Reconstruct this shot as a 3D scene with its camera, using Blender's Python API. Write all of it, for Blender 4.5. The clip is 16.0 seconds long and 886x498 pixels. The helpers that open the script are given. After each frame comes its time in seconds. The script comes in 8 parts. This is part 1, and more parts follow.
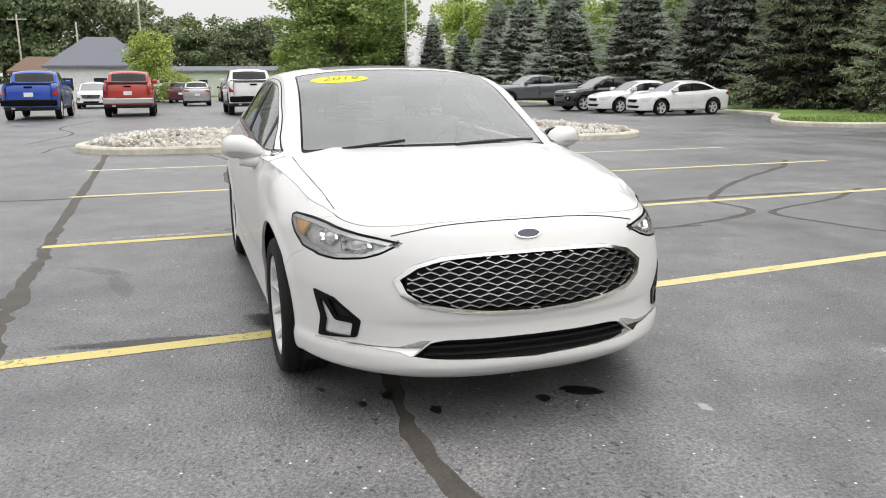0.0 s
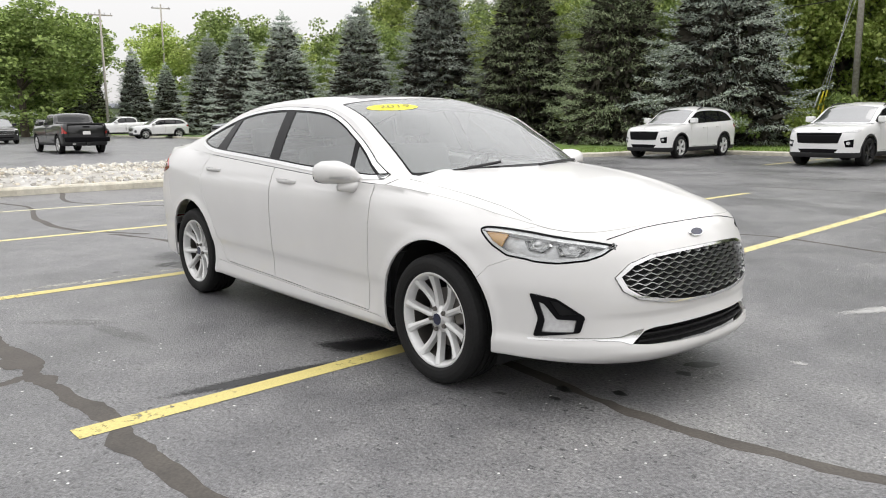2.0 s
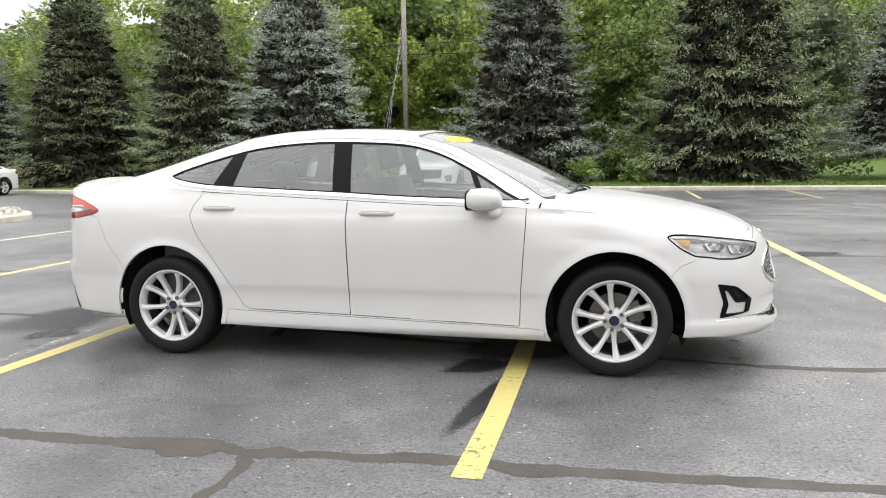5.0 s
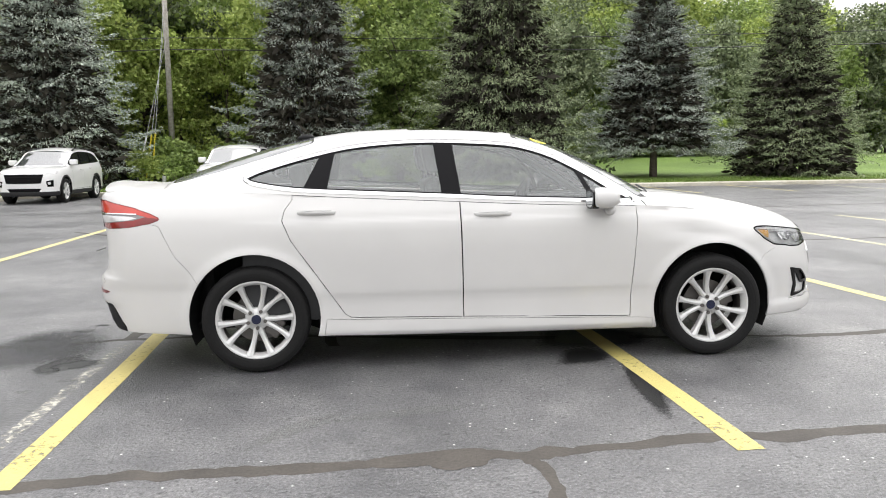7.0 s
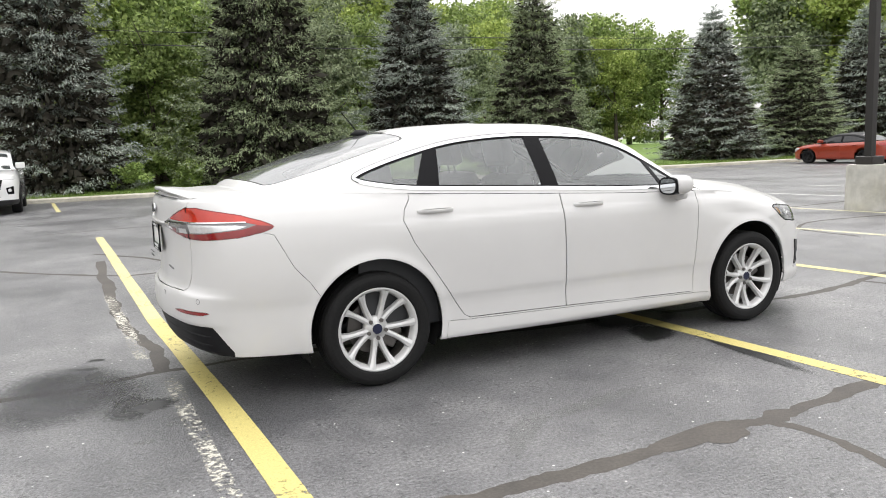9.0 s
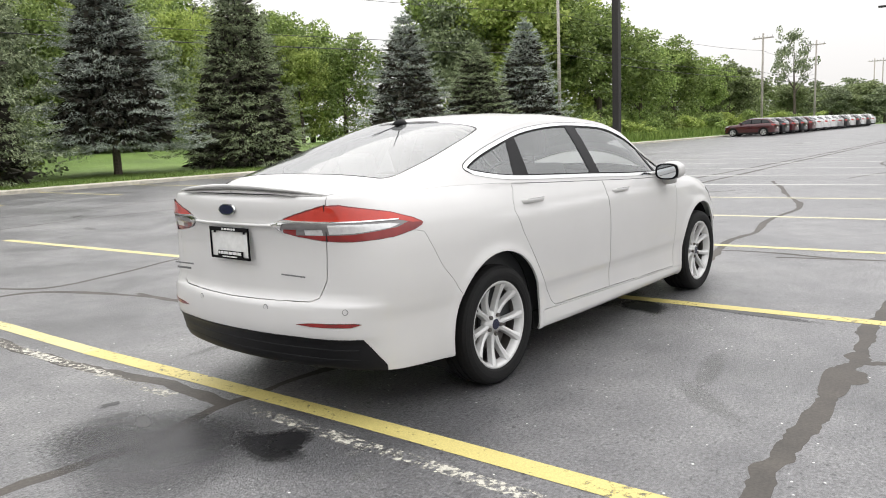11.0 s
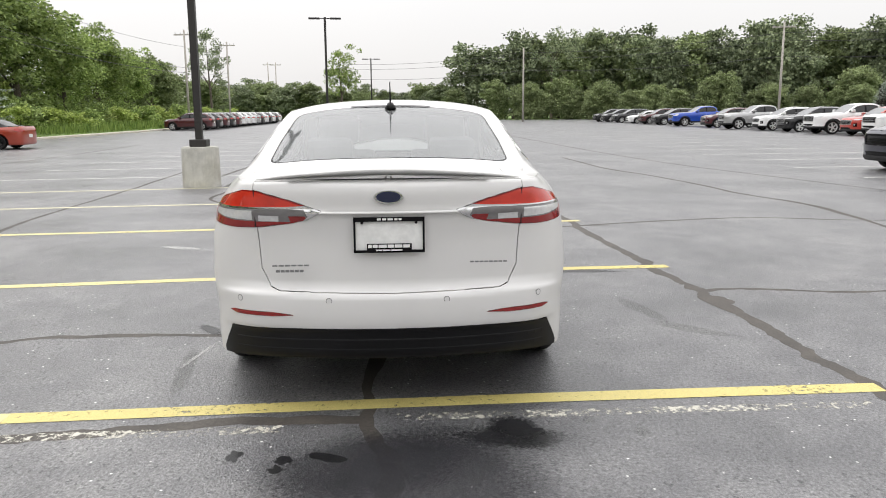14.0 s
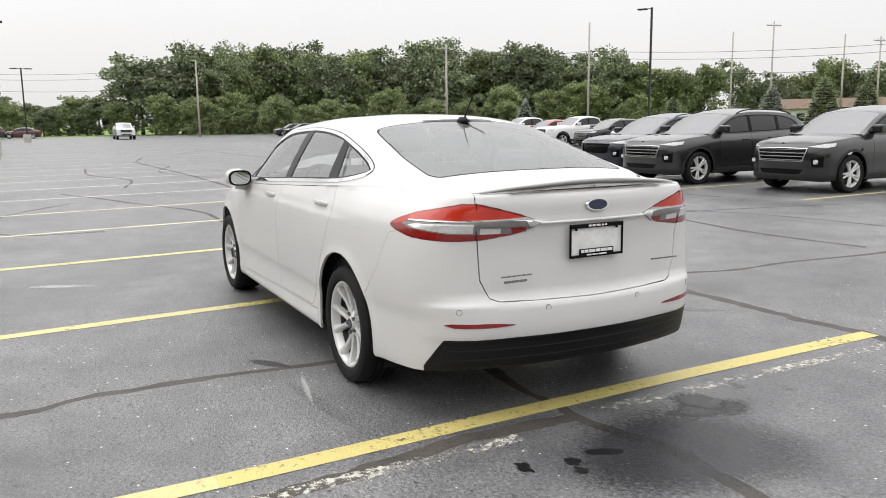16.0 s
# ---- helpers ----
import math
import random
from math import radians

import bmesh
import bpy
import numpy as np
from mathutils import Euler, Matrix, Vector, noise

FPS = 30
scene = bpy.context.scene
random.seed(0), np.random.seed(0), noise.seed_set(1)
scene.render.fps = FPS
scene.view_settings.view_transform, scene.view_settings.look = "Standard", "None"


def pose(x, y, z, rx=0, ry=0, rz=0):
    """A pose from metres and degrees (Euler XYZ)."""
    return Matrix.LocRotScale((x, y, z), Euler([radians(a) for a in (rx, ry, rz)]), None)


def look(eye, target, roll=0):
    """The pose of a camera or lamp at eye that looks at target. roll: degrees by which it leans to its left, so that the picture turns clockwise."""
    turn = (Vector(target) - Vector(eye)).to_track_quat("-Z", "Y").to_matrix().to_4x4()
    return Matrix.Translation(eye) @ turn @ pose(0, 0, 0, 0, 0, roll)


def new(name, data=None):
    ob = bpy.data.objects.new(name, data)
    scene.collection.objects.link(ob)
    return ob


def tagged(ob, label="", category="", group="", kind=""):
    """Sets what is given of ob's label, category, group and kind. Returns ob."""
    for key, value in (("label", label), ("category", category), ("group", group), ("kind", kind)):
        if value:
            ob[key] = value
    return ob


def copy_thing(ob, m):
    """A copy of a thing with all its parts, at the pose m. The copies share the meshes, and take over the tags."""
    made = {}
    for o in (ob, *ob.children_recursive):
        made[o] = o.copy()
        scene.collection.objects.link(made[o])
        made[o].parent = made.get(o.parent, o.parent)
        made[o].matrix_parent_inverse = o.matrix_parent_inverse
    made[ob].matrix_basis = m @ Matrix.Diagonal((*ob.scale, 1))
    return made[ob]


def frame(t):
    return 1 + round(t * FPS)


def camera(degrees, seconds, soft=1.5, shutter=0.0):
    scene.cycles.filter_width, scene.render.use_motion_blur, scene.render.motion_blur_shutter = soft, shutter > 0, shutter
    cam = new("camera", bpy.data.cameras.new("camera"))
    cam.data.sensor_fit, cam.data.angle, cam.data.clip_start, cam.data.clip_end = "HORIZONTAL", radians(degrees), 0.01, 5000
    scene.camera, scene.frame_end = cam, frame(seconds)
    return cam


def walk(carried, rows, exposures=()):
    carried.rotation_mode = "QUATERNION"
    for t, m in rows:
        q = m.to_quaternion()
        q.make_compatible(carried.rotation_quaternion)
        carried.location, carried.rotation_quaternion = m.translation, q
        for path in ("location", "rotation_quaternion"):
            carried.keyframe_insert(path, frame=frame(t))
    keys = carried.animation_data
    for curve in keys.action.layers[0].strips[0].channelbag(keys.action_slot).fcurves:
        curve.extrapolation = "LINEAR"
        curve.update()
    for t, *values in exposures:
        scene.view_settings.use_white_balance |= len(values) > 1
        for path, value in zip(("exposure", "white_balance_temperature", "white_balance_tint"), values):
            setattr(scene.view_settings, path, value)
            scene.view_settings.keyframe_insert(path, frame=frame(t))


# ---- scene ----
cam = camera(59.3, 16.0, 1.0)
PATH = [
    (0, (5.07, -1.285, 1.349), (3.215, -0.663, 0.933), -0.5),
    (0.5, (4.962, -1.79, 1.351), (3.163, -1.007, 0.96), -0.7),
    (0.8, (4.913, -2.083, 1.32), (3.153, -1.206, 0.952), -0.5),
    (1, (4.846, -2.315, 1.357), (3.129, -1.358, 0.99), -0.7),
    (1.5, (4.606, -2.792, 1.327), (2.988, -1.668, 0.981), -0.6),
    (2, (4.301, -3.282, 1.302), (2.799, -2.002, 0.973), -0.6),
    (2.5, (3.929, -3.738, 1.288), (2.563, -2.311, 0.973), -0.9),
    (3, (3.5, -4.144, 1.302), (2.28, -2.588, 1.0), -1.4),
    (3.5, (3.091, -4.524, 1.316), (2.033, -2.852, 1.03), -1.8),
    (4, (2.592, -4.826, 1.302), (1.71, -3.051, 1.033), -1.7),
    (4.5, (2.11, -5.138, 1.288), (1.419, -3.278, 1.036), -1.3),
    (5, (1.572, -5.336, 1.277), (1.077, -3.413, 1.038), -0.9),
    (5.2, (1.358, -5.413, 1.278), (0.94, -3.471, 1.043), -0.6),
    (7.3, (-1.076, -5.577, 1.311), (-0.793, -3.613, 1.064), -1.0),
    (7.5, (-1.3, -5.534, 1.311), (-0.952, -3.58, 1.061), -1.1),
    (8, (-1.881, -5.412, 1.336), (-1.359, -3.498, 1.082), -1.4),
    (8.2, (-2.103, -5.325, 1.314), (-1.512, -3.432, 1.056), -1.5),
    (10.3, (-4.195, -3.894, 1.371), (-2.878, -2.414, 1.093), -2.4),
    (10.5, (-4.363, -3.716, 1.35), (-2.983, -2.297, 1.066), -2.3),
    (11, (-4.769, -3.265, 1.367), (-3.239, -2.012, 1.068), -2.3),
    (11.5, (-5.136, -2.817, 1.389), (-3.469, -1.756, 1.077), -1.9),
    (12, (-5.397, -2.286, 1.401), (-3.613, -1.441, 1.08), -1.5),
    (12.5, (-5.643, -1.766, 1.42), (-3.768, -1.157, 1.088), -1.0),
    (13, (-5.743, -1.197, 1.408), (-3.807, -0.831, 1.066), -0.7),
    (13.5, (-5.868, -0.632, 1.411), (-3.903, -0.505, 1.061), -0.5),
    (14, (-5.885, -0.058, 1.397), (-3.918, -0.162, 1.048), -0.4),
    (14.5, (-5.833, 0.583, 1.401), (-3.892, 0.248, 1.055), -0.5),
    (15, (-5.761, 1.147, 1.412), (-3.865, 0.605, 1.073), -0.5),
    (15.5, (-5.565, 1.736, 1.413), (-3.733, 1.007, 1.081), -0.6),
    (16, (-5.381, 2.333, 1.416), (-3.627, 1.427, 1.095), -0.7),
]
# the clip's camera opens up while it faces the dark trees
LIGHTER = [(0, 0.55), (1.5, 0.6), (3, 0.74), (4.5, 0.86), (6, 0.92), (8, 0.92), (9.5, 0.84), (11, 0.74), (12.5, 0.68), (14.5, 0.66), (16, 0.62)]
walk(cam, [(t, look(eye, target, roll)) for t, eye, target, roll in PATH], LIGHTER)

# ---- world, sun ----
SUN_EL, SUN_AZ = 56.0, 233.0
world = bpy.data.worlds.new("overcast_sky")
scene.world = world
world.use_nodes = True
wn, wl = world.node_tree.nodes, world.node_tree.links
wn.clear()
w_out, w_bg = wn.new("ShaderNodeOutputWorld"), wn.new("ShaderNodeBackground")
w_sky = wn.new("ShaderNodeTexSky")
w_sky.sky_type = "NISHITA"
w_sky.sun_disc = False
w_sky.sun_elevation, w_sky.sun_rotation = radians(SUN_EL), radians(270 - SUN_AZ)
w_sky.air_density, w_sky.dust_density = 1.0, 4.0
w_co, w_sep = wn.new("ShaderNodeTexCoord"), wn.new("ShaderNodeSeparateXYZ")
wl.new(w_co.outputs["Generated"], w_sep.inputs[0])
w_ramp = wn.new("ShaderNodeValToRGB")           # overcast: zenith about twice the horizon
w_ramp.color_ramp.elements[0].position, w_ramp.color_ramp.elements[0].color = 0.0, (5.1, 5.0, 4.98, 1)
w_ramp.color_ramp.elements[1].position, w_ramp.color_ramp.elements[1].color = 1.0, (11.8, 11.7, 11.8, 1)
w_e = w_ramp.color_ramp.elements.new(0.25)
w_e.color = (6.5, 6.4, 6.36, 1)
w_e = w_ramp.color_ramp.elements.new(0.6)
w_e.color = (10.6, 10.5, 10.55, 1)
wl.new(w_sep.outputs["Z"], w_ramp.inputs[0])
w_noise = wn.new("ShaderNodeTexNoise")          # soft cloud cover
w_noise.inputs["Scale"].default_value, w_noise.inputs["Detail"].default_value = 2.2, 4
wl.new(w_co.outputs["Generated"], w_noise.inputs["Vector"])
w_map = wn.new("ShaderNodeMapRange")
w_map.inputs["To Min"].default_value, w_map.inputs["To Max"].default_value = 0.93, 1.06
wl.new(w_noise.outputs["Fac"], w_map.inputs["Value"])
w_mul = wn.new("ShaderNodeVectorMath")
w_mul.operation = "SCALE"
wl.new(w_ramp.outputs["Color"], w_mul.inputs[0])
wl.new(w_map.outputs["Result"], w_mul.inputs["Scale"])
w_dot = wn.new("ShaderNodeVectorMath")           # the cloud is brighter on the sun's side
w_dot.operation = "DOT_PRODUCT"
wl.new(w_co.outputs["Generated"], w_dot.inputs[0])
w_dot.inputs[1].default_value = (0.6 * math.cos(radians(SUN_EL)), 0.8 * math.cos(radians(SUN_EL)), math.sin(radians(SUN_EL)))
w_glow = wn.new("ShaderNodeMapRange")
w_glow.interpolation_type = "SMOOTHSTEP"
w_glow.inputs["From Min"].default_value, w_glow.inputs["From Max"].default_value = 0.25, 1.0
w_glow.inputs["To Min"].default_value, w_glow.inputs["To Max"].default_value = 0.98, 1.14
wl.new(w_dot.outputs["Value"], w_glow.inputs["Value"])
w_lit = wn.new("ShaderNodeVectorMath")
w_lit.operation = "SCALE"
wl.new(w_mul.outputs["Vector"], w_lit.inputs[0])
wl.new(w_glow.outputs["Result"], w_lit.inputs["Scale"])
w_mix = wn.new("ShaderNodeMix")
w_mix.data_type = "RGBA"
w_mix.inputs["Factor"].default_value = 0.93
wl.new(w_sky.outputs["Color"], w_mix.inputs["A"])
wl.new(w_lit.outputs["Vector"], w_mix.inputs["B"])
wl.new(w_mix.outputs["Result"], w_bg.inputs["Color"])
w_bg.inputs["Strength"].default_value = 0.111
wl.new(w_bg.outputs[0], w_out.inputs[0])

sun = new("sun", bpy.data.lights.new("sun", "SUN"))
sun.data.energy, sun.data.angle, sun.data.color = 0.5, radians(60), (1.0, 0.97, 0.93)
sun.matrix_world = pose(0, 0, 60, 90 - SUN_EL, 0, SUN_AZ - 90)


# ---- materials ----
def nodes_of(name):
    m = bpy.data.materials.new(name)
    m.use_nodes = True
    nt = m.node_tree
    return m, nt.nodes, nt.links, nt.nodes["Principled BSDF"]


def noise_node(n, l, scale, detail=3, rough=0.55, space="Object"):
    co, tx = n.new("ShaderNodeTexCoord"), n.new("ShaderNodeTexNoise")
    tx.inputs["Scale"].default_value, tx.inputs["Detail"].default_value, tx.inputs["Roughness"].default_value = scale, detail, rough
    l.new(co.outputs[space], tx.inputs["Vector"])
    return tx


def ramp_node(n, l, src, stops):
    r = n.new("ShaderNodeValToRGB")
    e = r.color_ramp.elements
    e[0].position, e[0].color = stops[0][0], (*stops[0][1], 1)
    e[1].position, e[1].color = stops[-1][0], (*stops[-1][1], 1)
    for p, c in stops[1:-1]:
        e.new(p).color = (*c, 1)
    l.new(src, r.inputs[0])
    return r


def mixed(n, l, fac, a, b, mode="MIX"):
    m = n.new("ShaderNodeMix")
    m.data_type, m.blend_type = "RGBA", mode
    for sock, v in (("Factor", fac), ("A", a), ("B", b)):
        if isinstance(v, (int, float)):
            m.inputs[sock].default_value = v
        elif isinstance(v, tuple):
            m.inputs[sock].default_value = (*v, 1)
        else:
            l.new(v, m.inputs[sock])
    return m.outputs["Result"]


def bump(n, l, bsdf, height, strength=0.3, distance=0.01):
    b = n.new("ShaderNodeBump")
    b.inputs["Strength"].default_value, b.inputs["Distance"].default_value = strength, distance
    l.new(height, b.inputs["Height"])
    l.new(b.outputs[0], bsdf.inputs["Normal"])
    return b


def plain(name, col, rough=0.5, metal=0.0, coat=0.0, vary=0.08, scale=30.0, spec=0.5):
    """A surface of one colour with faint grain and dirt."""
    m, n, l, p = nodes_of(name)
    a = noise_node(n, l, scale, 4)
    dark = tuple(c * (1 - 2 * vary) for c in col)
    r = ramp_node(n, l, a.outputs["Fac"], [(0.3, dark), (0.7, col)])
    l.new(r.outputs[0], p.inputs["Base Color"])
    p.inputs["Roughness"].default_value, p.inputs["Metallic"].default_value = rough, metal
    p.inputs["Coat Weight"].default_value, p.inputs["Coat Roughness"].default_value = coat, 0.04
    p.inputs["Specular IOR Level"].default_value = spec
    return m


def paint(name, col, coat=1.0, metal=0.0, rough=0.42, drops=False):
    """Clear-coated car paint, with faint dust and, where asked, beads of water."""
    m, n, l, p = nodes_of(name)
    a = noise_node(n, l, 3.0, 5)
    r = ramp_node(n, l, a.outputs["Fac"], [(0.25, tuple(c * 0.95 for c in col)), (0.75, col)])
    l.new(r.outputs[0], p.inputs["Base Color"])
    p.inputs["Roughness"].default_value, p.inputs["Metallic"].default_value = rough, metal
    p.inputs["Coat Weight"].default_value, p.inputs["Coat Roughness"].default_value = coat, 0.05
    if drops:
        v = n.new("ShaderNodeTexVoronoi")
        v.inputs["Scale"].default_value = 75
        co = n.new("ShaderNodeTexCoord")
        l.new(co.outputs["Object"], v.inputs["Vector"])
        big = noise_node(n, l, 5.0, 2)
        rr = ramp_node(n, l, v.outputs["Distance"], [(0.08, (1, 1, 1)), (0.24, (0, 0, 0))])
        wet = ramp_node(n, l, big.outputs["Fac"], [(0.5, (0, 0, 0)), (0.62, (1, 1, 1))])
        h = mixed(n, l, 1.0, rr.outputs[0], wet.outputs[0], "MULTIPLY")
        b = n.new("ShaderNodeBump")
        b.inputs["Strength"].default_value, b.inputs["Distance"].default_value = 0.12, 0.002
        l.new(h, b.inputs["Height"])
        l.new(b.outputs[0], p.inputs["Coat Normal"])
    return m


def glass(name, tint, gloss=0.04, sky_film=0.0, ior=1.52):
    """A pane: clear with a tint, mirrored by Fresnel; a pale diffuse film, where given, stands in for reflected sky."""
    m, n, l, p = nodes_of(name)
    n.remove(p)
    out = n["Material Output"]
    tr, gl, mx, fr = n.new("ShaderNodeBsdfTransparent"), n.new("ShaderNodeBsdfGlossy"), n.new("ShaderNodeMixShader"), n.new("ShaderNodeFresnel")
    tr.inputs["Color"].default_value = (*tint, 1)
    gl.inputs["Color"].default_value, gl.inputs["Roughness"].default_value = (1, 1, 1, 1), gloss
    fr.inputs["IOR"].default_value = ior
    l.new(fr.outputs[0], mx.inputs[0])
    last = tr.outputs[0]
    if sky_film:
        df, m2 = n.new("ShaderNodeBsdfDiffuse"), n.new("ShaderNodeMixShader")
        df.inputs["Color"].default_value = (0.5, 0.52, 0.52, 1)
        mottle = noise_node(n, l, 6.0, 6)
        rr = ramp_node(n, l, mottle.outputs["Fac"], [(0.3, (sky_film * 0.85,) * 3), (0.7, (sky_film * 1.1,) * 3)])
        l.new(rr.outputs[0], m2.inputs[0])
        l.new(last, m2.inputs[1])
        l.new(df.outputs[0], m2.inputs[2])
        last = m2.outputs[0]
    l.new(last, mx.inputs[1])
    l.new(gl.outputs[0], mx.inputs[2])
    l.new(mx.outputs[0], out.inputs["Surface"])
    return m


def asphalt_material():
    m, n, l, p = nodes_of("sealed_asphalt")
    co = n.new("ShaderNodeTexCoord")
    vor = n.new("ShaderNodeTexVoronoi")
    vor.inputs["Scale"].default_value = 95
    l.new(co.outputs["Object"], vor.inputs["Vector"])
    grain = noise_node(n, l, 58, 6, 0.78)
    patch = noise_node(n, l, 0.55, 6, 0.6)
    patch2 = noise_node(n, l, 3.2, 5, 0.6)
    base = ramp_node(n, l, patch.outputs["Fac"], [(0.28, (0.062, 0.062, 0.066)), (0.5, (0.122, 0.121, 0.125)), (0.72, (0.182, 0.18, 0.179))])
    mid = ramp_node(n, l, patch2.outputs["Fac"], [(0.3, (0.7, 0.7, 0.72)), (0.7, (1.25, 1.25, 1.23))])
    c1 = mixed(n, l, 1.0, base.outputs[0], mid.outputs[0], "MULTIPLY")
    gr = ramp_node(n, l, grain.outputs["Fac"], [(0.35, (0.2, 0.2, 0.21)), (0.5, (0.95, 0.95, 0.95)), (0.64, (1.95, 1.95, 1.92))])
    c2 = mixed(n, l, 1.0, c1, gr.outputs[0], "MULTIPLY")
    # pale stones that show through the worn seal
    stone = n.new("ShaderNodeTexVoronoi")
    stone.inputs["Scale"].default_value = 19
    l.new(co.outputs["Object"], stone.inputs["Vector"])
    dot = ramp_node(n, l, stone.outputs["Distance"], [(0.08, (1, 1, 1)), (0.13, (0, 0, 0))])
    sel = n.new("ShaderNodeSeparateColor")
    l.new(stone.outputs["Color"], sel.inputs[0])
    few = ramp_node(n, l, sel.outputs[0], [(0.72, (0, 0, 0)), (0.75, (1, 1, 1))])
    fac = mixed(n, l, 1.0, dot.outputs[0], few.outputs[0], "MULTIPLY")
    c3 = mixed(n, l, fac, c2, (0.75, 0.75, 0.73))
    pit = n.new("ShaderNodeTexVoronoi")
    pit.inputs["Scale"].default_value = 21
    warp = noise_node(n, l, 30, 2)
    wv = n.new("ShaderNodeVectorMath")
    wv.operation = "MULTIPLY_ADD"
    l.new(warp.outputs["Color"], wv.inputs[0])
    wv.inputs[1].default_value = (0.1, 0.05, 0.05)
    l.new(co.outputs["Object"], wv.inputs[2])
    l.new(wv.outputs[0], pit.inputs["Vector"])
    pd = ramp_node(n, l, pit.outputs["Distance"], [(0.15, (1, 1, 1)), (0.23, (0, 0, 0))])
    ps = n.new("ShaderNodeSeparateColor")
    l.new(pit.outputs["Color"], ps.inputs[0])
    pf = ramp_node(n, l, ps.outputs[1], [(0.38, (0, 0, 0)), (0.45, (1, 1, 1))])
    pfac = mixed(n, l, 1.0, pd.outputs[0], pf.outputs[0], "MULTIPLY")
    c4 = mixed(n, l, pfac, c3, (0.014, 0.014, 0.016))
    chip = n.new("ShaderNodeTexVoronoi")
    chip.inputs["Scale"].default_value = 44
    l.new(wv.outputs[0], chip.inputs["Vector"])
    cd = ramp_node(n, l, chip.outputs["Distance"], [(0.16, (1, 1, 1)), (0.32, (0, 0, 0))])
    cs = n.new("ShaderNodeSeparateColor")
    l.new(chip.outputs["Color"], cs.inputs[0])
    cf = ramp_node(n, l, cs.outputs[2], [(0.38, (0, 0, 0)), (0.48, (0.9, 0.9, 0.9))])
    c4 = mixed(n, l, mixed(n, l, 1.0, cd.outputs[0], cf.outputs[0], "MULTIPLY"), c4, (0.022, 0.022, 0.024))
    l.new(c4, p.inputs["Base Color"])
    damp = ramp_node(n, l, patch.outputs["Fac"], [(0.3, (0.27, 0.27, 0.27)), (0.65, (0.45, 0.45, 0.45))])
    l.new(damp.outputs[0], p.inputs["Roughness"])
    hm = mixed(n, l, 0.5, grain.outputs["Fac"], vor.outputs["Distance"])
    p.inputs["Specular IOR Level"].default_value = 0.95     # damp after rain
    bump(n, l, p, hm, 0.65, 0.009)
    return m


def line_material(name, col, worn=0.42, spread=0.12):
    """Road paint, cracked and worn through to the asphalt."""
    m, n, l, p = nodes_of(name)
    a, b = noise_node(n, l, 26, 6, 0.7), noise_node(n, l, 1.7, 3)
    g = noise_node(n, l, 140, 3)
    mm = n.new("ShaderNodeMath")
    mm.operation = "MULTIPLY_ADD"
    l.new(b.outputs["Fac"], mm.inputs[0])
    mm.inputs[1].default_value = 0.45
    l.new(a.outputs["Fac"], mm.inputs[2])
    r = ramp_node(n, l, mm.outputs[0], [(worn, (0, 0, 0)), (worn + spread, (1, 1, 1))])
    tone = ramp_node(n, l, g.outputs["Fac"], [(0.3, tuple(c * 0.72 for c in col)), (0.7, col)])
    l.new(tone.outputs[0], p.inputs["Base Color"])
    bare, mx = n.new("ShaderNodeBsdfTransparent"), n.new("ShaderNodeMixShader")
    l.new(r.outputs[0], mx.inputs[0])
    l.new(bare.outputs[0], mx.inputs[1])
    l.new(p.outputs[0], mx.inputs[2])
    l.new(mx.outputs[0], n["Material Output"].inputs["Surface"])
    p.inputs["Roughness"].default_value = 0.55
    bump(n, l, p, g.outputs["Fac"], 0.4, 0.004)
    return m


def leaf_material(name, lo, hi, rough=0.6, trans=0.25):
    m, n, l, p = nodes_of(name)
    geo = n.new("ShaderNodeNewGeometry")
    obi = n.new("ShaderNodeObjectInfo")
    r = ramp_node(n, l, geo.outputs["Random Per Island"], [(0.0, lo), (1.0, hi)])
    hue = n.new("ShaderNodeHueSaturation")
    mr = n.new("ShaderNodeMapRange")
    mr.inputs["To Min"].default_value, mr.inputs["To Max"].default_value = 0.78, 1.2
    l.new(obi.outputs["Random"], mr.inputs["Value"])
    l.new(mr.outputs["Result"], hue.inputs["Value"])
    l.new(r.outputs[0], hue.inputs["Color"])
    l.new(hue.outputs[0], p.inputs["Base Color"])
    p.inputs["Roughness"].default_value = rough
    p.inputs["Specular IOR Level"].default_value = 0.3
    if trans:
        td, mx = n.new("ShaderNodeBsdfTranslucent"), n.new("ShaderNodeMixShader")
        l.new(hue.outputs[0], td.inputs["Color"])
        mx.inputs[0].default_value = trans
        l.new(p.outputs[0], mx.inputs[1])
        l.new(td.outputs[0], mx.inputs[2])
        l.new(mx.outputs[0], n["Material Output"].inputs["Surface"])
    return m


def bark_material(name, lo, hi, scale=18):
    m, n, l, p = nodes_of(name)
    a = noise_node(n, l, scale, 6, 0.7)
    r = ramp_node(n, l, a.outputs["Fac"], [(0.3, lo), (0.7, hi)])
    l.new(r.outputs[0], p.inputs["Base Color"])
    p.inputs["Roughness"].default_value = 0.85
    bump(n, l, p, a.outputs["Fac"], 0.7, 0.03)
    return m


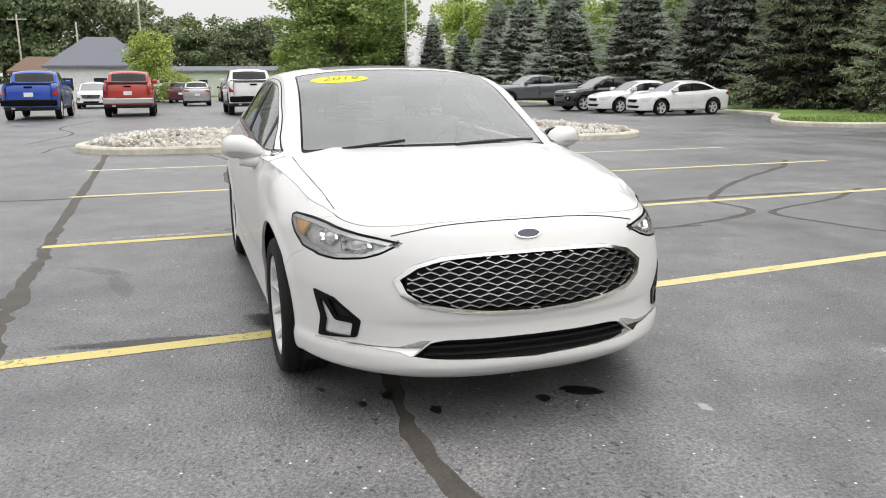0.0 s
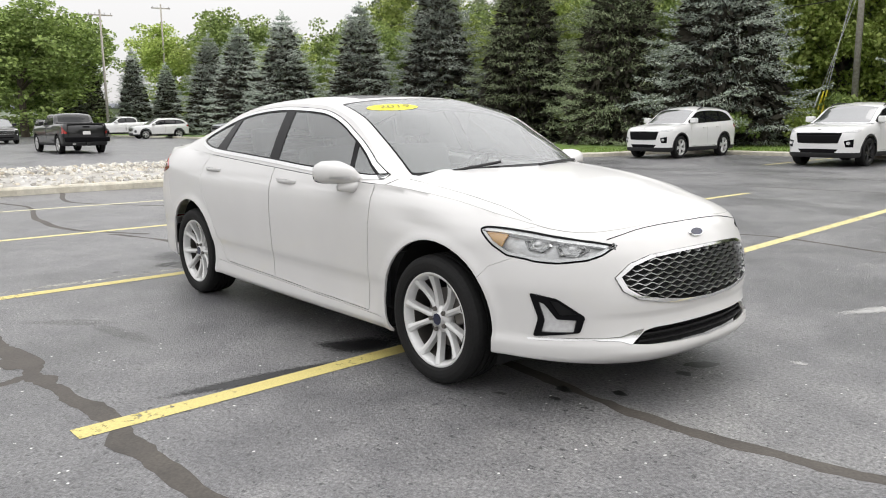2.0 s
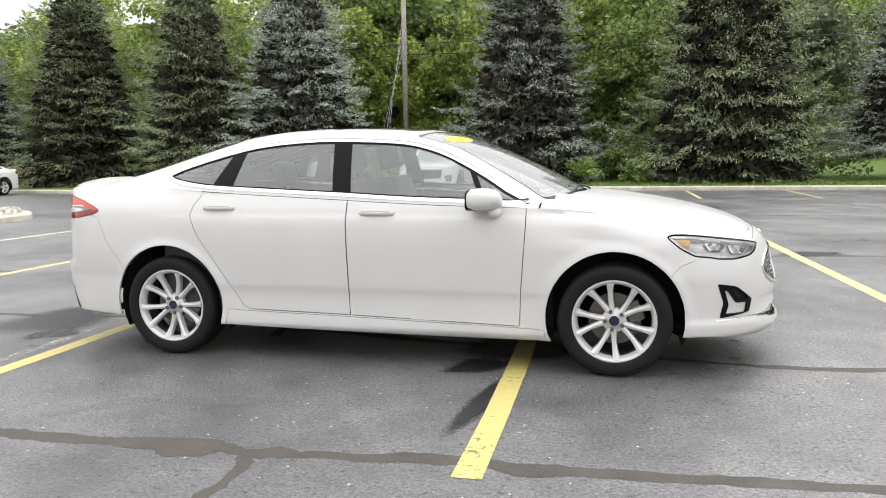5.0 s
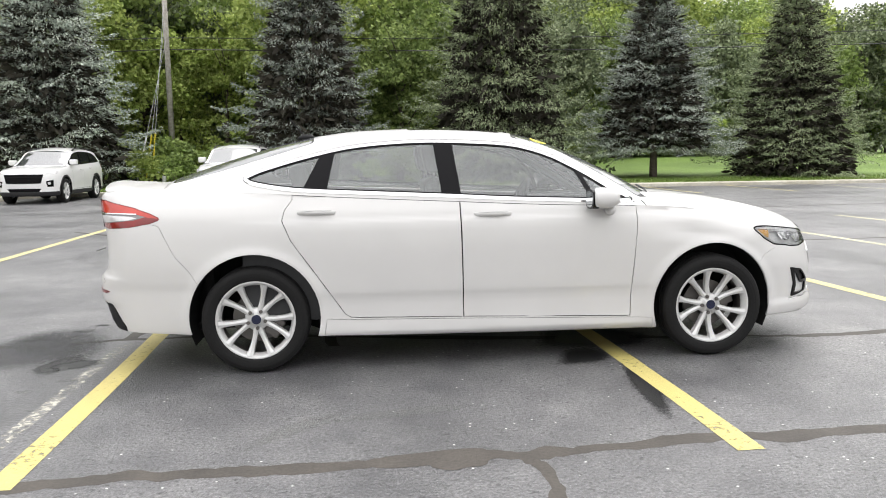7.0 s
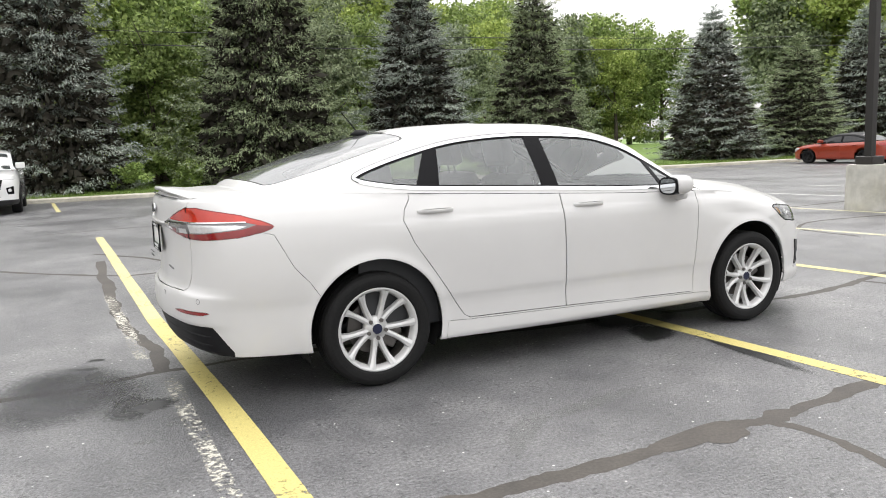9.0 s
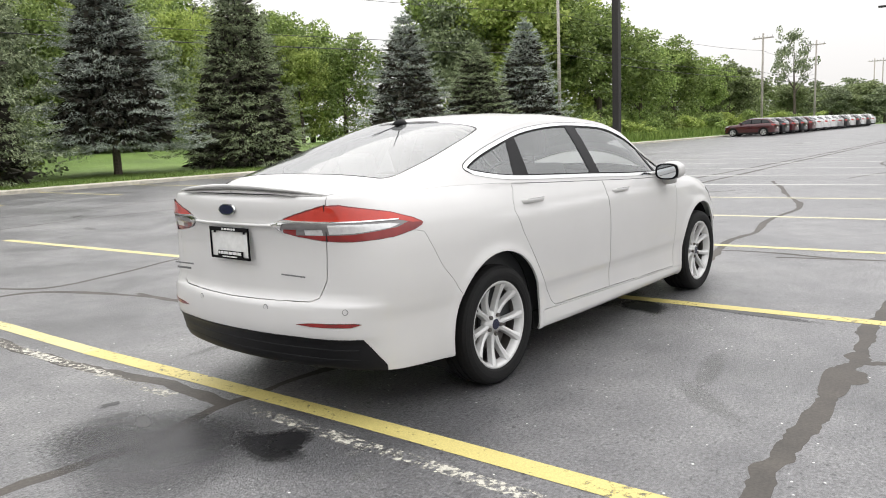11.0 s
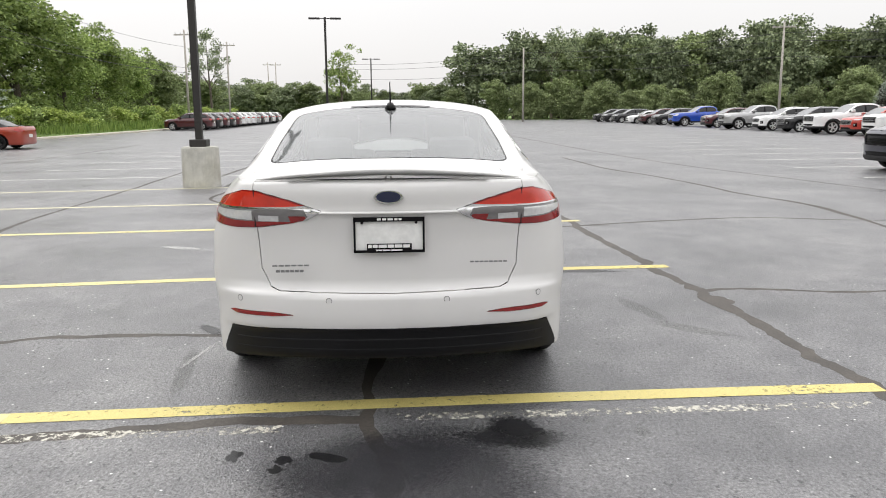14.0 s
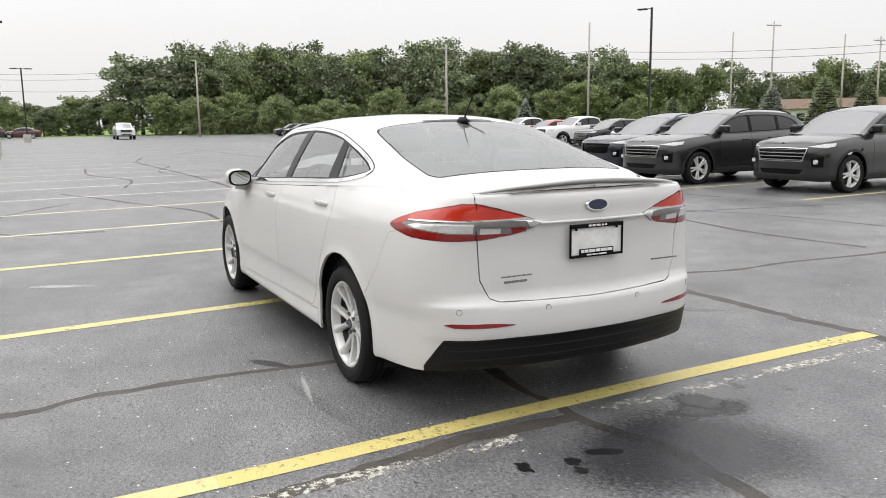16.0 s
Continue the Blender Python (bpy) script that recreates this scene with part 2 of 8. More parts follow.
def grass_material():
    m, n, l, p = nodes_of("lawn_soil")
    a, b = noise_node(n, l, 0.25, 5), noise_node(n, l, 9, 5, 0.7)
    r = ramp_node(n, l, a.outputs["Fac"], [(0.3, (0.12, 0.19, 0.04)), (0.55, (0.17, 0.27, 0.055)), (0.75, (0.24, 0.33, 0.09))])
    r2 = ramp_node(n, l, b.outputs["Fac"], [(0.3, (0.65, 0.65, 0.6)), (0.7, (1.2, 1.2, 1.1))])
    l.new(mixed(n, l, 1.0, r.outputs[0], r2.outputs[0], "MULTIPLY"), p.inputs["Base Color"])
    p.inputs["Roughness"].default_value = 0.8
    bump(n, l, p, b.outputs["Fac"], 0.8, 0.05)
    return m


def concrete_material(name, col, scale=7):
    m, n, l, p = nodes_of(name)
    a, b, s = noise_node(n, l, scale, 6, 0.65), noise_node(n, l, 90, 4, 0.7), noise_node(n, l, 1.3, 4)
    r = ramp_node(n, l, a.outputs["Fac"], [(0.25, tuple(c * 0.68 for c in col)), (0.6, col), (0.85, tuple(min(1, c * 1.12) for c in col))])
    r2 = ramp_node(n, l, b.outputs["Fac"], [(0.3, (0.8, 0.8, 0.8)), (0.7, (1.08, 1.08, 1.07))])
    r3 = ramp_node(n, l, s.outputs["Fac"], [(0.35, (0.78, 0.76, 0.72)), (0.6, (1, 1, 1))])
    c = mixed(n, l, 1.0, r.outputs[0], r2.outputs[0], "MULTIPLY")
    l.new(mixed(n, l, 1.0, c, r3.outputs[0], "MULTIPLY"), p.inputs["Base Color"])
    p.inputs["Roughness"].default_value = 0.8
    bump(n, l, p, b.outputs["Fac"], 0.5, 0.006)
    return m


def tar_material():
    m, n, l, p = nodes_of("crack_sealant")
    a, b = noise_node(n, l, 60, 4), noise_node(n, l, 4, 3)
    r = ramp_node(n, l, b.outputs["Fac"], [(0.3, (0.058, 0.052, 0.046)), (0.7, (0.095, 0.084, 0.072))])
    r2 = ramp_node(n, l, a.outputs["Fac"], [(0.3, (0.7, 0.7, 0.7)), (0.7, (1.15, 1.15, 1.15))])
    l.new(mixed(n, l, 1.0, r.outputs[0], r2.outputs[0], "MULTIPLY"), p.inputs["Base Color"])
    p.inputs["Roughness"].default_value = 0.6
    p.inputs["Specular IOR Level"].default_value = 0.3
    bump(n, l, p, a.outputs["Fac"], 0.35, 0.004)
    return m


def stain_material(name, col, rough, holes=0.5):
    m, n, l, p = nodes_of(name)
    a = noise_node(n, l, 14, 5, 0.65)
    r = ramp_node(n, l, a.outputs["Fac"], [(0.3, tuple(c * 0.8 for c in col)), (0.7, tuple(c * 1.2 for c in col))])
    l.new(r.outputs[0], p.inputs["Base Color"])
    p.inputs["Roughness"].default_value = rough
    bump(n, l, p, noise_node(n, l, 140, 4).outputs["Fac"], 0.25, 0.004)
    return m


def fade_stain_material(name, col, rough, most=1.0):
    """Thin stain that breaks up into the asphalt towards its rim."""
    m = stain_material(name, col, rough)
    n, l = m.node_tree.nodes, m.node_tree.links
    p, out = n["Principled BSDF"], n["Material Output"]
    at = n.new("ShaderNodeAttribute")
    at.attribute_name = "rim"
    a = noise_node(n, l, 45, 6, 0.75)
    mm = n.new("ShaderNodeMath")
    mm.operation = "MULTIPLY_ADD"
    l.new(a.outputs["Fac"], mm.inputs[0])
    mm.inputs[1].default_value = 0.9
    l.new(at.outputs["Fac"], mm.inputs[2])
    r = ramp_node(n, l, mm.outputs[0], [(0.6, (0, 0, 0)), (1.25, (most,) * 3)])
    tr, mx = n.new("ShaderNodeBsdfTransparent"), n.new("ShaderNodeMixShader")
    l.new(r.outputs[0], mx.inputs[0])
    l.new(tr.outputs[0], mx.inputs[1])
    l.new(p.outputs[0], mx.inputs[2])
    l.new(mx.outputs[0], out.inputs["Surface"])
    return m


M_ASPHALT = asphalt_material()
M_YELLOW = line_material("yellow_line_paint", (0.66, 0.56, 0.2), 0.52, 0.12)
M_PALE = line_material("faded_line_paint", (0.68, 0.6, 0.28), 0.5, 0.16)
M_CREAM = line_material("cream_line_paint", (0.66, 0.62, 0.42), 0.52, 0.16)
M_WHITEL = line_material("white_line_paint", (0.7, 0.7, 0.66), 0.5, 0.14)
M_GHOST = line_material("worn_old_paint", (0.6, 0.58, 0.5), 0.725, 0.1)
M_TAR = tar_material()
M_CONC = concrete_material("kerb_concrete", (0.68, 0.645, 0.55))
M_BASE = concrete_material("pole_base_concrete", (0.6, 0.59, 0.54), 4)
M_GRASS = grass_material()
M_WET = fade_stain_material("wet_stain", (0.014, 0.014, 0.015), 0.35, 0.9)
M_OIL = stain_material("oil_spot", (0.01, 0.01, 0.011), 0.3)
M_SCUFF = fade_stain_material("pale_scuff", (0.19, 0.19, 0.185), 0.7, 0.35)
M_DAMPSHADE = fade_stain_material("damp_shaded_asphalt", (0.03, 0.03, 0.034), 0.36, 0.58)
M_CHALK = fade_stain_material("pale_dry_splash", (0.6, 0.6, 0.58), 0.8, 0.5)
M_BLADE = leaf_material("grass_blade", (0.09, 0.15, 0.03), (0.24, 0.32, 0.08), 0.7, 0.2)
M_SPRUCE_B = leaf_material("blue_spruce_needles", (0.22, 0.26, 0.22), (0.63, 0.68, 0.605), 0.65, 0.08)
M_SPRUCE_G = leaf_material("green_spruce_needles", (0.16, 0.2, 0.115), (0.44, 0.5, 0.3), 0.65, 0.08)
M_LEAF = leaf_material("broadleaf_green", (0.11, 0.165, 0.045), (0.4, 0.5, 0.165), trans=0.3)
M_LEAF_Y = leaf_material("broadleaf_light_green", (0.19, 0.26, 0.055), (0.5, 0.58, 0.18), trans=0.3)
M_LEAF_D = leaf_material("broadleaf_dark_green", (0.075, 0.1, 0.055), (0.32, 0.37, 0.21), trans=0.2)
M_LEAF_F = leaf_material("broadleaf_far_green", (0.1, 0.13, 0.055), (0.33, 0.39, 0.18), trans=0.25)
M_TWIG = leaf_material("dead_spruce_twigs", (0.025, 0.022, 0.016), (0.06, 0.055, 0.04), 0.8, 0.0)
M_BARK = bark_material("bark", (0.05, 0.04, 0.03), (0.17, 0.14, 0.11))
M_POLEWOOD = bark_material("weathered_pole_wood", (0.27, 0.245, 0.215), (0.52, 0.49, 0.44), 9)
M_DARKMETAL = plain("dark_bronze_metal", (0.035, 0.032, 0.03), 0.45, 0.3)
M_WIRE = plain("wire", (0.03, 0.03, 0.03), 0.5)
M_GUARD = plain("yellow_guard_plastic", (0.75, 0.62, 0.03), 0.4)
M_GALV = plain("galvanised_steel", (0.5, 0.5, 0.5), 0.45, 0.6)


# ---- mesh helpers ----
def mesh_of(name, verts, faces, mat, smooth=False):
    me = bpy.data.meshes.new(name)
    me.from_pydata([tuple(v) for v in verts], [], faces)
    me.materials.append(mat)
    if smooth:
        me.polygons.foreach_set("use_smooth", [True] * len(me.polygons))
    me.update()
    return me


def part(name, bm, mat, parent=None, label="", smooth=False):
    """Links a bmesh, or a mesh, as one object under its thing."""
    if isinstance(bm, bmesh.types.BMesh):
        me = bpy.data.meshes.new(name)
        bm.to_mesh(me)
        bm.free()
        me.materials.append(mat)
        if smooth:
            me.polygons.foreach_set("use_smooth", [True] * len(me.polygons))
            if "way" in me.attributes:      # the surface's own normals, where it has them
                ways = np.zeros(len(me.vertices) * 3)
                me.attributes["way"].data.foreach_get("vector", ways)
                me.normals_split_custom_set_from_vertices(ways.reshape(-1, 3))
    else:
        me = bm
    ob = new(name, me)
    if parent is not None:
        ob.parent = parent
    if label:
        tagged(ob, label)
    return ob


def box(bm, x0, x1, y0, y1, z0, z1, bev=0.0):
    ret = bmesh.ops.create_cube(bm, size=1, matrix=Matrix.LocRotScale(((x0 + x1) / 2, (y0 + y1) / 2, (z0 + z1) / 2), None, (abs(x1 - x0), abs(y1 - y0), abs(z1 - z0))))
    if bev:
        ed = list({e for v in ret["verts"] for e in v.link_edges})
        bmesh.ops.bevel(bm, geom=ed, offset=bev, segments=2, affect="EDGES", profile=0.6)


def tube(bm, a, b, r0, r1=None, seg=12, cap=True):
    a, b = Vector(a), Vector(b)
    d = b - a
    m = Matrix.Translation((a + b) / 2) @ d.to_track_quat("Z", "Y").to_matrix().to_4x4()
    bmesh.ops.create_cone(bm, cap_ends=cap, segments=seg, radius1=r0, radius2=r0 if r1 is None else r1, depth=d.length, matrix=m)


def spline(pts, per=8):
    """Catmull-Rom through points."""
    p = [np.array(q, float) for q in pts]
    p = [2 * p[0] - p[1]] + p + [2 * p[-1] - p[-2]]
    out = []
    for i in range(1, len(p) - 2):
        for k in range(per):
            t = k / per
            out.append(0.5 * (2 * p[i] + (p[i + 1] - p[i - 1]) * t + (2 * p[i - 1] - 5 * p[i] + 4 * p[i + 1] - p[i + 2]) * t * t + (3 * p[i] - p[i - 1] - 3 * p[i + 1] + p[i + 2]) * t**3))
    out.append(p[-2])
    return np.array(out)


def ribbon(name, pts, width, mat, z=0.004, wobble=0.0, per=8, parent=None, seed=0, taper=False):
    """A flat strip on the ground along a curve, with an uneven width."""
    rnd = np.random.RandomState(seed)
    c = spline(pts, per) if len(pts) > 2 else np.array([np.array(pts[0]) * (1 - t) + np.array(pts[1]) * t for t in np.linspace(0, 1, 14)])
    d = np.gradient(c, axis=0)
    nrm = np.stack([-d[:, 1], d[:, 0]], 1) / (np.hypot(d[:, 0], d[:, 1])[:, None] + 1e-9)
    k = np.convolve(rnd.randn(len(c) + 8), np.ones(4) / 4, "same")[4:-4] * wobble
    j = np.convolve(rnd.randn(len(c) + 8), np.ones(3) / 3, "same")[4:-4] * wobble * 0.6
    w = width / 2 * (1 + k)
    if taper:
        w = w * np.clip(np.minimum(np.arange(len(c)), np.arange(len(c))[::-1]) / 4 + 0.25, 0, 1)
    a, b = c + nrm * (w + width * j)[:, None], c - nrm * (w - width * j)[:, None]
    vs = [(*q, z) for q in a] + [(*q, z) for q in b]
    n = len(c)
    return part(name, mesh_of(name, vs, [(i, n + i, n + i + 1, i + 1) for i in range(n - 1)], mat), None, parent)


def blot(name, cx, cy, rx, ry, mat, z=0.005, turn=0.0, seed=0, rough=0.35, parent=None):
    """An uneven flat stain, its rim marked for break-up."""
    rnd = np.random.RandomState(seed)
    n = 40
    th = np.linspace(0, 2 * np.pi, n, endpoint=False)
    r = 1 + rough * sum(rnd.randn() / (k + 1) * np.cos(k * th + rnd.rand() * 6) for k in range(2, 8)) * 0.6
    vs, fs, rim = [(cx, cy, z)], [], [1.0]
    c, s = math.cos(turn), math.sin(turn)
    for f, q in ((0.25, 0.8), (0.6, 0.4), (1.0, 0.0)):
        for a, rr in zip(th, r):
            x, y = math.cos(a) * rx * rr * f, math.sin(a) * ry * rr * f
            vs.append((cx + c * x - s * y, cy + s * x + c * y, z))
            rim.append(q)
    for i in range(n):
        j = (i + 1) % n
        fs.append((0, 1 + i, 1 + j))
        for k in (0, n):
            fs.append((1 + k + i, 1 + k + n + i, 1 + k + n + j, 1 + k + j))
    me = mesh_of(name, vs, fs, mat)
    at = me.attributes.new("rim", "FLOAT", "POINT")
    at.data.foreach_set("value", rim)
    return part(name, me, None, parent)


# ---- ground ----
def flat(name, x0, x1, y0, y1, z, mat, nx=1, ny=1):
    xs, ys = np.linspace(x0, x1, nx + 1), np.linspace(y0, y1, ny + 1)
    vs = [(x, y, z) for y in ys for x in xs]
    fs = [(j * (nx + 1) + i, j * (nx + 1) + i + 1, (j + 1) * (nx + 1) + i + 1, (j + 1) * (nx + 1) + i) for j in range(ny) for i in range(nx)]
    return part(name, mesh_of(name, vs, fs, mat), None)


ground = tagged(flat("ground", -1500, 1500, -1500, 1500, -0.06, M_GRASS), "mown grass and field around the lot", "ground", kind="structure")
lot = tagged(flat("pavement", -90, 118, -60, 21.7, 0.0, M_ASPHALT, 20, 12), "dark worn sealcoated asphalt of a parking lot", "pavement", kind="structure")

# stall lines: the near double row, its left-over old paint, and the row along the kerb
NEAR = [((0.91, -2.45), (0.86, -0.95), (0.81, 0.0), (0.73, 1.0)), ((-2.24, -2.47), (-2.27, -0.4), (-2.35, 1.8)), ((0.73, 1.0), (0.65, 2.0), (0.5, 3.7), (0.34, 6.0), (0.1, 9.25)), ((-2.35, 1.8), (-2.42, 9.3)), ((-5.54, -2.62), (-5.49, 9.2)), ((-8.86, -2.75), (-8.5, 9.4)),
        ((3.91, -2.33), (3.05, 9.15)), ((6.75, -2.2), (5.7, 8.9)), ((9.6, -2.0), (8.3, 8.7))]
for i, run in enumerate(NEAR):
    tagged(ribbon("stall_line", run, 0.124, (M_YELLOW, M_YELLOW, M_PALE, M_PALE, M_PALE, M_CREAM, M_PALE, M_CREAM, M_CREAM)[i], 0.0022, 0.03, parent=None, seed=i), "worn yellow painted stall line on asphalt", "road marking", "near stall lines", "structure")
for i in range(11):
    x = 12.5 + 2.88 * i
    tagged(ribbon("stall_line", [(x, -1.9), (x - 1.3, 8.8)], 0.1, M_WHITEL, 0.0022, 0.03, seed=20 + i), "faded pale stall line on asphalt", "road marking", "far stall lines", "structure")
for i in range(22):
    x = -9.2 + 3.05 * i
    if i == 0:
        continue
    tagged(ribbon("stall_line", [(x + 0.1, 16.9), (x - 0.05, 21.5)], 0.1, M_PALE if i < 8 else M_CREAM, 0.0022, 0.03, seed=40 + i), "yellow stall line running to the kerb", "road marking", "kerb stall lines", "structure")
for i in range(20):
    x = 3.84 + 2.88 * i
    tagged(ribbon("stall_line", [(x - 0.05, -9.5), (x + 0.25, -15.0)], 0.1, M_PALE if i < 2 else M_WHITEL, 0.0022, 0.03, seed=70 + i), "faded stall line on asphalt", "road marking", "side stall lines", "structure")
for i, (a, b) in enumerate([((-2.46, -0.02), (-2.46, -2.3)), ((-2.55, 0.5), (-2.62, 3.2))]):
    tagged(ribbon("old_paint_stripe", [a, b], 0.085, M_GHOST, 0.001, 0.1, seed=90 + i), "almost worn away old paint stripe", "road marking", kind="structure")

CRACKS = [
    ([(-12.0, -2.7), (-8.17, -2.6), (-4.11, -2.5), (-3.2, -2.47), (-2.3, -2.45), (-1.85, -2.41), (-1.4, -2.39), (-1.04, -2.4), (-0.66, -2.39), (-0.33, -2.34), (-0.06, -2.38), (0.31, -2.33), (0.88, -2.29), (1.3, -2.31), (2.04, -2.24), (2.9, -2.2), (3.8, -2.2), (5.4, -2.08), (7.3, -2.0), (9.0, -1.9), (11.1, -1.6), (16.2, -1.58), (21.0, -1.4), (28.3, -1.06)], 0.1),
    ([(-0.07, -2.4), (-0.03, -2.6), (-0.06, -2.9), (-0.2, -3.5), (-0.18, -4.2), (-0.3, -5.6), (-0.2, -8.0)], 0.06),
    ([(-5.2, -0.35), (-4.4, -0.1), (-3.6, 0.02), (-3.0, 0.0), (-2.5, 0.1), (-1.6, 0.1), (0.0, -0.2), (1.6, -0.42), (2.28, -0.5), (2.8, -0.47), (3.39, -0.36), (4.22, -0.22), (4.92, -0.26), (6.22, -0.06), (8.0, 0.02), (9.5, 0.6), (11.1, 1.16), (13.1, 1.95)], 0.085),
    ([(3.39, -0.36), (3.46, -0.81), (3.37, -1.52), (3.5, -2.6)], 0.06),
    ([(-2.48, 0.12), (-2.46, 0.7), (-2.56, 1.47), (-2.58, 2.3), (-2.6, 4.0), (-2.55, 6.0)], 0.1),
    ([(-1.12, 3.4), (-1.1, 2.6), (-1.0, 2.1), (-1.0, 1.4), (-1.05, 0.8), (-1.0, -0.3)], 0.07),
    ([(-5.9, 8.7), (-5.0, 7.8), (-4.0, 6.3), (-3.3, 5.4), (-2.4, 4.5), (-1.6, 4.4), (-1.1, 3.1)], 0.09),
    ([(-2.6, 6.9), (-2.0, 5.9), (-1.5, 4.6), (-0.7, 4.6), (0.3, 4.9), (1.4, 4.7), (2.8, 4.7), (4.5, 4.9), (6.5, 4.95), (9.6, 5.0), (14.0, 5.2)], 0.07),
    ([(3.2, -1.0), (3.5, -2.3), (3.84, -3.6), (3.95, -4.7), (3.6, -5.8), (3.5, -7.1), (3.0, -9.5)], 0.06),
    ([(44.0, -6.1), (31.4, -6.4), (20.4, -6.7), (13.8, -7.2), (9.2, -8.0), (5.0, -8.8)], 0.08),
    ([(17.4, -4.9), (13.0, -5.0), (10.7, -5.4), (8.5, -5.65), (6.8, -5.75), (5.3, -6.05), (3.6, -5.92), (1.5, -5.6), (0.0, -5.7)], 0.09),
    ([(9.2, 3.3), (13.2, 3.25), (20.0, 3.5), (32.7, 3.8), (42.0, 4.1)], 0.12),
    ([(10.2, 4.0), (11.8, 3.95), (19.0, 3.9), (29.5, 4.05), (42.0, 4.5)], 0.12),
    ([(10.6, 1.9), (9.6, 2.6), (8.6, 3.0), (7.2, 3.1), (6.4, 2.75), (6.17, 2.38), (6.1, 1.6)], 0.07),
    ([(3.9, -6.6), (2.7, -7.2), (0.96, -7.5), (-1.5, -7.8)], 0.05),
    ([(-5.3, -4.2), (-5.45, -3.4), (-5.4, -2.5), (-5.6, -1.6)], 0.08),
    ([(-11.15, -0.75), (-9.3, -0.33), (-7.56, -0.61), (-6.0, -0.6), (-4.9, -0.03)], 0.08),
    ([(-11.6, 0.8), (-9.6, 0.4), (-8.2, 1.1), (-7.0, 2.0), (-5.6, 2.2)], 0.07),
    ([(-3.2, 10.6), (-0.4, 10.9), (2.5, 11.2), (6.0, 11.0), (12.0, 11.4), (20.0, 11.2), (30.0, 11.6)], 0.06),
    ([(-12.0, 13.2), (-5.0, 13.6), (3.0, 13.5), (12.0, 14.0), (24.0, 14.1)], 0.05),
    ([(6.8, 8.0), (6.2, 10.0), (6.6, 12.5), (6.0, 15.0)], 0.05),
    ([(16.0, -2.0), (20.0, -1.0), (24.0, -1.8), (28.0, -1.2), (33.0, -2.0)], 0.06),
    ([(14.0, 0.6), (17.0, 0.2), (20.0, 1.0), (24.0, 0.9)], 0.06),
    ([(-16.0, -4.8), (-20.0, -4.2), (-24.0, -5.0), (-29.0, -4.4)], 0.08),
    ([(-13.0, -4.0), (-15.0, -3.7), (-19.0, -1.0), (-24.0, 1.2)], 0.07),
    ([(36.0, -4.0), (44.0, -8.0), (50.0, -14.0), (56.0, -18.0)], 0.07),
]
for i, (pts, w) in enumerate(CRACKS):
    tagged(ribbon("sealed_crack", pts, w, M_TAR, 0.0006 + 0.00001 * i, 0.34, 10, seed=120 + i), "sealed crack with a band of dull brown tar", "crack seal", kind="structure")
# the broad patches behind the car: damp, with its shade painted in
BLOTS = [(-0.5, -2.36, 0.3, 0.07, M_TAR, 0.1), (-0.35, -2.4, 0.14, 0.09, M_TAR, 0.4), (-2.72, -0.52, 0.3, 0.15, M_WET, 1.4), (-2.95, 0.1, 0.45, 0.6, M_DAMPSHADE, 0.2), (-2.62, -0.55, 0.2, 0.14, M_WET, 0.5),
         (-2.83, 0.65, 0.06, 0.035, M_OIL, 0), (-2.88, 0.44, 0.045, 0.04, M_OIL, 0.5), (-2.87, 0.26, 0.08, 0.05, M_OIL, 1), (-2.97, 0.46, 0.04, 0.03, M_OIL, 0), (-2.66, -0.62, 0.06, 0.03, M_OIL, 2),
         (2.18, 0.14, 0.06, 0.03, M_OIL, 0), (2.16, 0.34, 0.13, 0.05, M_OIL, 1.2), (2.14, -0.34, 0.05, 0.03, M_OIL, 0), (1.92, -0.49, 0.06, 0.035, M_OIL, 0), (1.76, -0.76, 0.03, 0.02, M_OIL, 0), (1.98, -0.62, 0.04, 0.02, M_OIL, 0),
         (0.62, -0.8, 0.3, 0.2, M_WET, 0.9), (0.78, -1.5, 0.6, 0.1, M_WET, 1.45), (0.8, -0.3, 0.5, 0.45, M_WET, 0), (-0.9, 1.2, 0.2, 0.06, M_WET, 0.6), (3.6, 5.0, 0.5, 0.3, M_WET, 0.3),
         (-0.6, -1.75, 0.5, 0.09, M_SCUFF, 0.2), (-1.1, -1.9, 0.4, 0.1, M_SCUFF, 0.8), (2.3, 2.25, 0.32, 0.07, M_SCUFF, 1.4), (-1.7, 1.15, 0.5, 0.07, M_SCUFF, 0.12), (1.48, 9.4, 0.4, 0.12, M_SCUFF, 1.3), (-3.05, -0.15, 0.55, 0.65, M_DAMPSHADE, 0.3), (-1.43, 1.14, 0.34, 0.02, M_CHALK, -0.2), (2.3, 2.25, 0.36, 0.09, M_CHALK, 1.16), (2.5, 0.74, 0.07, 0.04, M_CHALK, 0), (-2.55, -0.9, 0.06, 0.05, M_SCUFF, 0), (-2.7, -1.1, 0.07, 0.05, M_SCUFF, 0)]
for i, (x, y, rx, ry, mt, tn) in enumerate(BLOTS):
    kind = {M_TAR: ("tar_patch", "spread of dull tar over a joint"), M_WET: ("wet_stain", "dark damp stain on asphalt"), M_OIL: ("oil_spot", "small black oil spot on asphalt"), M_SCUFF: ("pale_scuff", "pale scuffed patch of asphalt"), M_DAMPSHADE: ("damp_patch", "broad darker patch of asphalt, damp with the car's shade painted in"), M_CHALK: ("dried_splash", "pale dried splash on asphalt")}[mt]
    sz, rg = (0.85, 0.75) if mt is M_OIL else (1.0, 0.35)
    tagged(blot(kind[0], x, y, rx * sz, ry * sz, mt, 0.0012 + 0.00001 * i + (0.0003 if mt is M_OIL else 0), tn, i, rg), kind[1], "stain", kind="structure")


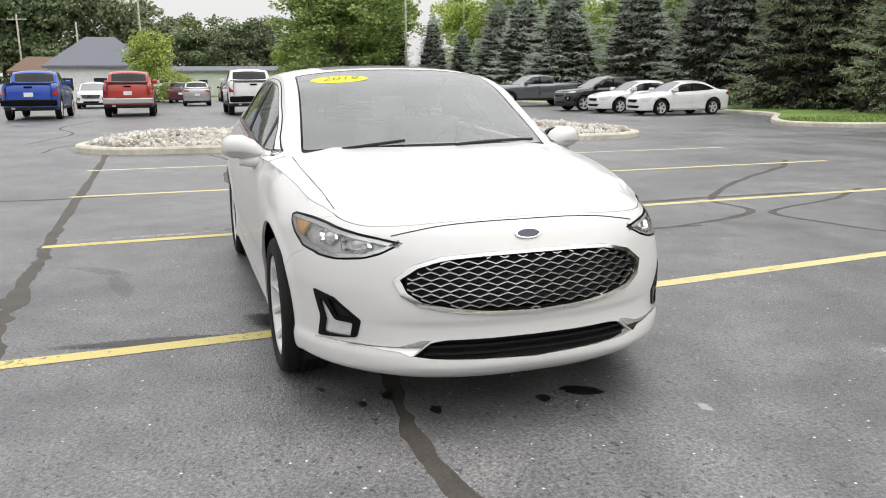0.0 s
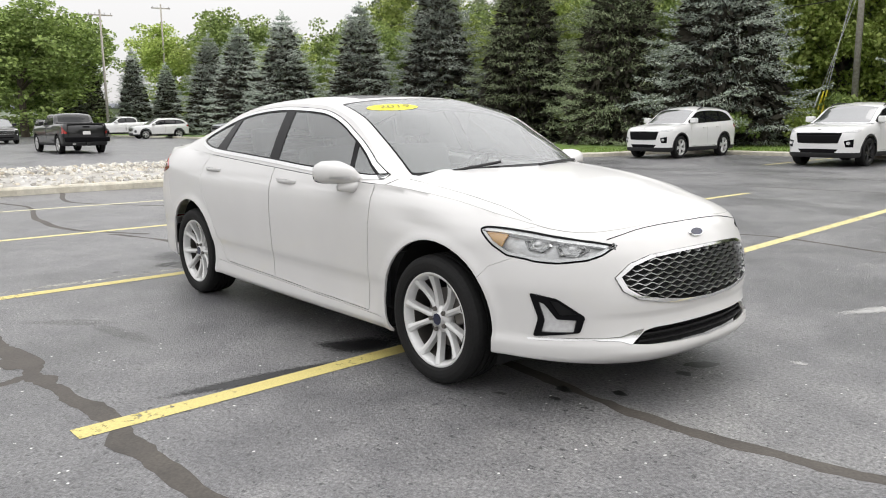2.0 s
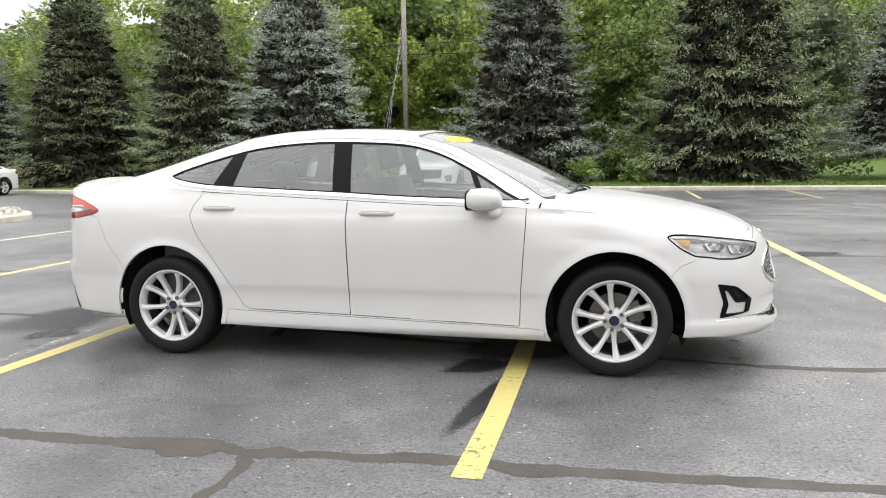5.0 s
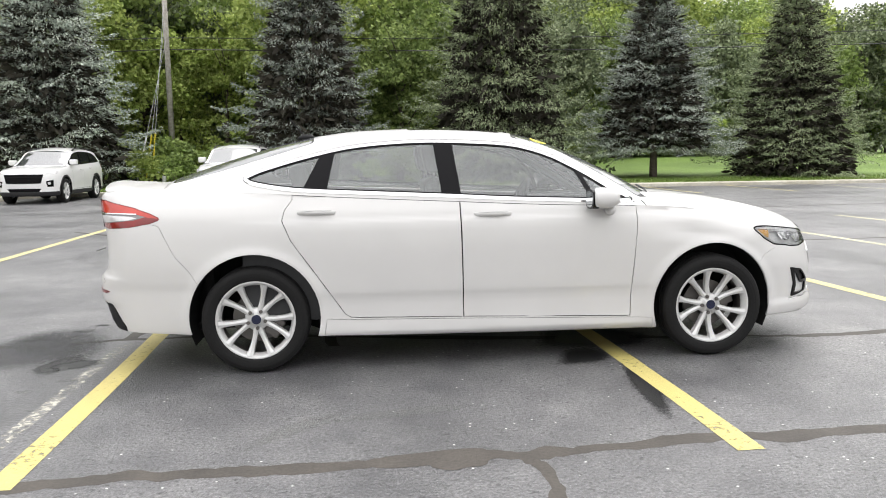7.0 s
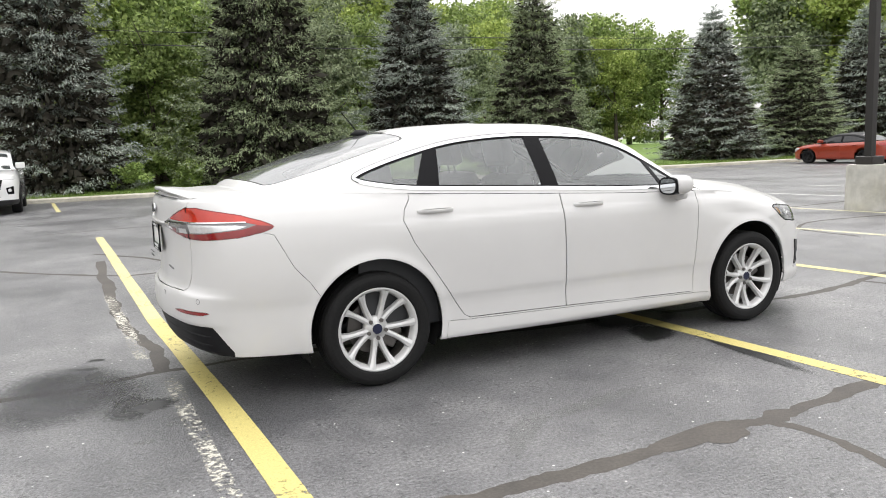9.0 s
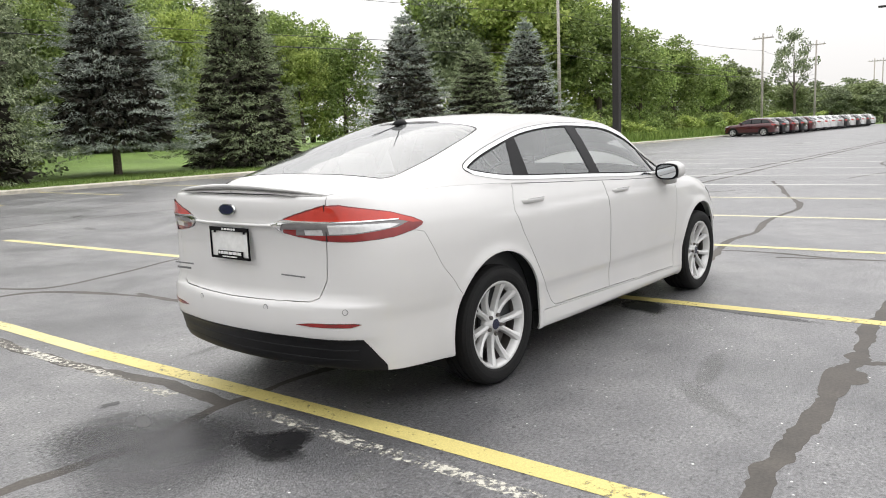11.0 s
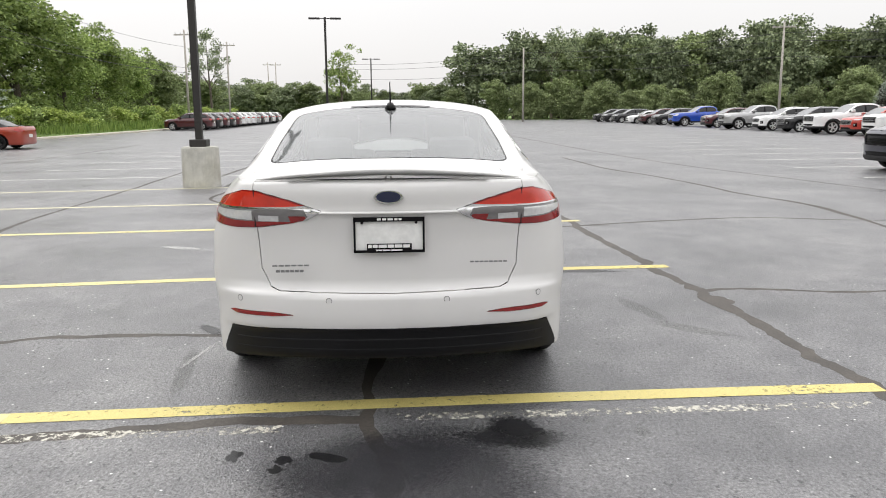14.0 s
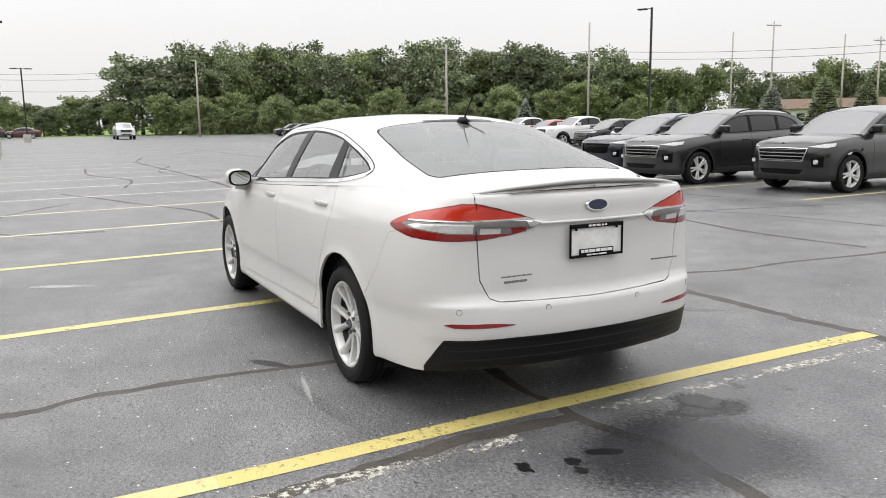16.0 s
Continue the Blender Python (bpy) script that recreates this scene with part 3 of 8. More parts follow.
# ---- kerbs and verge ----
def kerb(name, pts, width=0.22, height=0.14, closed=False):
    """A concrete kerb along a curve, with a rounded nose; the left side of the curve is the planted side."""
    c = spline(pts, 8)
    d = np.gradient(c, axis=0)
    nrm = np.stack([-d[:, 1], d[:, 0]], 1) / np.hypot(d[:, 0], d[:, 1])[:, None]
    prof = [(-0.0, -0.05), (0.0, height * 0.72), (0.03, height * 0.95), (0.06, height), (width, height), (width, -0.05)]
    vs, fs, k = [], [], len(prof)
    for q, m in zip(c, nrm):
        for o, z in prof:
            vs.append((q[0] + m[0] * o, q[1] + m[1] * o, z))
    for i in range(len(c) - 1):
        for j in range(k - 1):
            fs.append((i * k + j, (i + 1) * k + j, (i + 1) * k + j + 1, i * k + j + 1))
    return part(name, mesh_of(name, vs, fs, M_CONC), None)


KERB_N = [(-90, 21.9), (-60, 21.8), (-30, 21.6), (-24, 21.4), (-20, 20.6), (-16.5, 17.6), (-14.6, 16.4), (-13.2, 16.8), (-12.4, 17.8), (-12.1, 19.5), (-11.8, 21.0), (-11.0, 21.65), (-9, 21.7), (-6, 21.7), (0, 21.7), (12, 21.3), (24, 20.6), (40, 19.6), (60, 19.2), (80, 20.5), (118, 22.5)]
tagged(kerb("kerb", KERB_N), "pale worn concrete kerb along the grass verge", "kerb", kind="structure")
vs, fs = [], []
kc = spline(KERB_N, 8)
kd = np.gradient(kc, axis=0)
kn = np.stack([-kd[:, 1], kd[:, 0]], 1) / np.hypot(kd[:, 0], kd[:, 1])[:, None]


def bank(x):
    """How far the lawn rises towards the wood."""
    return 0.75 * min(1.0, max(0.0, (x - 5) / 8)) * min(1.0, max(0.0, (54 - x) / 12))


for q, m in zip(kc, kn):
    vs += [(q[0] + 0.2 * m[0], q[1] + 0.2 * m[1], 0.11), (q[0] + 0.2 * m[0] * 2, max(q[1] + 2.5, 24.5), 0.14), (q[0], 32.0, 0.1 + 0.3 * bank(q[0])), (q[0], 39.0, 0.1 + bank(q[0])), (q[0] * 1.1, 140.0, 0.1 + bank(q[0]))]
for i in range(len(kc) - 1):
    for j in range(4):
        fs.append((i * 5 + j, (i + 1) * 5 + j, (i + 1) * 5 + j + 1, i * 5 + j + 1))
tagged(part("verge", mesh_of("verge", vs, fs, M_GRASS), None), "mown green grass verge behind the kerb", "grass", kind="structure")


# ---- body shells: surfaces cut along panel lines ----
def pchip(pts):
    """A smooth curve through (x, v) points without overshoot."""
    pts = sorted(pts)
    x, y = np.array([p[0] for p in pts], float), np.array([p[1] for p in pts], float)
    h, d = np.diff(x), np.diff(y) / np.diff(x)
    m = np.zeros(len(x))
    for i in range(1, len(x) - 1):
        if d[i - 1] * d[i] > 0:
            w1, w2 = 2 * h[i] + h[i - 1], h[i] + 2 * h[i - 1]
            m[i] = (w1 + w2) / (w1 / d[i - 1] + w2 / d[i])
    m[0], m[-1] = d[0], d[-1]

    xl, yl, ml = x.tolist(), y.tolist(), m.tolist()

    def f(q):
        if not isinstance(q, np.ndarray):
            q = min(max(float(q), xl[0]), xl[-1])
            i = 0
            while i < len(xl) - 2 and q > xl[i + 1]:
                i += 1
            k = xl[i + 1] - xl[i]
            t = (q - xl[i]) / k
            return (2 * t**3 - 3 * t**2 + 1) * yl[i] + (t**3 - 2 * t**2 + t) * k * ml[i] + (-2 * t**3 + 3 * t**2) * yl[i + 1] + (t**3 - t**2) * k * ml[i + 1]
        q = np.clip(q, x[0], x[-1])
        i = np.clip(np.searchsorted(x, q) - 1, 0, len(h) - 1)
        t = (q - x[i]) / h[i]
        return (2 * t**3 - 3 * t**2 + 1) * y[i] + (t**3 - 2 * t**2 + t) * h[i] * m[i] + (-2 * t**3 + 3 * t**2) * y[i + 1] + (t**3 - t**2) * h[i] * m[i + 1]

    return f


def smooth_loop(pts, per=5):
    """A closed outline, rounded through its points."""
    p = [np.array(q, float) for q in pts]
    n, out = len(p), []
    for i in range(n):
        a, b, c, d = p[i - 1], p[i], p[(i + 1) % n], p[(i + 2) % n]
        for k in range(per):
            t = k / per
            out.append(tuple(0.5 * (2 * b + (c - a) * t + (2 * a - 5 * b + 4 * c - d) * t * t + (3 * b - a - 3 * c + d) * t**3)))
    return out


def round_loop(pts, r=0.02, seg=3):
    """A closed outline with its corners rounded off."""
    out, n = [], len(pts)
    for i in range(n):
        a, b, c = (np.array(pts[(i + k) % n], float) for k in (-1, 0, 1))
        la, lc = np.linalg.norm(a - b), np.linalg.norm(c - b)
        q = min(r, la * 0.45, lc * 0.45)
        p0, p1 = b + (a - b) / la * q, b + (c - b) / lc * q
        for k in range(seg + 1):
            t = k / seg
            out.append(tuple((1 - t) ** 2 * p0 + 2 * t * (1 - t) * b + t * t * p1))
    return out


def shrunk(loop, d):
    """An outline moved inwards by d."""
    p = np.array(loop)
    area = 0.5 * np.sum(p[:, 0] * np.roll(p[:, 1], -1) - np.roll(p[:, 0], -1) * p[:, 1])
    t = np.roll(p, -1, 0) - np.roll(p, 1, 0)
    nrm = np.stack([-t[:, 1], t[:, 0]], 1) / (np.linalg.norm(t, axis=1)[:, None] + 1e-9) * np.sign(area)
    return [tuple(q) for q in p + nrm * d]


def inside(q, loop):
    x, y = q
    odd = False
    x0, y0 = loop[-1]
    for x1, y1 in loop:
        if (y1 > y) != (y0 > y) and x < (x0 - x1) * (y - y1) / (y0 - y1) + x1:
            odd = not odd
        x0, y0 = x1, y1
    return odd


class Sheet:
    """A surface over a flat grid, cut along outlines in that grid and then bent into its place."""

    def __init__(self, rows, bend, exact=False):
        """rows: a list of rows of (a, b); bend: (a, b) to a place on the right-hand side, y not positive."""
        self.bend, self.bm, self.exact = bend, bmesh.new(), exact
        self.lo, self.hi = [min(p[i] for r in rows for p in r) for i in (0, 1)], [max(p[i] for r in rows for p in r) for i in (0, 1)]
        vs = [[self.bm.verts.new((a, b, 0)) for a, b in row] for row in rows]
        for r0, r1 in zip(vs, vs[1:]):
            for i in range(len(r0) - 1):
                self.bm.faces.new((r0[i], r0[i + 1], r1[i + 1], r1[i]))
        self.seen = {}
        self.layer = self.bm.faces.layers.int.new("lab")
        self.ids, self.names = {"": 0}, [""]

    def cut(self, loop, label, only=None):
        """Cuts along the outline and gives what lies inside it the label."""
        xs, ys = [p[0] for p in loop], [p[1] for p in loop]
        near = [f for f in self.bm.faces if not (max(v.co.x for v in f.verts) < min(xs) or min(v.co.x for v in f.verts) > max(xs) or max(v.co.y for v in f.verts) < min(ys) or min(v.co.y for v in f.verts) > max(ys))]
        near = set(near)
        for (ax, ay), (bx, by) in zip(loop, loop[1:] + loop[:1]):
            if abs(ax - bx) + abs(ay - by) < 1e-7:
                continue
            lo_x, hi_x, lo_y, hi_y = min(ax, bx) - 1e-5, max(ax, bx) + 1e-5, min(ay, by) - 1e-5, max(ay, by) + 1e-5
            pick = []
            for f in near:
                if not f.is_valid:
                    continue
                px, py = [v.co.x for v in f.verts], [v.co.y for v in f.verts]
                if max(px) >= lo_x and min(px) <= hi_x and max(py) >= lo_y and min(py) <= hi_y:
                    pick.append(f)
            if not pick:
                continue
            geom = pick + list({e for f in pick for e in f.edges}) + list({v for f in pick for v in f.verts})
            ret = bmesh.ops.bisect_plane(self.bm, geom=geom, dist=1e-6, plane_co=(ax, ay, 0), plane_no=(by - ay, ax - bx, 0))
            near.update(g for g in ret["geom"] if isinstance(g, bmesh.types.BMFace))
            near = {f for f in near if f.is_valid}
        if label not in self.ids:
            self.ids[label] = len(self.names)
            self.names.append(label)
        for f in near:
            if f.is_valid:
                c = f.calc_center_median()
                if inside((c.x, c.y), loop) and (only is None or self.names[f[self.layer]] in only):
                    f[self.layer] = self.ids[label]

    def way(self, a, b):
        """The normal of the bent surface at (a, b)."""
        h = [(q - p) * 0.002 for p, q in zip(self.lo, self.hi)]
        a0, a1 = max(a - h[0], self.lo[0]), min(a + h[0], self.hi[0])
        b0, b1 = max(b - h[1], self.lo[1]), min(b + h[1], self.hi[1])
        n = (self.bend(a1, b) - self.bend(a0, b)).cross(self.bend(a, b1) - self.bend(a, b0))
        return n.normalized() if n.length > 1e-12 else Vector()

    def take(self, labels, full=False, left=False, proud=0.0, flange=0.014, gap=0.002):
        """The pieces with these labels, bent into place. full: both halves joined; left: the mirrored half."""
        want = {self.ids[q] for q in labels if q in self.ids}
        out, made = bmesh.new(), {}
        lay = out.verts.layers.float_vector.new("way") if self.exact else None
        for f in self.bm.faces:
            if f[self.layer] in want:
                vs = []
                for v in f.verts:
                    if v not in made:
                        key = (round(v.co.x, 6), round(v.co.y, 6))
                        if key not in self.seen:
                            self.seen[key] = self.bend(v.co.x, v.co.y), self.way(v.co.x, v.co.y) if lay else None
                        made[v] = out.verts.new(self.seen[key][0])
                        if lay:
                            made[v][lay] = self.seen[key][1]
                    vs.append(made[v])
                try:
                    out.faces.new(vs)
                except ValueError:
                    pass
        bmesh.ops.remove_doubles(out, verts=out.verts, dist=0.0004)
        bmesh.ops.dissolve_degenerate(out, dist=0.0002, edges=out.edges)
        if full:
            ret = bmesh.ops.duplicate(out, geom=list(out.faces) + list(out.edges) + list(out.verts))
            twin = [g for g in ret["geom"] if isinstance(g, bmesh.types.BMVert)]
            for v in twin:
                v.co.y = -v.co.y
                if lay:
                    v[lay] = (v[lay].x, -v[lay].y, v[lay].z)
            bmesh.ops.reverse_faces(out, faces=[g for g in ret["geom"] if isinstance(g, bmesh.types.BMFace)])
            mid = [v for v in out.verts if abs(v.co.y) < 0.0015]
            for v in mid:
                v.co.y = 0
            bmesh.ops.remove_doubles(out, verts=mid, dist=0.0006)
        elif left:
            for v in out.verts:
                v.co.y = -v.co.y
                if lay:
                    v[lay] = (v[lay].x, -v[lay].y, v[lay].z)
            bmesh.ops.reverse_faces(out, faces=list(out.faces))
        out.normal_update()
        heart = Vector((-0.1, 0, 0.55))
        if sum((f.normal.dot(f.calc_center_median() - heart)) * f.calc_area() for f in out.faces) < 0:
            bmesh.ops.reverse_faces(out, faces=list(out.faces))
            out.normal_update()
        if lay:
            for v in out.verts:
                if abs(v.co.y) < 0.002:
                    v[lay] = (v[lay].x, 0, v[lay].z)
                if v[lay].dot(v.normal) < 0:
                    v[lay] = -v[lay]
        if proud:
            off = {v: v.normal.copy() for v in out.verts}
            for v in out.verts:
                v.co += off[v] * proud
        if flange:
            rim = [e for e in out.edges if len(e.link_faces) == 1]
            edge_v = {v for e in rim for v in e.verts}
            shift, norm = {}, {v: v.normal.copy() for v in edge_v}
            for v in edge_v:
                c = sum((f.calc_center_median() for f in v.link_faces), Vector()) / len(v.link_faces) - v.co
                c -= norm[v] * c.dot(norm[v])
                shift[v] = c.normalized() * gap if c.length > 1e-6 else Vector()
            for v in edge_v:
                v.co += shift[v]
            top = {v: out.verts.new(v.co) for v in edge_v}
            low = {v: out.verts.new(v.co - norm[v] * flange) for v in edge_v}
            for e in rim:
                f = e.link_faces[0]
                a, b = e.verts
                for loop in f.loops:
                    if loop.edge == e:
                        a, b = loop.vert, loop.link_loop_next.vert
                try:
                    out.faces.new((top[b], top[a], low[a], low[b]))
                except ValueError:
                    pass
        return out


# ---- the white sedan ----
M_WHITE = paint("white_car_paint", (0.63, 0.622, 0.61), 0.55, drops=True)
# the window panes carry a grey film painted in for the sky's reflection
M_GLASS = glass("side_window_glass", (0.88, 0.91, 0.9), 0.01, 0.29, 1.55)
M_WIND = glass("windshield_glass", (0.86, 0.89, 0.88), 0.015, 0.33, 1.55)
M_BACKL = glass("rear_window_glass", (0.53, 0.57, 0.565), 0.04, 0.28, 1.5)
M_LENS = glass("clear_lamp_lens", (0.97, 0.98, 0.98), 0.02)
M_CHROME = plain("chrome", (0.82, 0.82, 0.82), 0.12, 1.0, vary=0.02)
M_SATIN = plain("satin_chrome", (0.62, 0.62, 0.62), 0.28, 1.0, vary=0.02)
M_BLACK = plain("gloss_black_trim", (0.005, 0.005, 0.006), 0.22, spec=0.12)
M_PLASTIC = plain("black_plastic", (0.009, 0.009, 0.01), 0.5, spec=0.25)
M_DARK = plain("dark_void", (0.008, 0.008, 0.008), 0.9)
M_RUBBER = plain("tyre_rubber", (0.009, 0.009, 0.009), 0.75, vary=0.2, scale=60, spec=0.3)
M_ALLOY = plain("silver_alloy", (0.64, 0.64, 0.63), 0.36, 0.25, 0.4, 0.03)
M_BRAKE = plain("cast_brake_steel", (0.16, 0.15, 0.14), 0.5, 0.7)
M_RED = plain("red_lamp_lens", (0.56, 0.036, 0.018), 0.12, 0.0, 0.6, 0.12, 12)
M_REDDARK = plain("deep_red_lamp_lens", (0.26, 0.011, 0.01), 0.14, 0.0, 0.6, 0.15, 12)
M_AMBER = plain("amber_lamp_lens", (0.72, 0.42, 0.13), 0.15, 0.0, 1.0)
M_LAMPW = plain("lamp_reflector", (0.78, 0.78, 0.78), 0.2, 0.45, vary=0.1, scale=50)
M_LAMPG = plain("lamp_housing_grey", (0.66, 0.66, 0.66), 0.3, 0.25, vary=0.15)
M_SMOKE = plain("smoked_lamp_lens", (0.2, 0.19, 0.19), 0.12, 0.2, 0.8, 0.1)
M_SEAT = plain("grey_leather", (0.24, 0.24, 0.24), 0.55, vary=0.15)
M_DASH = plain("dark_dash_plastic", (0.035, 0.036, 0.038), 0.6)
M_LINER = plain("grey_headliner", (0.45, 0.44, 0.42), 0.9)
M_CLADGREY = plain("grey_joint", (0.16, 0.16, 0.16), 0.6)
M_BLUE = plain("blue_enamel", (0.01, 0.014, 0.045), 0.25, 0.1, 0.3)
M_STICK = plain("yellow_sticker", (0.85, 0.78, 0.03), 0.5)
M_STICKT = plain("olive_print", (0.2, 0.19, 0.04), 0.5)
M_PAPER = plain("white_card", (0.78, 0.78, 0.76), 0.6)

sedan = new("sedan")
tagged(sedan, "white four-door sedan with chrome trim, parked across yellow lines", "car")

PLAN = [(2.405, 0.0), (2.395, 0.2), (2.36, 0.38), (2.30, 0.52), (2.20, 0.66), (2.07, 0.775), (1.90, 0.855), (1.70, 0.893), (1.43, 0.915), (1.0, 0.922), (0.4, 0.925), (-0.3, 0.925),
        (-0.9, 0.925), (-1.42, 0.922), (-1.8, 0.905), (-2.05, 0.872), (-2.2, 0.828), (-2.32, 0.74), (-2.4, 0.6), (-2.45, 0.38), (-2.475, 0.19), (-2.482, 0.0)]
ZB = [0.2, 0.2, 0.205, 0.21, 0.22, 0.232, 0.24, 0.24, 0.22, 0.188, 0.19, 0.2, 0.213, 0.235, 0.245, 0.255, 0.262, 0.268, 0.27, 0.272, 0.272, 0.272]
ZT = [0.822, 0.82, 0.812, 0.805, 0.8, 0.812, 0.842, 0.882, 0.927, 0.966, 0.985, 1.02, 1.052, 1.082, 1.09, 1.088, 1.088, 1.09, 1.093, 1.097, 1.1, 1.1]
pl = spline(PLAN, 14)
PL_S = np.r_[0, np.cumsum(np.hypot(*np.diff(pl, axis=0).T))]
PL_K = np.linspace(0, len(PLAN) - 1, len(pl))
knot_s = np.interp(np.arange(len(PLAN)), PL_K, PL_S)
PL_T = np.gradient(pl, axis=0)
PL_N = np.stack([-PL_T[:, 1], PL_T[:, 0]], 1) / np.hypot(PL_T[:, 0], PL_T[:, 1])[:, None] * -1
zb_of, zt_of = pchip(list(zip(knot_s, ZB))), pchip(list(zip(knot_s, ZT)))
P_FRONT = pchip([(0.2, 0.075), (0.235, 0.02), (0.27, 0.0), (0.3, 0.004), (0.34, 0.02), (0.42, 0.03), (0.455, 0.022), (0.49, 0.02), (0.6, 0.042), (0.69, 0.066), (0.75, 0.098), (0.785, 0.125), (0.822, 0.185)])
P_FCORN = pchip([(0.2, 0.07), (0.25, 0.012), (0.3, 0.006), (0.35, 0.016), (0.45, 0.014), (0.55, 0.012), (0.62, 0.02), (0.7, 0.038), (0.76, 0.062), (0.8, 0.098), (0.83, 0.135), (0.87, 0.19)])
P_FEND = pchip([(0.2, 0.05), (0.3, 0.02), (0.45, 0.012), (0.6, 0.006), (0.72, 0.006), (0.8, 0.022), (0.86, 0.058), (0.9, 0.1), (0.94, 0.15)])
P_SIDE = pchip([(0.18, 0.075), (0.205, 0.03), (0.235, 0.014), (0.275, 0.016), (0.31, 0.0195), (0.4, 0.0215), (0.44, 0.0185), (0.48, 0.0105), (0.51, 0.0082), (0.6, 0.004), (0.74, 0.0), (0.85, 0.005), (0.9, 0.014), (0.93, 0.027), (0.96, 0.037), (1.0, 0.055), (1.06, 0.085)])
P_QUART = pchip([(0.2, 0.06), (0.26, 0.02), (0.35, 0.014), (0.5, 0.012), (0.57, 0.004), (0.66, 0.0), (0.8, 0.008), (0.93, 0.03), (1.0, 0.062), (1.06, 0.108), (1.1, 0.15)])
P_REAR = pchip([(0.25, 0.1), (0.275, 0.07), (0.33, 0.045), (0.405, 0.024), (0.435, 0.006), (0.5, 0.0), (0.575, 0.004), (0.6, 0.03), (0.64, 0.046), (0.8, 0.048), (0.93, 0.034), (0.955, 0.026), (0.975, 0.03), (1.03, 0.028), (1.08, 0.036), (1.1, 0.06)])
ZONES = [(0, P_FRONT), (2.2, P_FRONT), (4.6, P_FCORN), (6.0, P_FCORN), (7.6, P_FEND), (8.4, P_FEND), (9.3, P_SIDE), (12.3, P_SIDE), (13.6, P_QUART), (15.6, P_QUART), (18.2, P_REAR), (21, P_REAR)]
HUB_X, HUB_Z = 1.425, 0.318


PL_ROWS, PL_SL = [tuple(r) for r in np.c_[PL_K, pl, PL_N].tolist()], PL_S.tolist()


def plan_at(s):
    """Knot, place and normal along the plan of the body."""
    lo, hi = 0, len(PL_SL) - 2
    while lo < hi:
        mid = (lo + hi + 1) // 2
        if PL_SL[mid] <= s:
            lo = mid
        else:
            hi = mid - 1
    t = min(1.0, max(0.0, (s - PL_SL[lo]) / (PL_SL[lo + 1] - PL_SL[lo])))
    return [a + (b - a) * t for a, b in zip(PL_ROWS[lo], PL_ROWS[lo + 1])]


def shell_at(s, z):
    k, x, y, nx, ny = plan_at(s)
    for (k0, f0), (k1, f1) in zip(ZONES, ZONES[1:]):
        if k0 <= k <= k1:
            t = (k - k0) / (k1 - k0)
            t = t * t * (3 - 2 * t)
            d = float(f0(z)) * (1 - t) + float(f1(z)) * t
            break
    for hx in (HUB_X, -HUB_X):
        r = math.hypot(x - hx, z - HUB_Z)
        if r < 0.7:
            d -= 0.012 * math.exp(-(((r - 0.405) / 0.035) ** 2)) * min(1, max(0, (y - 0.7) * 10))
    out = max(0.0, y - ny * d) if s > 1e-6 else 0.0
    if SHOULDER and 0.9 < x < 2.06:             # the fender's upper edge runs in one even sweep
        w = min(1.0, max(0.0, (z - float(zt_of(s))) / 0.16 + 1.0))
        out += float(SHOULDER[0](x)) * w * w * (3 - 2 * w)
    return Vector((x - nx * d, -out, z))


SHOULDER = []
SWEEP = pchip([(0.9, 0.871), (1.0, 0.857), (1.2, 0.84), (1.4, 0.82), (1.6, 0.794), (1.75, 0.766), (1.85, 0.738), (1.95, 0.703), (2.06, 0.652)])
raw = [shell_at(q, float(zt_of(q))) for q in np.linspace(knot_s[3], knot_s[11], 160)]
raw_x, raw_y = np.array([-p.x for p in raw]), np.array([-p.y for p in raw])
SHOULDER.append(pchip([(0.9, 0.0), (2.06, 0.0)] + [(q, float(SWEEP(q)) - float(np.interp(-q, raw_x, raw_y))) for q in np.arange(0.98, 2.0, 0.04)]))


s_grid = np.concatenate([np.arange(0, knot_s[6], 0.022), np.arange(knot_s[6], knot_s[14], 0.03), np.arange(knot_s[14], PL_S[-1] - 0.01, 0.022), [PL_S[-1]]])
w_grid = np.linspace(0, 1, 47)
shell = Sheet([[(s, float(zb_of(s) + w * (zt_of(s) - zb_of(s)))) for s in s_grid] for w in w_grid], shell_at, True)
dense_s = np.linspace(0, PL_S[-1], 1200)


SIDE_RUN = {}


def run_of(v, z, axis, rear=False):
    """The run s where the surface at height z has x = v, or y = v at the front or the rear."""
    key = round(z, 2)
    if key not in SIDE_RUN:
        SIDE_RUN[key] = np.array([shell_at(s, z) for s in dense_s[::4]])
    q, ds = SIDE_RUN[key], dense_s[::4]
    if axis == 0:
        return float(np.interp(-v, -q[:, 0], ds))
    half = len(q) // 2
    if not rear:
        return float(np.interp(v, np.maximum.accumulate(-q[:half, 1]), ds[:half]))
    return float(np.interp(v, np.maximum.accumulate(-q[half:, 1][::-1]), ds[half:][::-1]))


def fx(*pts):
    return [(run_of(x, z, 0), z) for x, z in pts]


def fy(*pts):
    return [(run_of(y, z, 1), z) for y, z in pts]


def ry(*pts):
    return [(run_of(y, z, 1, True), z) for y, z in pts]


S_END = PL_S[-1]
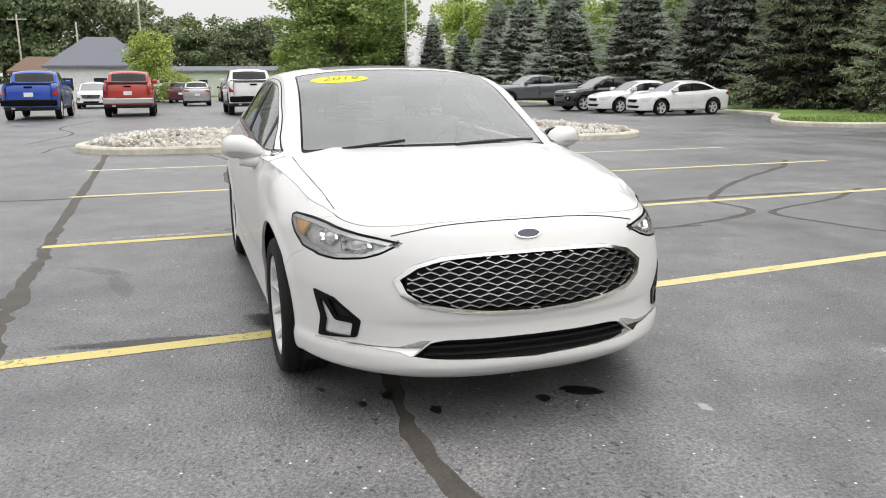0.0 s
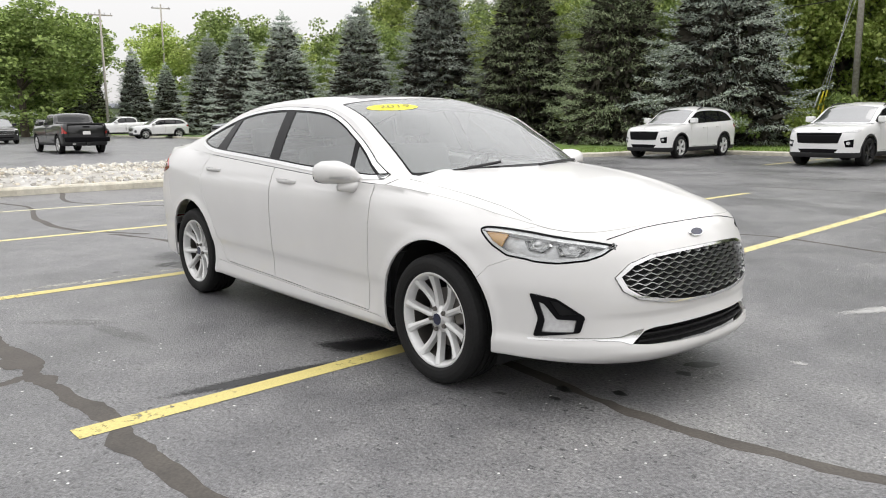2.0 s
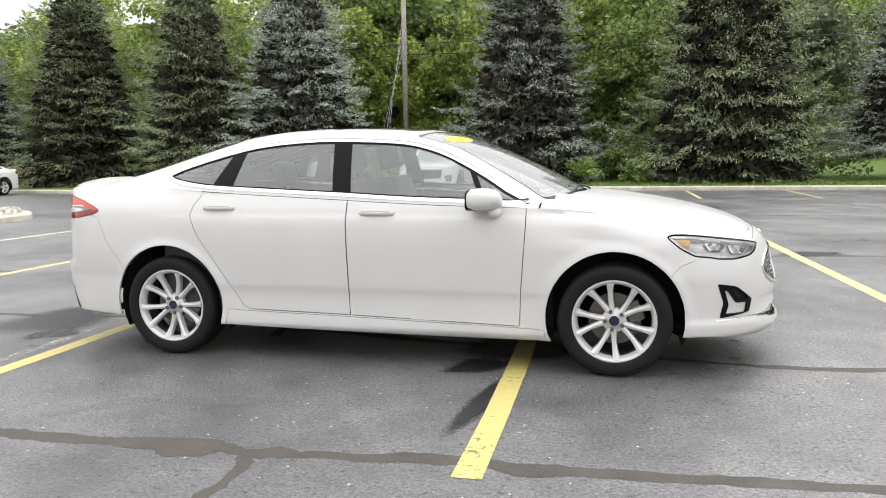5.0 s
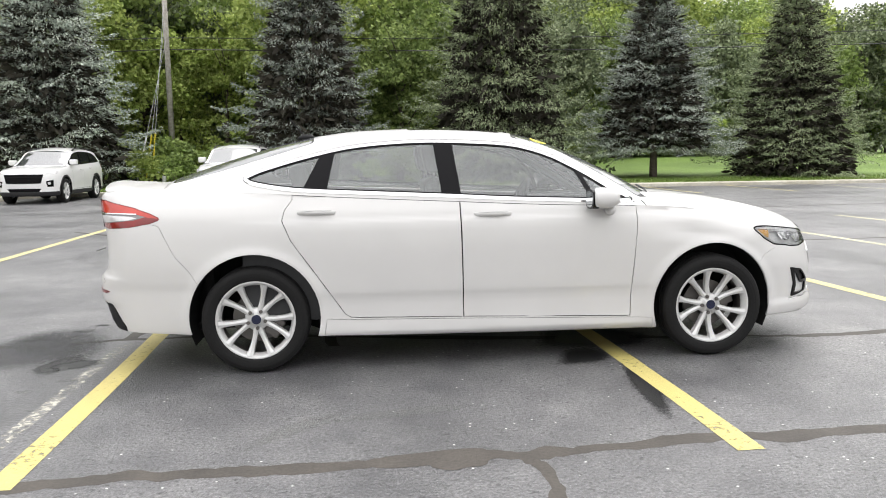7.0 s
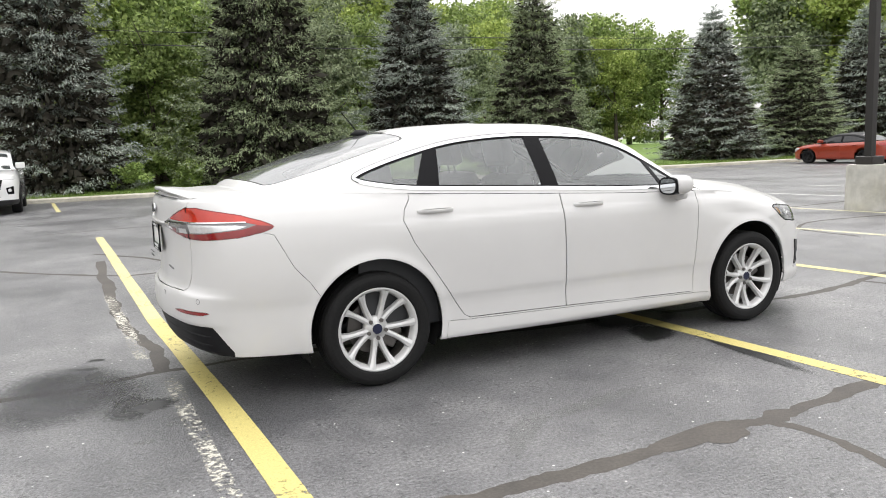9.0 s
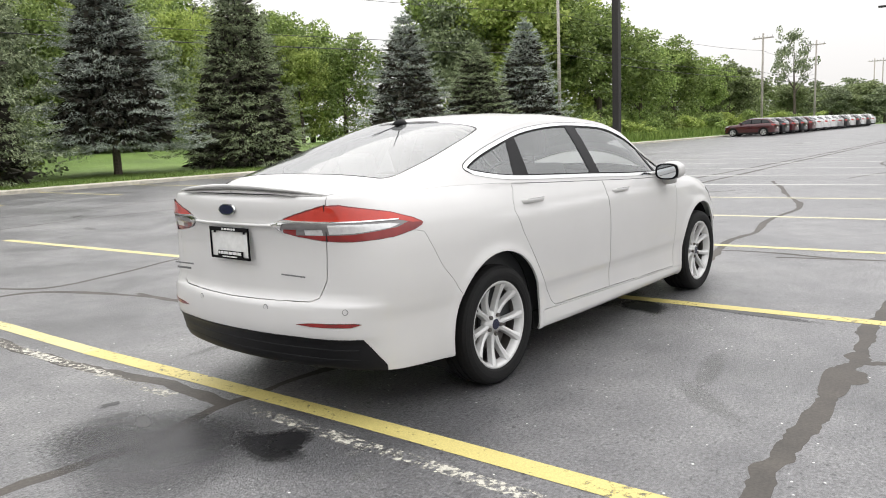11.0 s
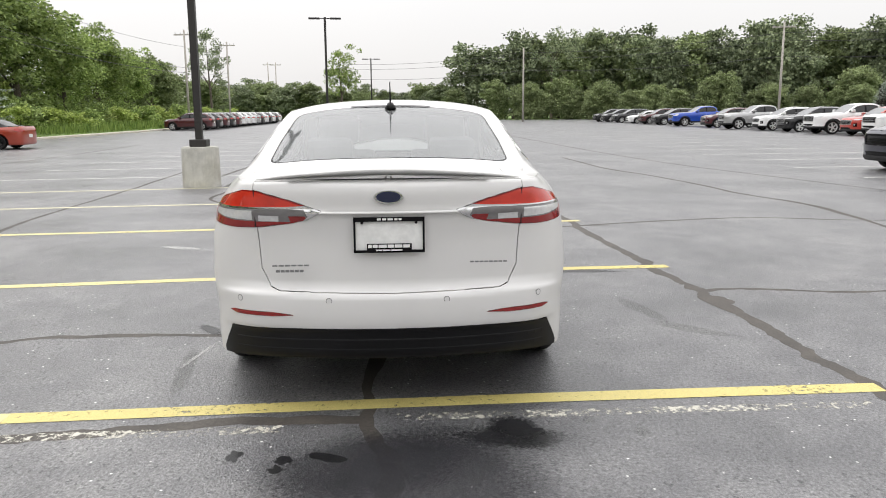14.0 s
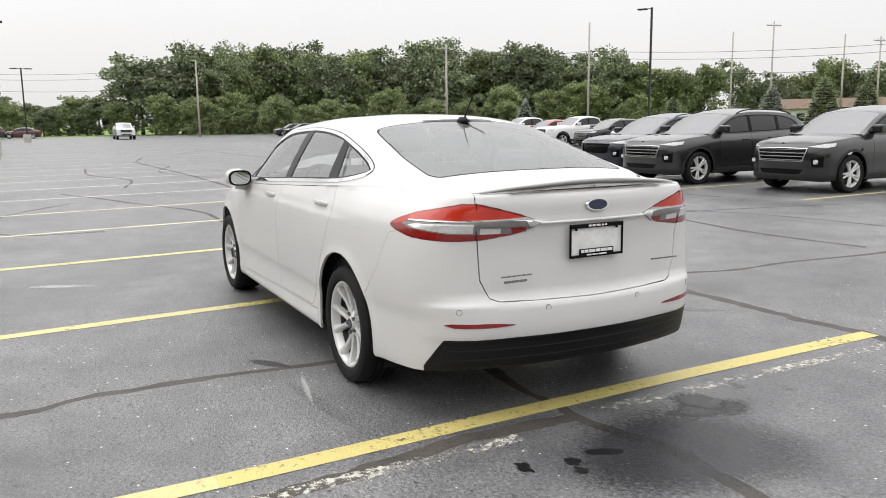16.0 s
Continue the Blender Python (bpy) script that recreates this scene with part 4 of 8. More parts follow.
# panels
shell.cut([(-1, 0.1)] + fx((1.6, 0.1), (1.7, 0.55), (1.78, 0.64), (1.9, 0.69), (1.8, 0.79)) + fx((2.0, 0.84)) + [(-1, 0.9)], "front_bumper")
shell.cut(fx((0.925, 1.2), (0.925, 0.87), (0.905, 0.6), (0.892, 0.45), (0.888, 0.288)) + fx((0.88, 0.277), (-0.165, 0.307), (-0.17, 0.6), (-0.178, 0.95), (-0.178, 1.2)), "front_door")
shell.cut(fx((-0.178, 1.2), (-0.178, 0.95), (-0.17, 0.6), (-0.165, 0.307), (-0.85, 0.322), (-0.89, 0.345), (-1.04, 0.57), (-1.2, 0.8), (-1.25, 0.92), (-1.235, 0.98), (-1.19, 1.04), (-1.19, 1.2)), "rear_door")
shell.cut(fx((1.04, 0.1), (1.03, 0.262), (0.9, 0.268), (-0.165, 0.297), (-0.86, 0.312), (-1.0, 0.32), (-1.03, 0.1)), "rocker")
shell.cut(ry((0.0, 0.59)) + [(S_END + 1, 0.59), (S_END + 1, 0.1)] + fx((-1.6, 0.1), (-1.75, 0.55), (-1.8, 0.63), (-1.88, 0.72), (-1.97, 0.9), (-2.1, 0.93)) + ry((0.6, 0.9), (0.585, 0.7), (0.545, 0.615), (0.5, 0.597)), "rear_bumper")
shell.cut(ry((0.5, 0.597), (0.545, 0.615), (0.585, 0.7), (0.6, 0.9), (0.605, 1.2)) + [(S_END + 1, 1.2), (S_END + 1, 0.59)] + ry((0.0, 0.59)), "trunk_lid")
# lamps, openings and trim
HEAD = [(1.705, 0.806), (1.735, 0.818), (1.8, 0.817), (1.93, 0.802), (2.08, 0.782), (2.165, 0.765), (2.222, 0.745), (2.203, 0.703), (2.17, 0.683), (2.08, 0.67), (1.99, 0.674), (1.95, 0.683), (1.86, 0.692), (1.78, 0.735), (1.72, 0.785)]
HEAD_L = round_loop(fx(*HEAD), 0.014)
shell.cut(HEAD_L, "lamp_rim")
HEAD_IN = shrunk(HEAD_L, 0.008)
shell.cut(HEAD_IN, "lamp_strip")
shell.cut(shrunk(HEAD_L, 0.02), "headlight")
shell.cut(fx((1.6, 0.9), (1.6, 0.65), (1.79, 0.65), (1.83, 0.74), (1.85, 0.9)), "amber", only=["headlight"])
FOG = [(1.985, 0.54), (2.09, 0.52), (2.18, 0.44), (2.165, 0.368), (2.0, 0.345), (2.02, 0.43)]
shell.cut(round_loop(fx(*FOG), 0.012), "fog_bezel")
shell.cut(round_loop(fx((2.022, 0.505), (2.045, 0.494), (2.09, 0.428), (2.155, 0.425), (2.145, 0.368), (2.032, 0.366), (2.046, 0.42)), 0.006), "fog_lamp")
shell.cut(round_loop(fx((2.062, 0.512), (2.092, 0.507), (2.16, 0.447), (2.1, 0.443)), 0.004), "fog_mesh")
shell.cut(fx((1.975, 0.337), (2.1, 0.341), (2.2, 0.343), (2.24, 0.338), (2.2, 0.334), (2.1, 0.331), (1.98, 0.327)), "fog_trim")
GR = [(0.0, 0.708), (0.2, 0.706), (0.36, 0.696), (0.47, 0.665), (0.545, 0.61), (0.52, 0.548), (0.46, 0.51), (0.34, 0.486), (0.18, 0.468), (0.0, 0.462)]
shell.cut([(-1, 0.708)] + fy(*GR) + [(-1, 0.462)], "grille_frame")
GRI = [(0.0, 0.692), (0.2, 0.69), (0.35, 0.68), (0.45, 0.653), (0.515, 0.61), (0.495, 0.56), (0.445, 0.527), (0.33, 0.504), (0.18, 0.487), (0.0, 0.481)]
shell.cut([(-1, 0.692)] + fy(*GRI) + [(-1, 0.481)], "grille")
INT = [(0.0, 0.372), (0.36, 0.372), (0.415, 0.362), (0.485, 0.312), (0.4, 0.302), (0.0, 0.288)]
shell.cut([(-1, 0.372)] + fy(*INT) + [(-1, 0.288)], "intake")
shell.cut(fy((0.418, 0.372), (0.45, 0.37), (0.53, 0.343), (0.62, 0.341), (0.62, 0.331), (0.53, 0.325), (0.49, 0.309), (0.488, 0.313)), "bumper_wing", only=["front_bumper"])
TAIL = ry((0.30, 0.962), (0.45, 1.012), (0.6, 1.052), (0.66, 1.053)) + fx((-2.3, 1.045), (-2.12, 1.008), (-2.02, 0.974), (-1.975, 0.953), (-1.965, 0.943), (-1.975, 0.932), (-2.02, 0.916), (-2.15, 0.893), (-2.3, 0.882)) + ry((0.68, 0.882), (0.6, 0.886), (0.45, 0.905), (0.38, 0.92))
shell.cut(TAIL, "tail_rim")
shell.cut(shrunk(TAIL, 0.006), "tail_red")
LOWER = ry((0.2, 0.974), (0.45, 0.974), (0.6, 0.974)) + fx((-2.3, 0.972), (-2.1, 0.968), (-2.03, 0.95))
shell.cut(LOWER + fx((-1.9, 0.94), (-1.9, 0.8)) + ry((0.6, 0.8), (0.2, 0.8)), "tail_low", only=["tail_red"])
shell.cut(ry((0.2, 0.913), (0.6, 0.913)) + fx((-2.3, 0.915), (-2.12, 0.935), (-2.03, 0.96), (-1.9, 0.95), (-1.9, 0.8)) + ry((0.6, 0.8), (0.2, 0.8)), "tail_strip", only=["tail_low"])
shell.cut(ry((0.494, 0.914), (0.494, 0.94), (0.588, 0.942), (0.588, 0.914)), "tail_white", only=["tail_low"])
shell.cut(ry((0.617, 0.918), (0.617, 0.962)) + fx((-2.3, 0.962), (-2.15, 0.958), (-2.1, 0.949), (-2.15, 0.936), (-2.3, 0.92)), "tail_white", only=["tail_low"])
shell.cut(ry((0.36, 0.914), (0.375, 0.94), (0.45, 0.94), (0.44, 0.914)), "tail_strip", only=["tail_low"])
shell.cut(ry((0.27, 0.957), (0.357, 0.988), (0.46, 0.982), (0.6, 0.979)) + fx((-2.32, 0.977), (-2.1, 0.972)) + fx((-2.1, 0.967), (-2.32, 0.97)) + ry((0.6, 0.971), (0.45, 0.972), (0.375, 0.966), (0.36, 0.94), (0.405, 0.9), (0.39, 0.885), (0.34, 0.91)), "tail_chrome", only=["tail_red", "tail_low", "tail_strip", "tail_rim"])
VAL = [(S_END + 1, 0.428)] + ry((0.0, 0.428), (0.4, 0.428), (0.7, 0.424)) + fx((-2.3, 0.424), (-2.205, 0.29), (-2.18, 0.2)) + [(S_END + 1, 0.2)]
shell.cut(VAL, "valance")
shell.cut(ry((0.44, 0.492), (0.53, 0.503), (0.72, 0.504), (0.745, 0.499), (0.71, 0.487), (0.53, 0.486)), "reflector")
for hx in (HUB_X, -HUB_X):
    ring = []
    for k in range(48):
        a = 2 * math.pi * k / 48
        x, z = hx + 0.388 * math.cos(a), HUB_Z + 0.02 + 0.388 * math.sin(a)
        ring.append((run_of(x, max(z, 0.1), 0), z))
    shell.cut(ring, "arch")

E_TOP = [shell_at(s, float(zt_of(s))) for s in s_grid]
ex, ey, ez = (np.array([p[i] for p in E_TOP]) for i in range(3))
edge_y, edge_z = (lambda x: float(np.interp(-x, -ex, -ey))), (lambda x: float(np.interp(-x, -ex, ez)))

RAIL_Z = pchip([(1.0, 0.988), (0.95, 1.005), (0.88, 1.05), (0.66, 1.186), (0.42, 1.318), (0.1, 1.394), (-0.3, 1.414), (-0.7, 1.403), (-1.0, 1.358), (-1.3, 1.273), (-1.6, 1.193), (-1.8, 1.15), (-1.95, 1.118), (-2.1, 1.06)])
RAIL_Y = pchip([(1.0, 0.77), (0.95, 0.765), (0.88, 0.752), (0.66, 0.715), (0.42, 0.682), (0.1, 0.655), (-0.3, 0.645), (-0.7, 0.645), (-1.0, 0.655), (-1.3, 0.674), (-1.6, 0.69), (-1.8, 0.688), (-2.1, 0.655)])


def side_at(x, z):
    ze, zr = edge_z(x), max(float(RAIL_Z(x)), edge_z(x) + 0.003)
    t = (z - ze) / (zr - ze)
    y = edge_y(x) + (float(RAIL_Y(x)) - edge_y(x)) * t + 0.05 * (zr - ze) / 0.4 * t * (1 - t)
    return Vector((x, -y, z))


side = Sheet([[(x, edge_z(x) + t * (max(float(RAIL_Z(x)), edge_z(x) + 0.003) - edge_z(x))) for x in np.arange(0.99, -2.1, -0.03)] for t in np.linspace(0, 1, 15)], side_at, True)
DLO = [(0.935, 0.988), (0.8, 1.078), (0.66, 1.166), (0.53, 1.238), (0.415, 1.294), (0.26, 1.345), (0.085, 1.374), (-0.27, 1.392), (-0.5, 1.39), (-0.7, 1.377), (-0.86, 1.358), (-1.0, 1.33), (-1.17, 1.288), (-1.33, 1.242), (-1.44, 1.203), (-1.485, 1.175), (-1.475, 1.148), (-1.4, 1.121),
       (-1.16, 1.086), (-0.7, 1.06), (-0.23, 1.036), (0.13, 1.014), (0.5, 0.999)]
shell_trim = smooth_loop(DLO, 3)
side.cut(shell_trim, "trim_joint")
side.cut(shrunk(shell_trim, 0.004), "chrome_trim")
side.cut(shrunk(shell_trim, 0.021), "window_trim")
side.cut(shrunk(shell_trim, 0.03), "window")
side.cut([(0.93, 0.97), (0.9, 1.003), (0.5, 1.013), (0.13, 1.028), (-0.23, 1.05), (-0.7, 1.074), (-1.16, 1.1), (-1.39, 1.132), (-1.6, 1.15), (-1.6, 0.9), (0.93, 0.9)], "chrome_trim", only=["trim_joint"])
side.cut([(0.735, 0.9), (0.56, 1.26), (0.53, 1.26), (0.70, 0.9)], "window_trim", only=["window"])
side.cut([(-0.148, 0.9), (-0.223, 1.5), (-0.34, 1.5), (-0.265, 0.9)], "window_trim", only=["window"])
side.cut([(-1.02, 0.93), (-0.915, 1.4), (-0.97, 1.4), (-1.165, 1.03)], "window_trim", only=["window"])
side.cut([(2, 0.5), (2, 2), (0.54, 2), (0.545, 1.24), (0.72, 0.9)], "sail_window", only=["window"])
side.cut([(0.72, 0.9), (0.545, 1.24), (0.54, 2), (-0.28, 2), (-0.22, 0.9)], "front_door_window", only=["window"])
side.cut([(-0.22, 0.9), (-0.28, 2), (-0.9, 2), (-1.05, 0.9)], "rear_door_window", only=["window"])

CX = pchip([(0, -1.23), (1, -0.99), (2, -0.74), (3, -0.49), (4, -0.27), (5, 0.0), (6, 0.35), (7, 0.75), (8, 1.05), (9, 1.37), (10, 1.73), (11, 2.1)])
CZ = pchip([(0, 1.018), (1, 1.148), (2, 1.268), (3, 1.372), (4, 1.437), (5, 1.465), (6, 1.476), (7, 1.466), (8, 1.434), (9, 1.362), (10, 1.255), (11, 1.128)])
RX = pchip([(0, -0.99), (1, -0.84), (2, -0.6), (3, -0.36), (4, -0.1), (5, 0.12), (6, 0.42), (7, 0.75), (8, 1.0), (9, 1.3), (10, 1.65), (11, 2.07)])


def top_at(u, v):
    cx, cz, rx = -float(CX(u)), float(CZ(u)), -float(RX(u))
    ry_, rz_ = float(RAIL_Y(rx)), float(RAIL_Z(rx))
    dip = 0.06 * max(0.0, (u - 10.76) / 0.24)      # tucked under the deck
    return Vector((cx + (rx - cx) * v * v, -ry_ * v, cz + (rz_ - cz) * (0.75 * v**2.2 + 0.25 * v**6) - dip))


top = Sheet([[(u, v) for u in np.linspace(0, 11, 100)] for v in np.linspace(0, 1, 26)], top_at, True)
top.cut(round_loop([(0.04, -1), (0.02, 0.9), (3.8, 0.9), (4.0, 0.5), (4.05, -1)], 0.12), "wind_frit")
top.cut(round_loop([(0.2, -1), (0.2, 0.885), (3.7, 0.885), (3.86, 0.5), (3.9, -1)], 0.12), "windshield")
top.cut(round_loop([(8.08, -1), (8.16, 0.825), (8.46, 0.852), (10.55, 0.882), (10.67, 0.842), (10.73, -1)], 0.15), "back_frit")
top.cut(round_loop([(8.12, -1), (8.2, 0.81), (8.5, 0.84), (10.52, 0.87), (10.64, 0.83), (10.7, -1)], 0.15), "rear_window")
top.cut(round_loop([(4.3, -1), (4.3, 0.62), (6.25, 0.62), (6.25, -1)], 0.1), "sunroof")

HOOD_Z = pchip([(1.0, 1.045), (1.22, 1.03), (1.45, 1.008), (1.6, 0.988), (1.8, 0.953), (1.95, 0.919), (2.08, 0.881), (2.16, 0.85), (2.22, 0.822)])


def hood_at(x, v):
    ye, ze, zc = edge_y(x), edge_z(x), max(float(HOOD_Z(x)), edge_z(x))
    crease = 0.006 * math.exp(-(((v - 0.62) / 0.06) ** 2)) * min(1, max(0, (2.15 - x) * 3))
    return Vector((x, -ye * v, ze + (zc - ze) * (1 - abs(v) ** 3.6) + crease))


hood = Sheet([[(x, v) for x in np.r_[np.arange(1.0, 2.1, 0.035), np.linspace(2.1, float(ex[0]) - 0.0005, 14)]] for v in np.linspace(0, 1, 30)], hood_at, True)
SHUT = pchip([(1.06, 0.748), (1.3, 0.748), (1.6, 0.73), (1.8, 0.708), (1.9, 0.694)])
hood.cut([(1.06, -1)] + [(x, float(SHUT(x)) / edge_y(x)) for x in np.linspace(1.06, 1.9, 15)] + [(1.925, 1.05), (3, 1.05), (3, -1)], "hood")
hood.cut([(0.9, -1), (0.9, 0.8), (1.06, 0.8), (1.06, -1)], "cowl")


DECK_Z = pchip([(-2.5, 1.118), (-2.42, 1.119), (-2.3, 1.124), (-2.15, 1.128), (-1.95, 1.13)])
rear_first = float(ex[-1]) + 0.0005


def deck_at(x, v):
    ye, ze = edge_y(x), edge_z(x)
    return Vector((x, -ye * v, ze + (max(float(DECK_Z(x)), ze) - ze) * (1 - abs(v) ** 3.2)))


deck = Sheet([[(x, v) for x in np.r_[np.linspace(rear_first, -2.3, 10), np.arange(-2.28, -1.96, 0.03)]] for v in np.linspace(0, 1, 26)], deck_at, True)
deck.cut([(-3, -1), (-3, 1.2), (-2.39, 1.2), (-2.33, 0.87), (-2.2, 0.78), (-2.02, 0.74), (-1.9, 0.74), (-1.9, -1)], "trunk_lid")

SM = dict(smooth=True)


def joined(*bms):
    """Several bmeshes as one."""
    out = bmesh.new()
    for b in bms:
        me = bpy.data.meshes.new("tmp")
        b.to_mesh(me)
        b.free()
        out.from_mesh(me)
        bpy.data.meshes.remove(me)
    return out


def on_shell(s, z, out=0.0, left=False):
    p, q = shell_at(s, z), shell_at(s + 0.004, z)
    t = (q - p).normalized()
    n = Vector((-t.y, t.x, 0))
    if n.x * p.x + n.y * p.y < 0:
        n = -n
    p = p + n * out
    return (Vector((p.x, -p.y, p.z)), Vector((n.x, -n.y, 0))) if left else (p, n)


part("front_bumper", shell.take(["front_bumper"], full=True, gap=0.001), M_WHITE, sedan, **SM)
part("rear_bumper", shell.take(["rear_bumper"], full=True), M_WHITE, sedan, **SM)
part("rear_valance", shell.take(["valance"], full=True, proud=0.002), M_PLASTIC, sedan, "black plastic lower bumper", **SM)
part("grille_surround", shell.take(["grille_frame"], full=True, proud=0.008, flange=0.04), M_CHROME, sedan, "chrome grille surround", **SM)
part("lower_intake", shell.take(["intake"], full=True, proud=-0.045, flange=0), M_DARK, sedan, **SM)
part("grille_backing", shell.take(["grille"], full=True, proud=-0.05, flange=0), M_DARK, sedan, **SM)
lid = part("trunk_lid", joined(shell.take(["trunk_lid"], full=True, gap=0.0035, flange=0.03), deck.take(["trunk_lid"], full=True, flange=0.02, gap=0.003)), M_WHITE, sedan, **SM)
part("hood", hood.take(["hood"], full=True, gap=0.0035, flange=0.03), M_WHITE, sedan, "white hood with rain drops", **SM)
part("cowl", hood.take(["cowl"], full=True, proud=-0.012, flange=0), M_PLASTIC, sedan, "black plastic cowl", **SM)
part("roof", top.take([""], full=True, flange=0.0), M_WHITE, sedan, **SM)
part("headliner", top.take([""], full=True, proud=-0.03, flange=0.0), M_LINER, sedan, **SM)
part("sunroof", top.take(["sunroof"], full=True, proud=-0.002), M_BLACK, sedan, "dark glass sunroof", **SM)
wind = part("windshield", top.take(["windshield"], full=True, flange=0), M_WIND, sedan, "clear windshield spotted with rain", **SM)
part("windshield_border", top.take(["wind_frit"], full=True, flange=0.01, gap=0.001), M_BLACK, sedan, **SM)
back = part("rear_window", top.take(["rear_window"], full=True, flange=0), M_BACKL, sedan, "hazy rear window, its film standing in for reflected sky", **SM)
part("rear_window_border", top.take(["back_frit"], full=True, flange=0.01, gap=0.001), M_BLACK, sedan, **SM)
heads, doors_of = {}, {}
for left in (False, True):
    kw = dict(left=left)
    part("fender", shell.take([""], gap=0.001, **kw), M_WHITE, sedan, **SM)
    part("fender_top", hood.take([""], flange=0.012, **kw), M_WHITE, sedan, **SM)
    part("deck_shoulder", deck.take([""], flange=0.01, **kw), M_WHITE, sedan, **SM)
    fdoor = part("front_door", shell.take(["front_door"], gap=0.004, flange=0.025, **kw), M_WHITE, sedan, **SM)
    rdoor = part("rear_door", shell.take(["rear_door"], gap=0.004, flange=0.025, **kw), M_WHITE, sedan, **SM)
    part("rocker_panel", shell.take(["rocker"], **kw), M_WHITE, sedan, **SM)
    part("roof_pillar", side.take([""], flange=0.0, **kw), M_WHITE, sedan, **SM)
    part("window_chrome", side.take(["chrome_trim"], proud=0.004, flange=0.012, gap=0.0, **kw), M_CHROME, sedan, "thin chrome window surround", **SM)
    part("window_seal", side.take(["trim_joint"], proud=0.001, flange=0.006, gap=0.0, **kw), M_DARK, sedan, **SM)
    part("window_frame", side.take(["window_trim"], flange=0.01, gap=0.0, **kw), M_BLACK, sedan, "gloss black pillar trim", **SM)
    part("door_window", side.take(["front_door_window"], proud=-0.004, flange=0, **kw), M_GLASS, fdoor, **SM)
    part("sail_window", side.take(["sail_window"], proud=-0.004, flange=0, **kw), M_GLASS, fdoor, **SM)
    part("door_window", side.take(["rear_door_window"], proud=-0.004, flange=0, **kw), M_GLASS, rdoor, **SM)
    part("quarter_window", side.take(["window"], proud=-0.004, flange=0, **kw), M_GLASS, sedan, **SM)
    head = part("headlight", shell.take(["headlight", "lamp_strip", "amber"], proud=-0.035, flange=0, **kw), M_LAMPG, sedan, "clear headlight with amber corner lamp", **SM)
    heads[left], doors_of[left] = head, (fdoor, rdoor)
    part("headlight_rim", shell.take(["lamp_rim"], proud=0.001, flange=0.012, gap=0.0, **kw), M_BLACK, head, **SM)
    part("running_lamp", shell.take(["lamp_strip"], proud=-0.003, flange=0.028, gap=0.0, **kw), M_LAMPW, head, "pale running lamp strip", **SM)
    part("headlight_lens", shell.take(["headlight", "lamp_strip", "amber"], flange=0, proud=0.001, **kw), M_LENS, head, **SM)
    part("turn_signal", shell.take(["amber"], flange=0.012, gap=0.0005, proud=-0.014, **kw), M_AMBER, head, "amber turn signal", **SM)
    fog = part("fog_lamp_bezel", shell.take(["fog_bezel"], proud=0.006, flange=0.03, gap=0.0, **kw), M_BLACK, sedan, "gloss black fog lamp bezel", **SM)
    part("fog_lamp", shell.take(["fog_lamp"], proud=-0.004, flange=0.02, gap=0.001, **kw), M_LAMPW, fog, "clear fog lamp", **SM)
    part("fog_grid", shell.take(["fog_mesh"], proud=-0.008, flange=0.02, gap=0.0, **kw), M_PLASTIC, fog, **SM)
    part("bumper_trim", shell.take(["fog_trim"], proud=0.0015, flange=0.004, gap=0.0, **kw), M_CHROME, sedan, "chrome bumper strip", **SM)
    part("intake_corner_trim", shell.take(["bumper_wing"], proud=0.003, flange=0.006, gap=0.0, **kw), M_CHROME, sedan, "chrome corner trim of the lower intake", **SM)
    tail = part("tail_light", shell.take(["tail_red"], proud=0.003, flange=0.015, gap=0.0, **kw), M_RED, sedan, "red tail light with chrome bar", **SM)
    part("tail_light_lower", shell.take(["tail_low"], proud=0.002, flange=0.015, gap=0.0, **kw), M_SMOKE, tail, "smoked grey lens band", **SM)
    part("tail_light_strip", shell.take(["tail_strip"], proud=0.003, flange=0.015, gap=0.0, **kw), M_REDDARK, tail, "dark red lower lens", **SM)
    p0, p1 = (on_shell(run_of(0.603, z, 1, True), z, 0.004, left)[0] for z in (0.885, 1.055))
    bm = bmesh.new()
    tube(bm, p0, p1, 0.0035, 0.0035, 6)
    part("tail_light_seam", bm, M_DARK, tail)
    part("tail_light_rim", shell.take(["tail_rim"], proud=0.001, flange=0.015, gap=0.0, **kw), M_REDDARK, tail, **SM)
    part("tail_light_bar", shell.take(["tail_chrome"], proud=0.008, flange=0.012, gap=0.0, **kw), M_CHROME, tail, "chrome bar", **SM)
    part("reverse_lamp", shell.take(["tail_white"], proud=0.002, flange=0.01, gap=0.0005, **kw), M_LAMPW, tail, "clear reversing lamp", **SM)
    part("reflector", shell.take(["reflector"], proud=0.003, flange=0.01, gap=0.0, **kw), M_REDDARK, sedan, "thin red bumper reflector", **SM)


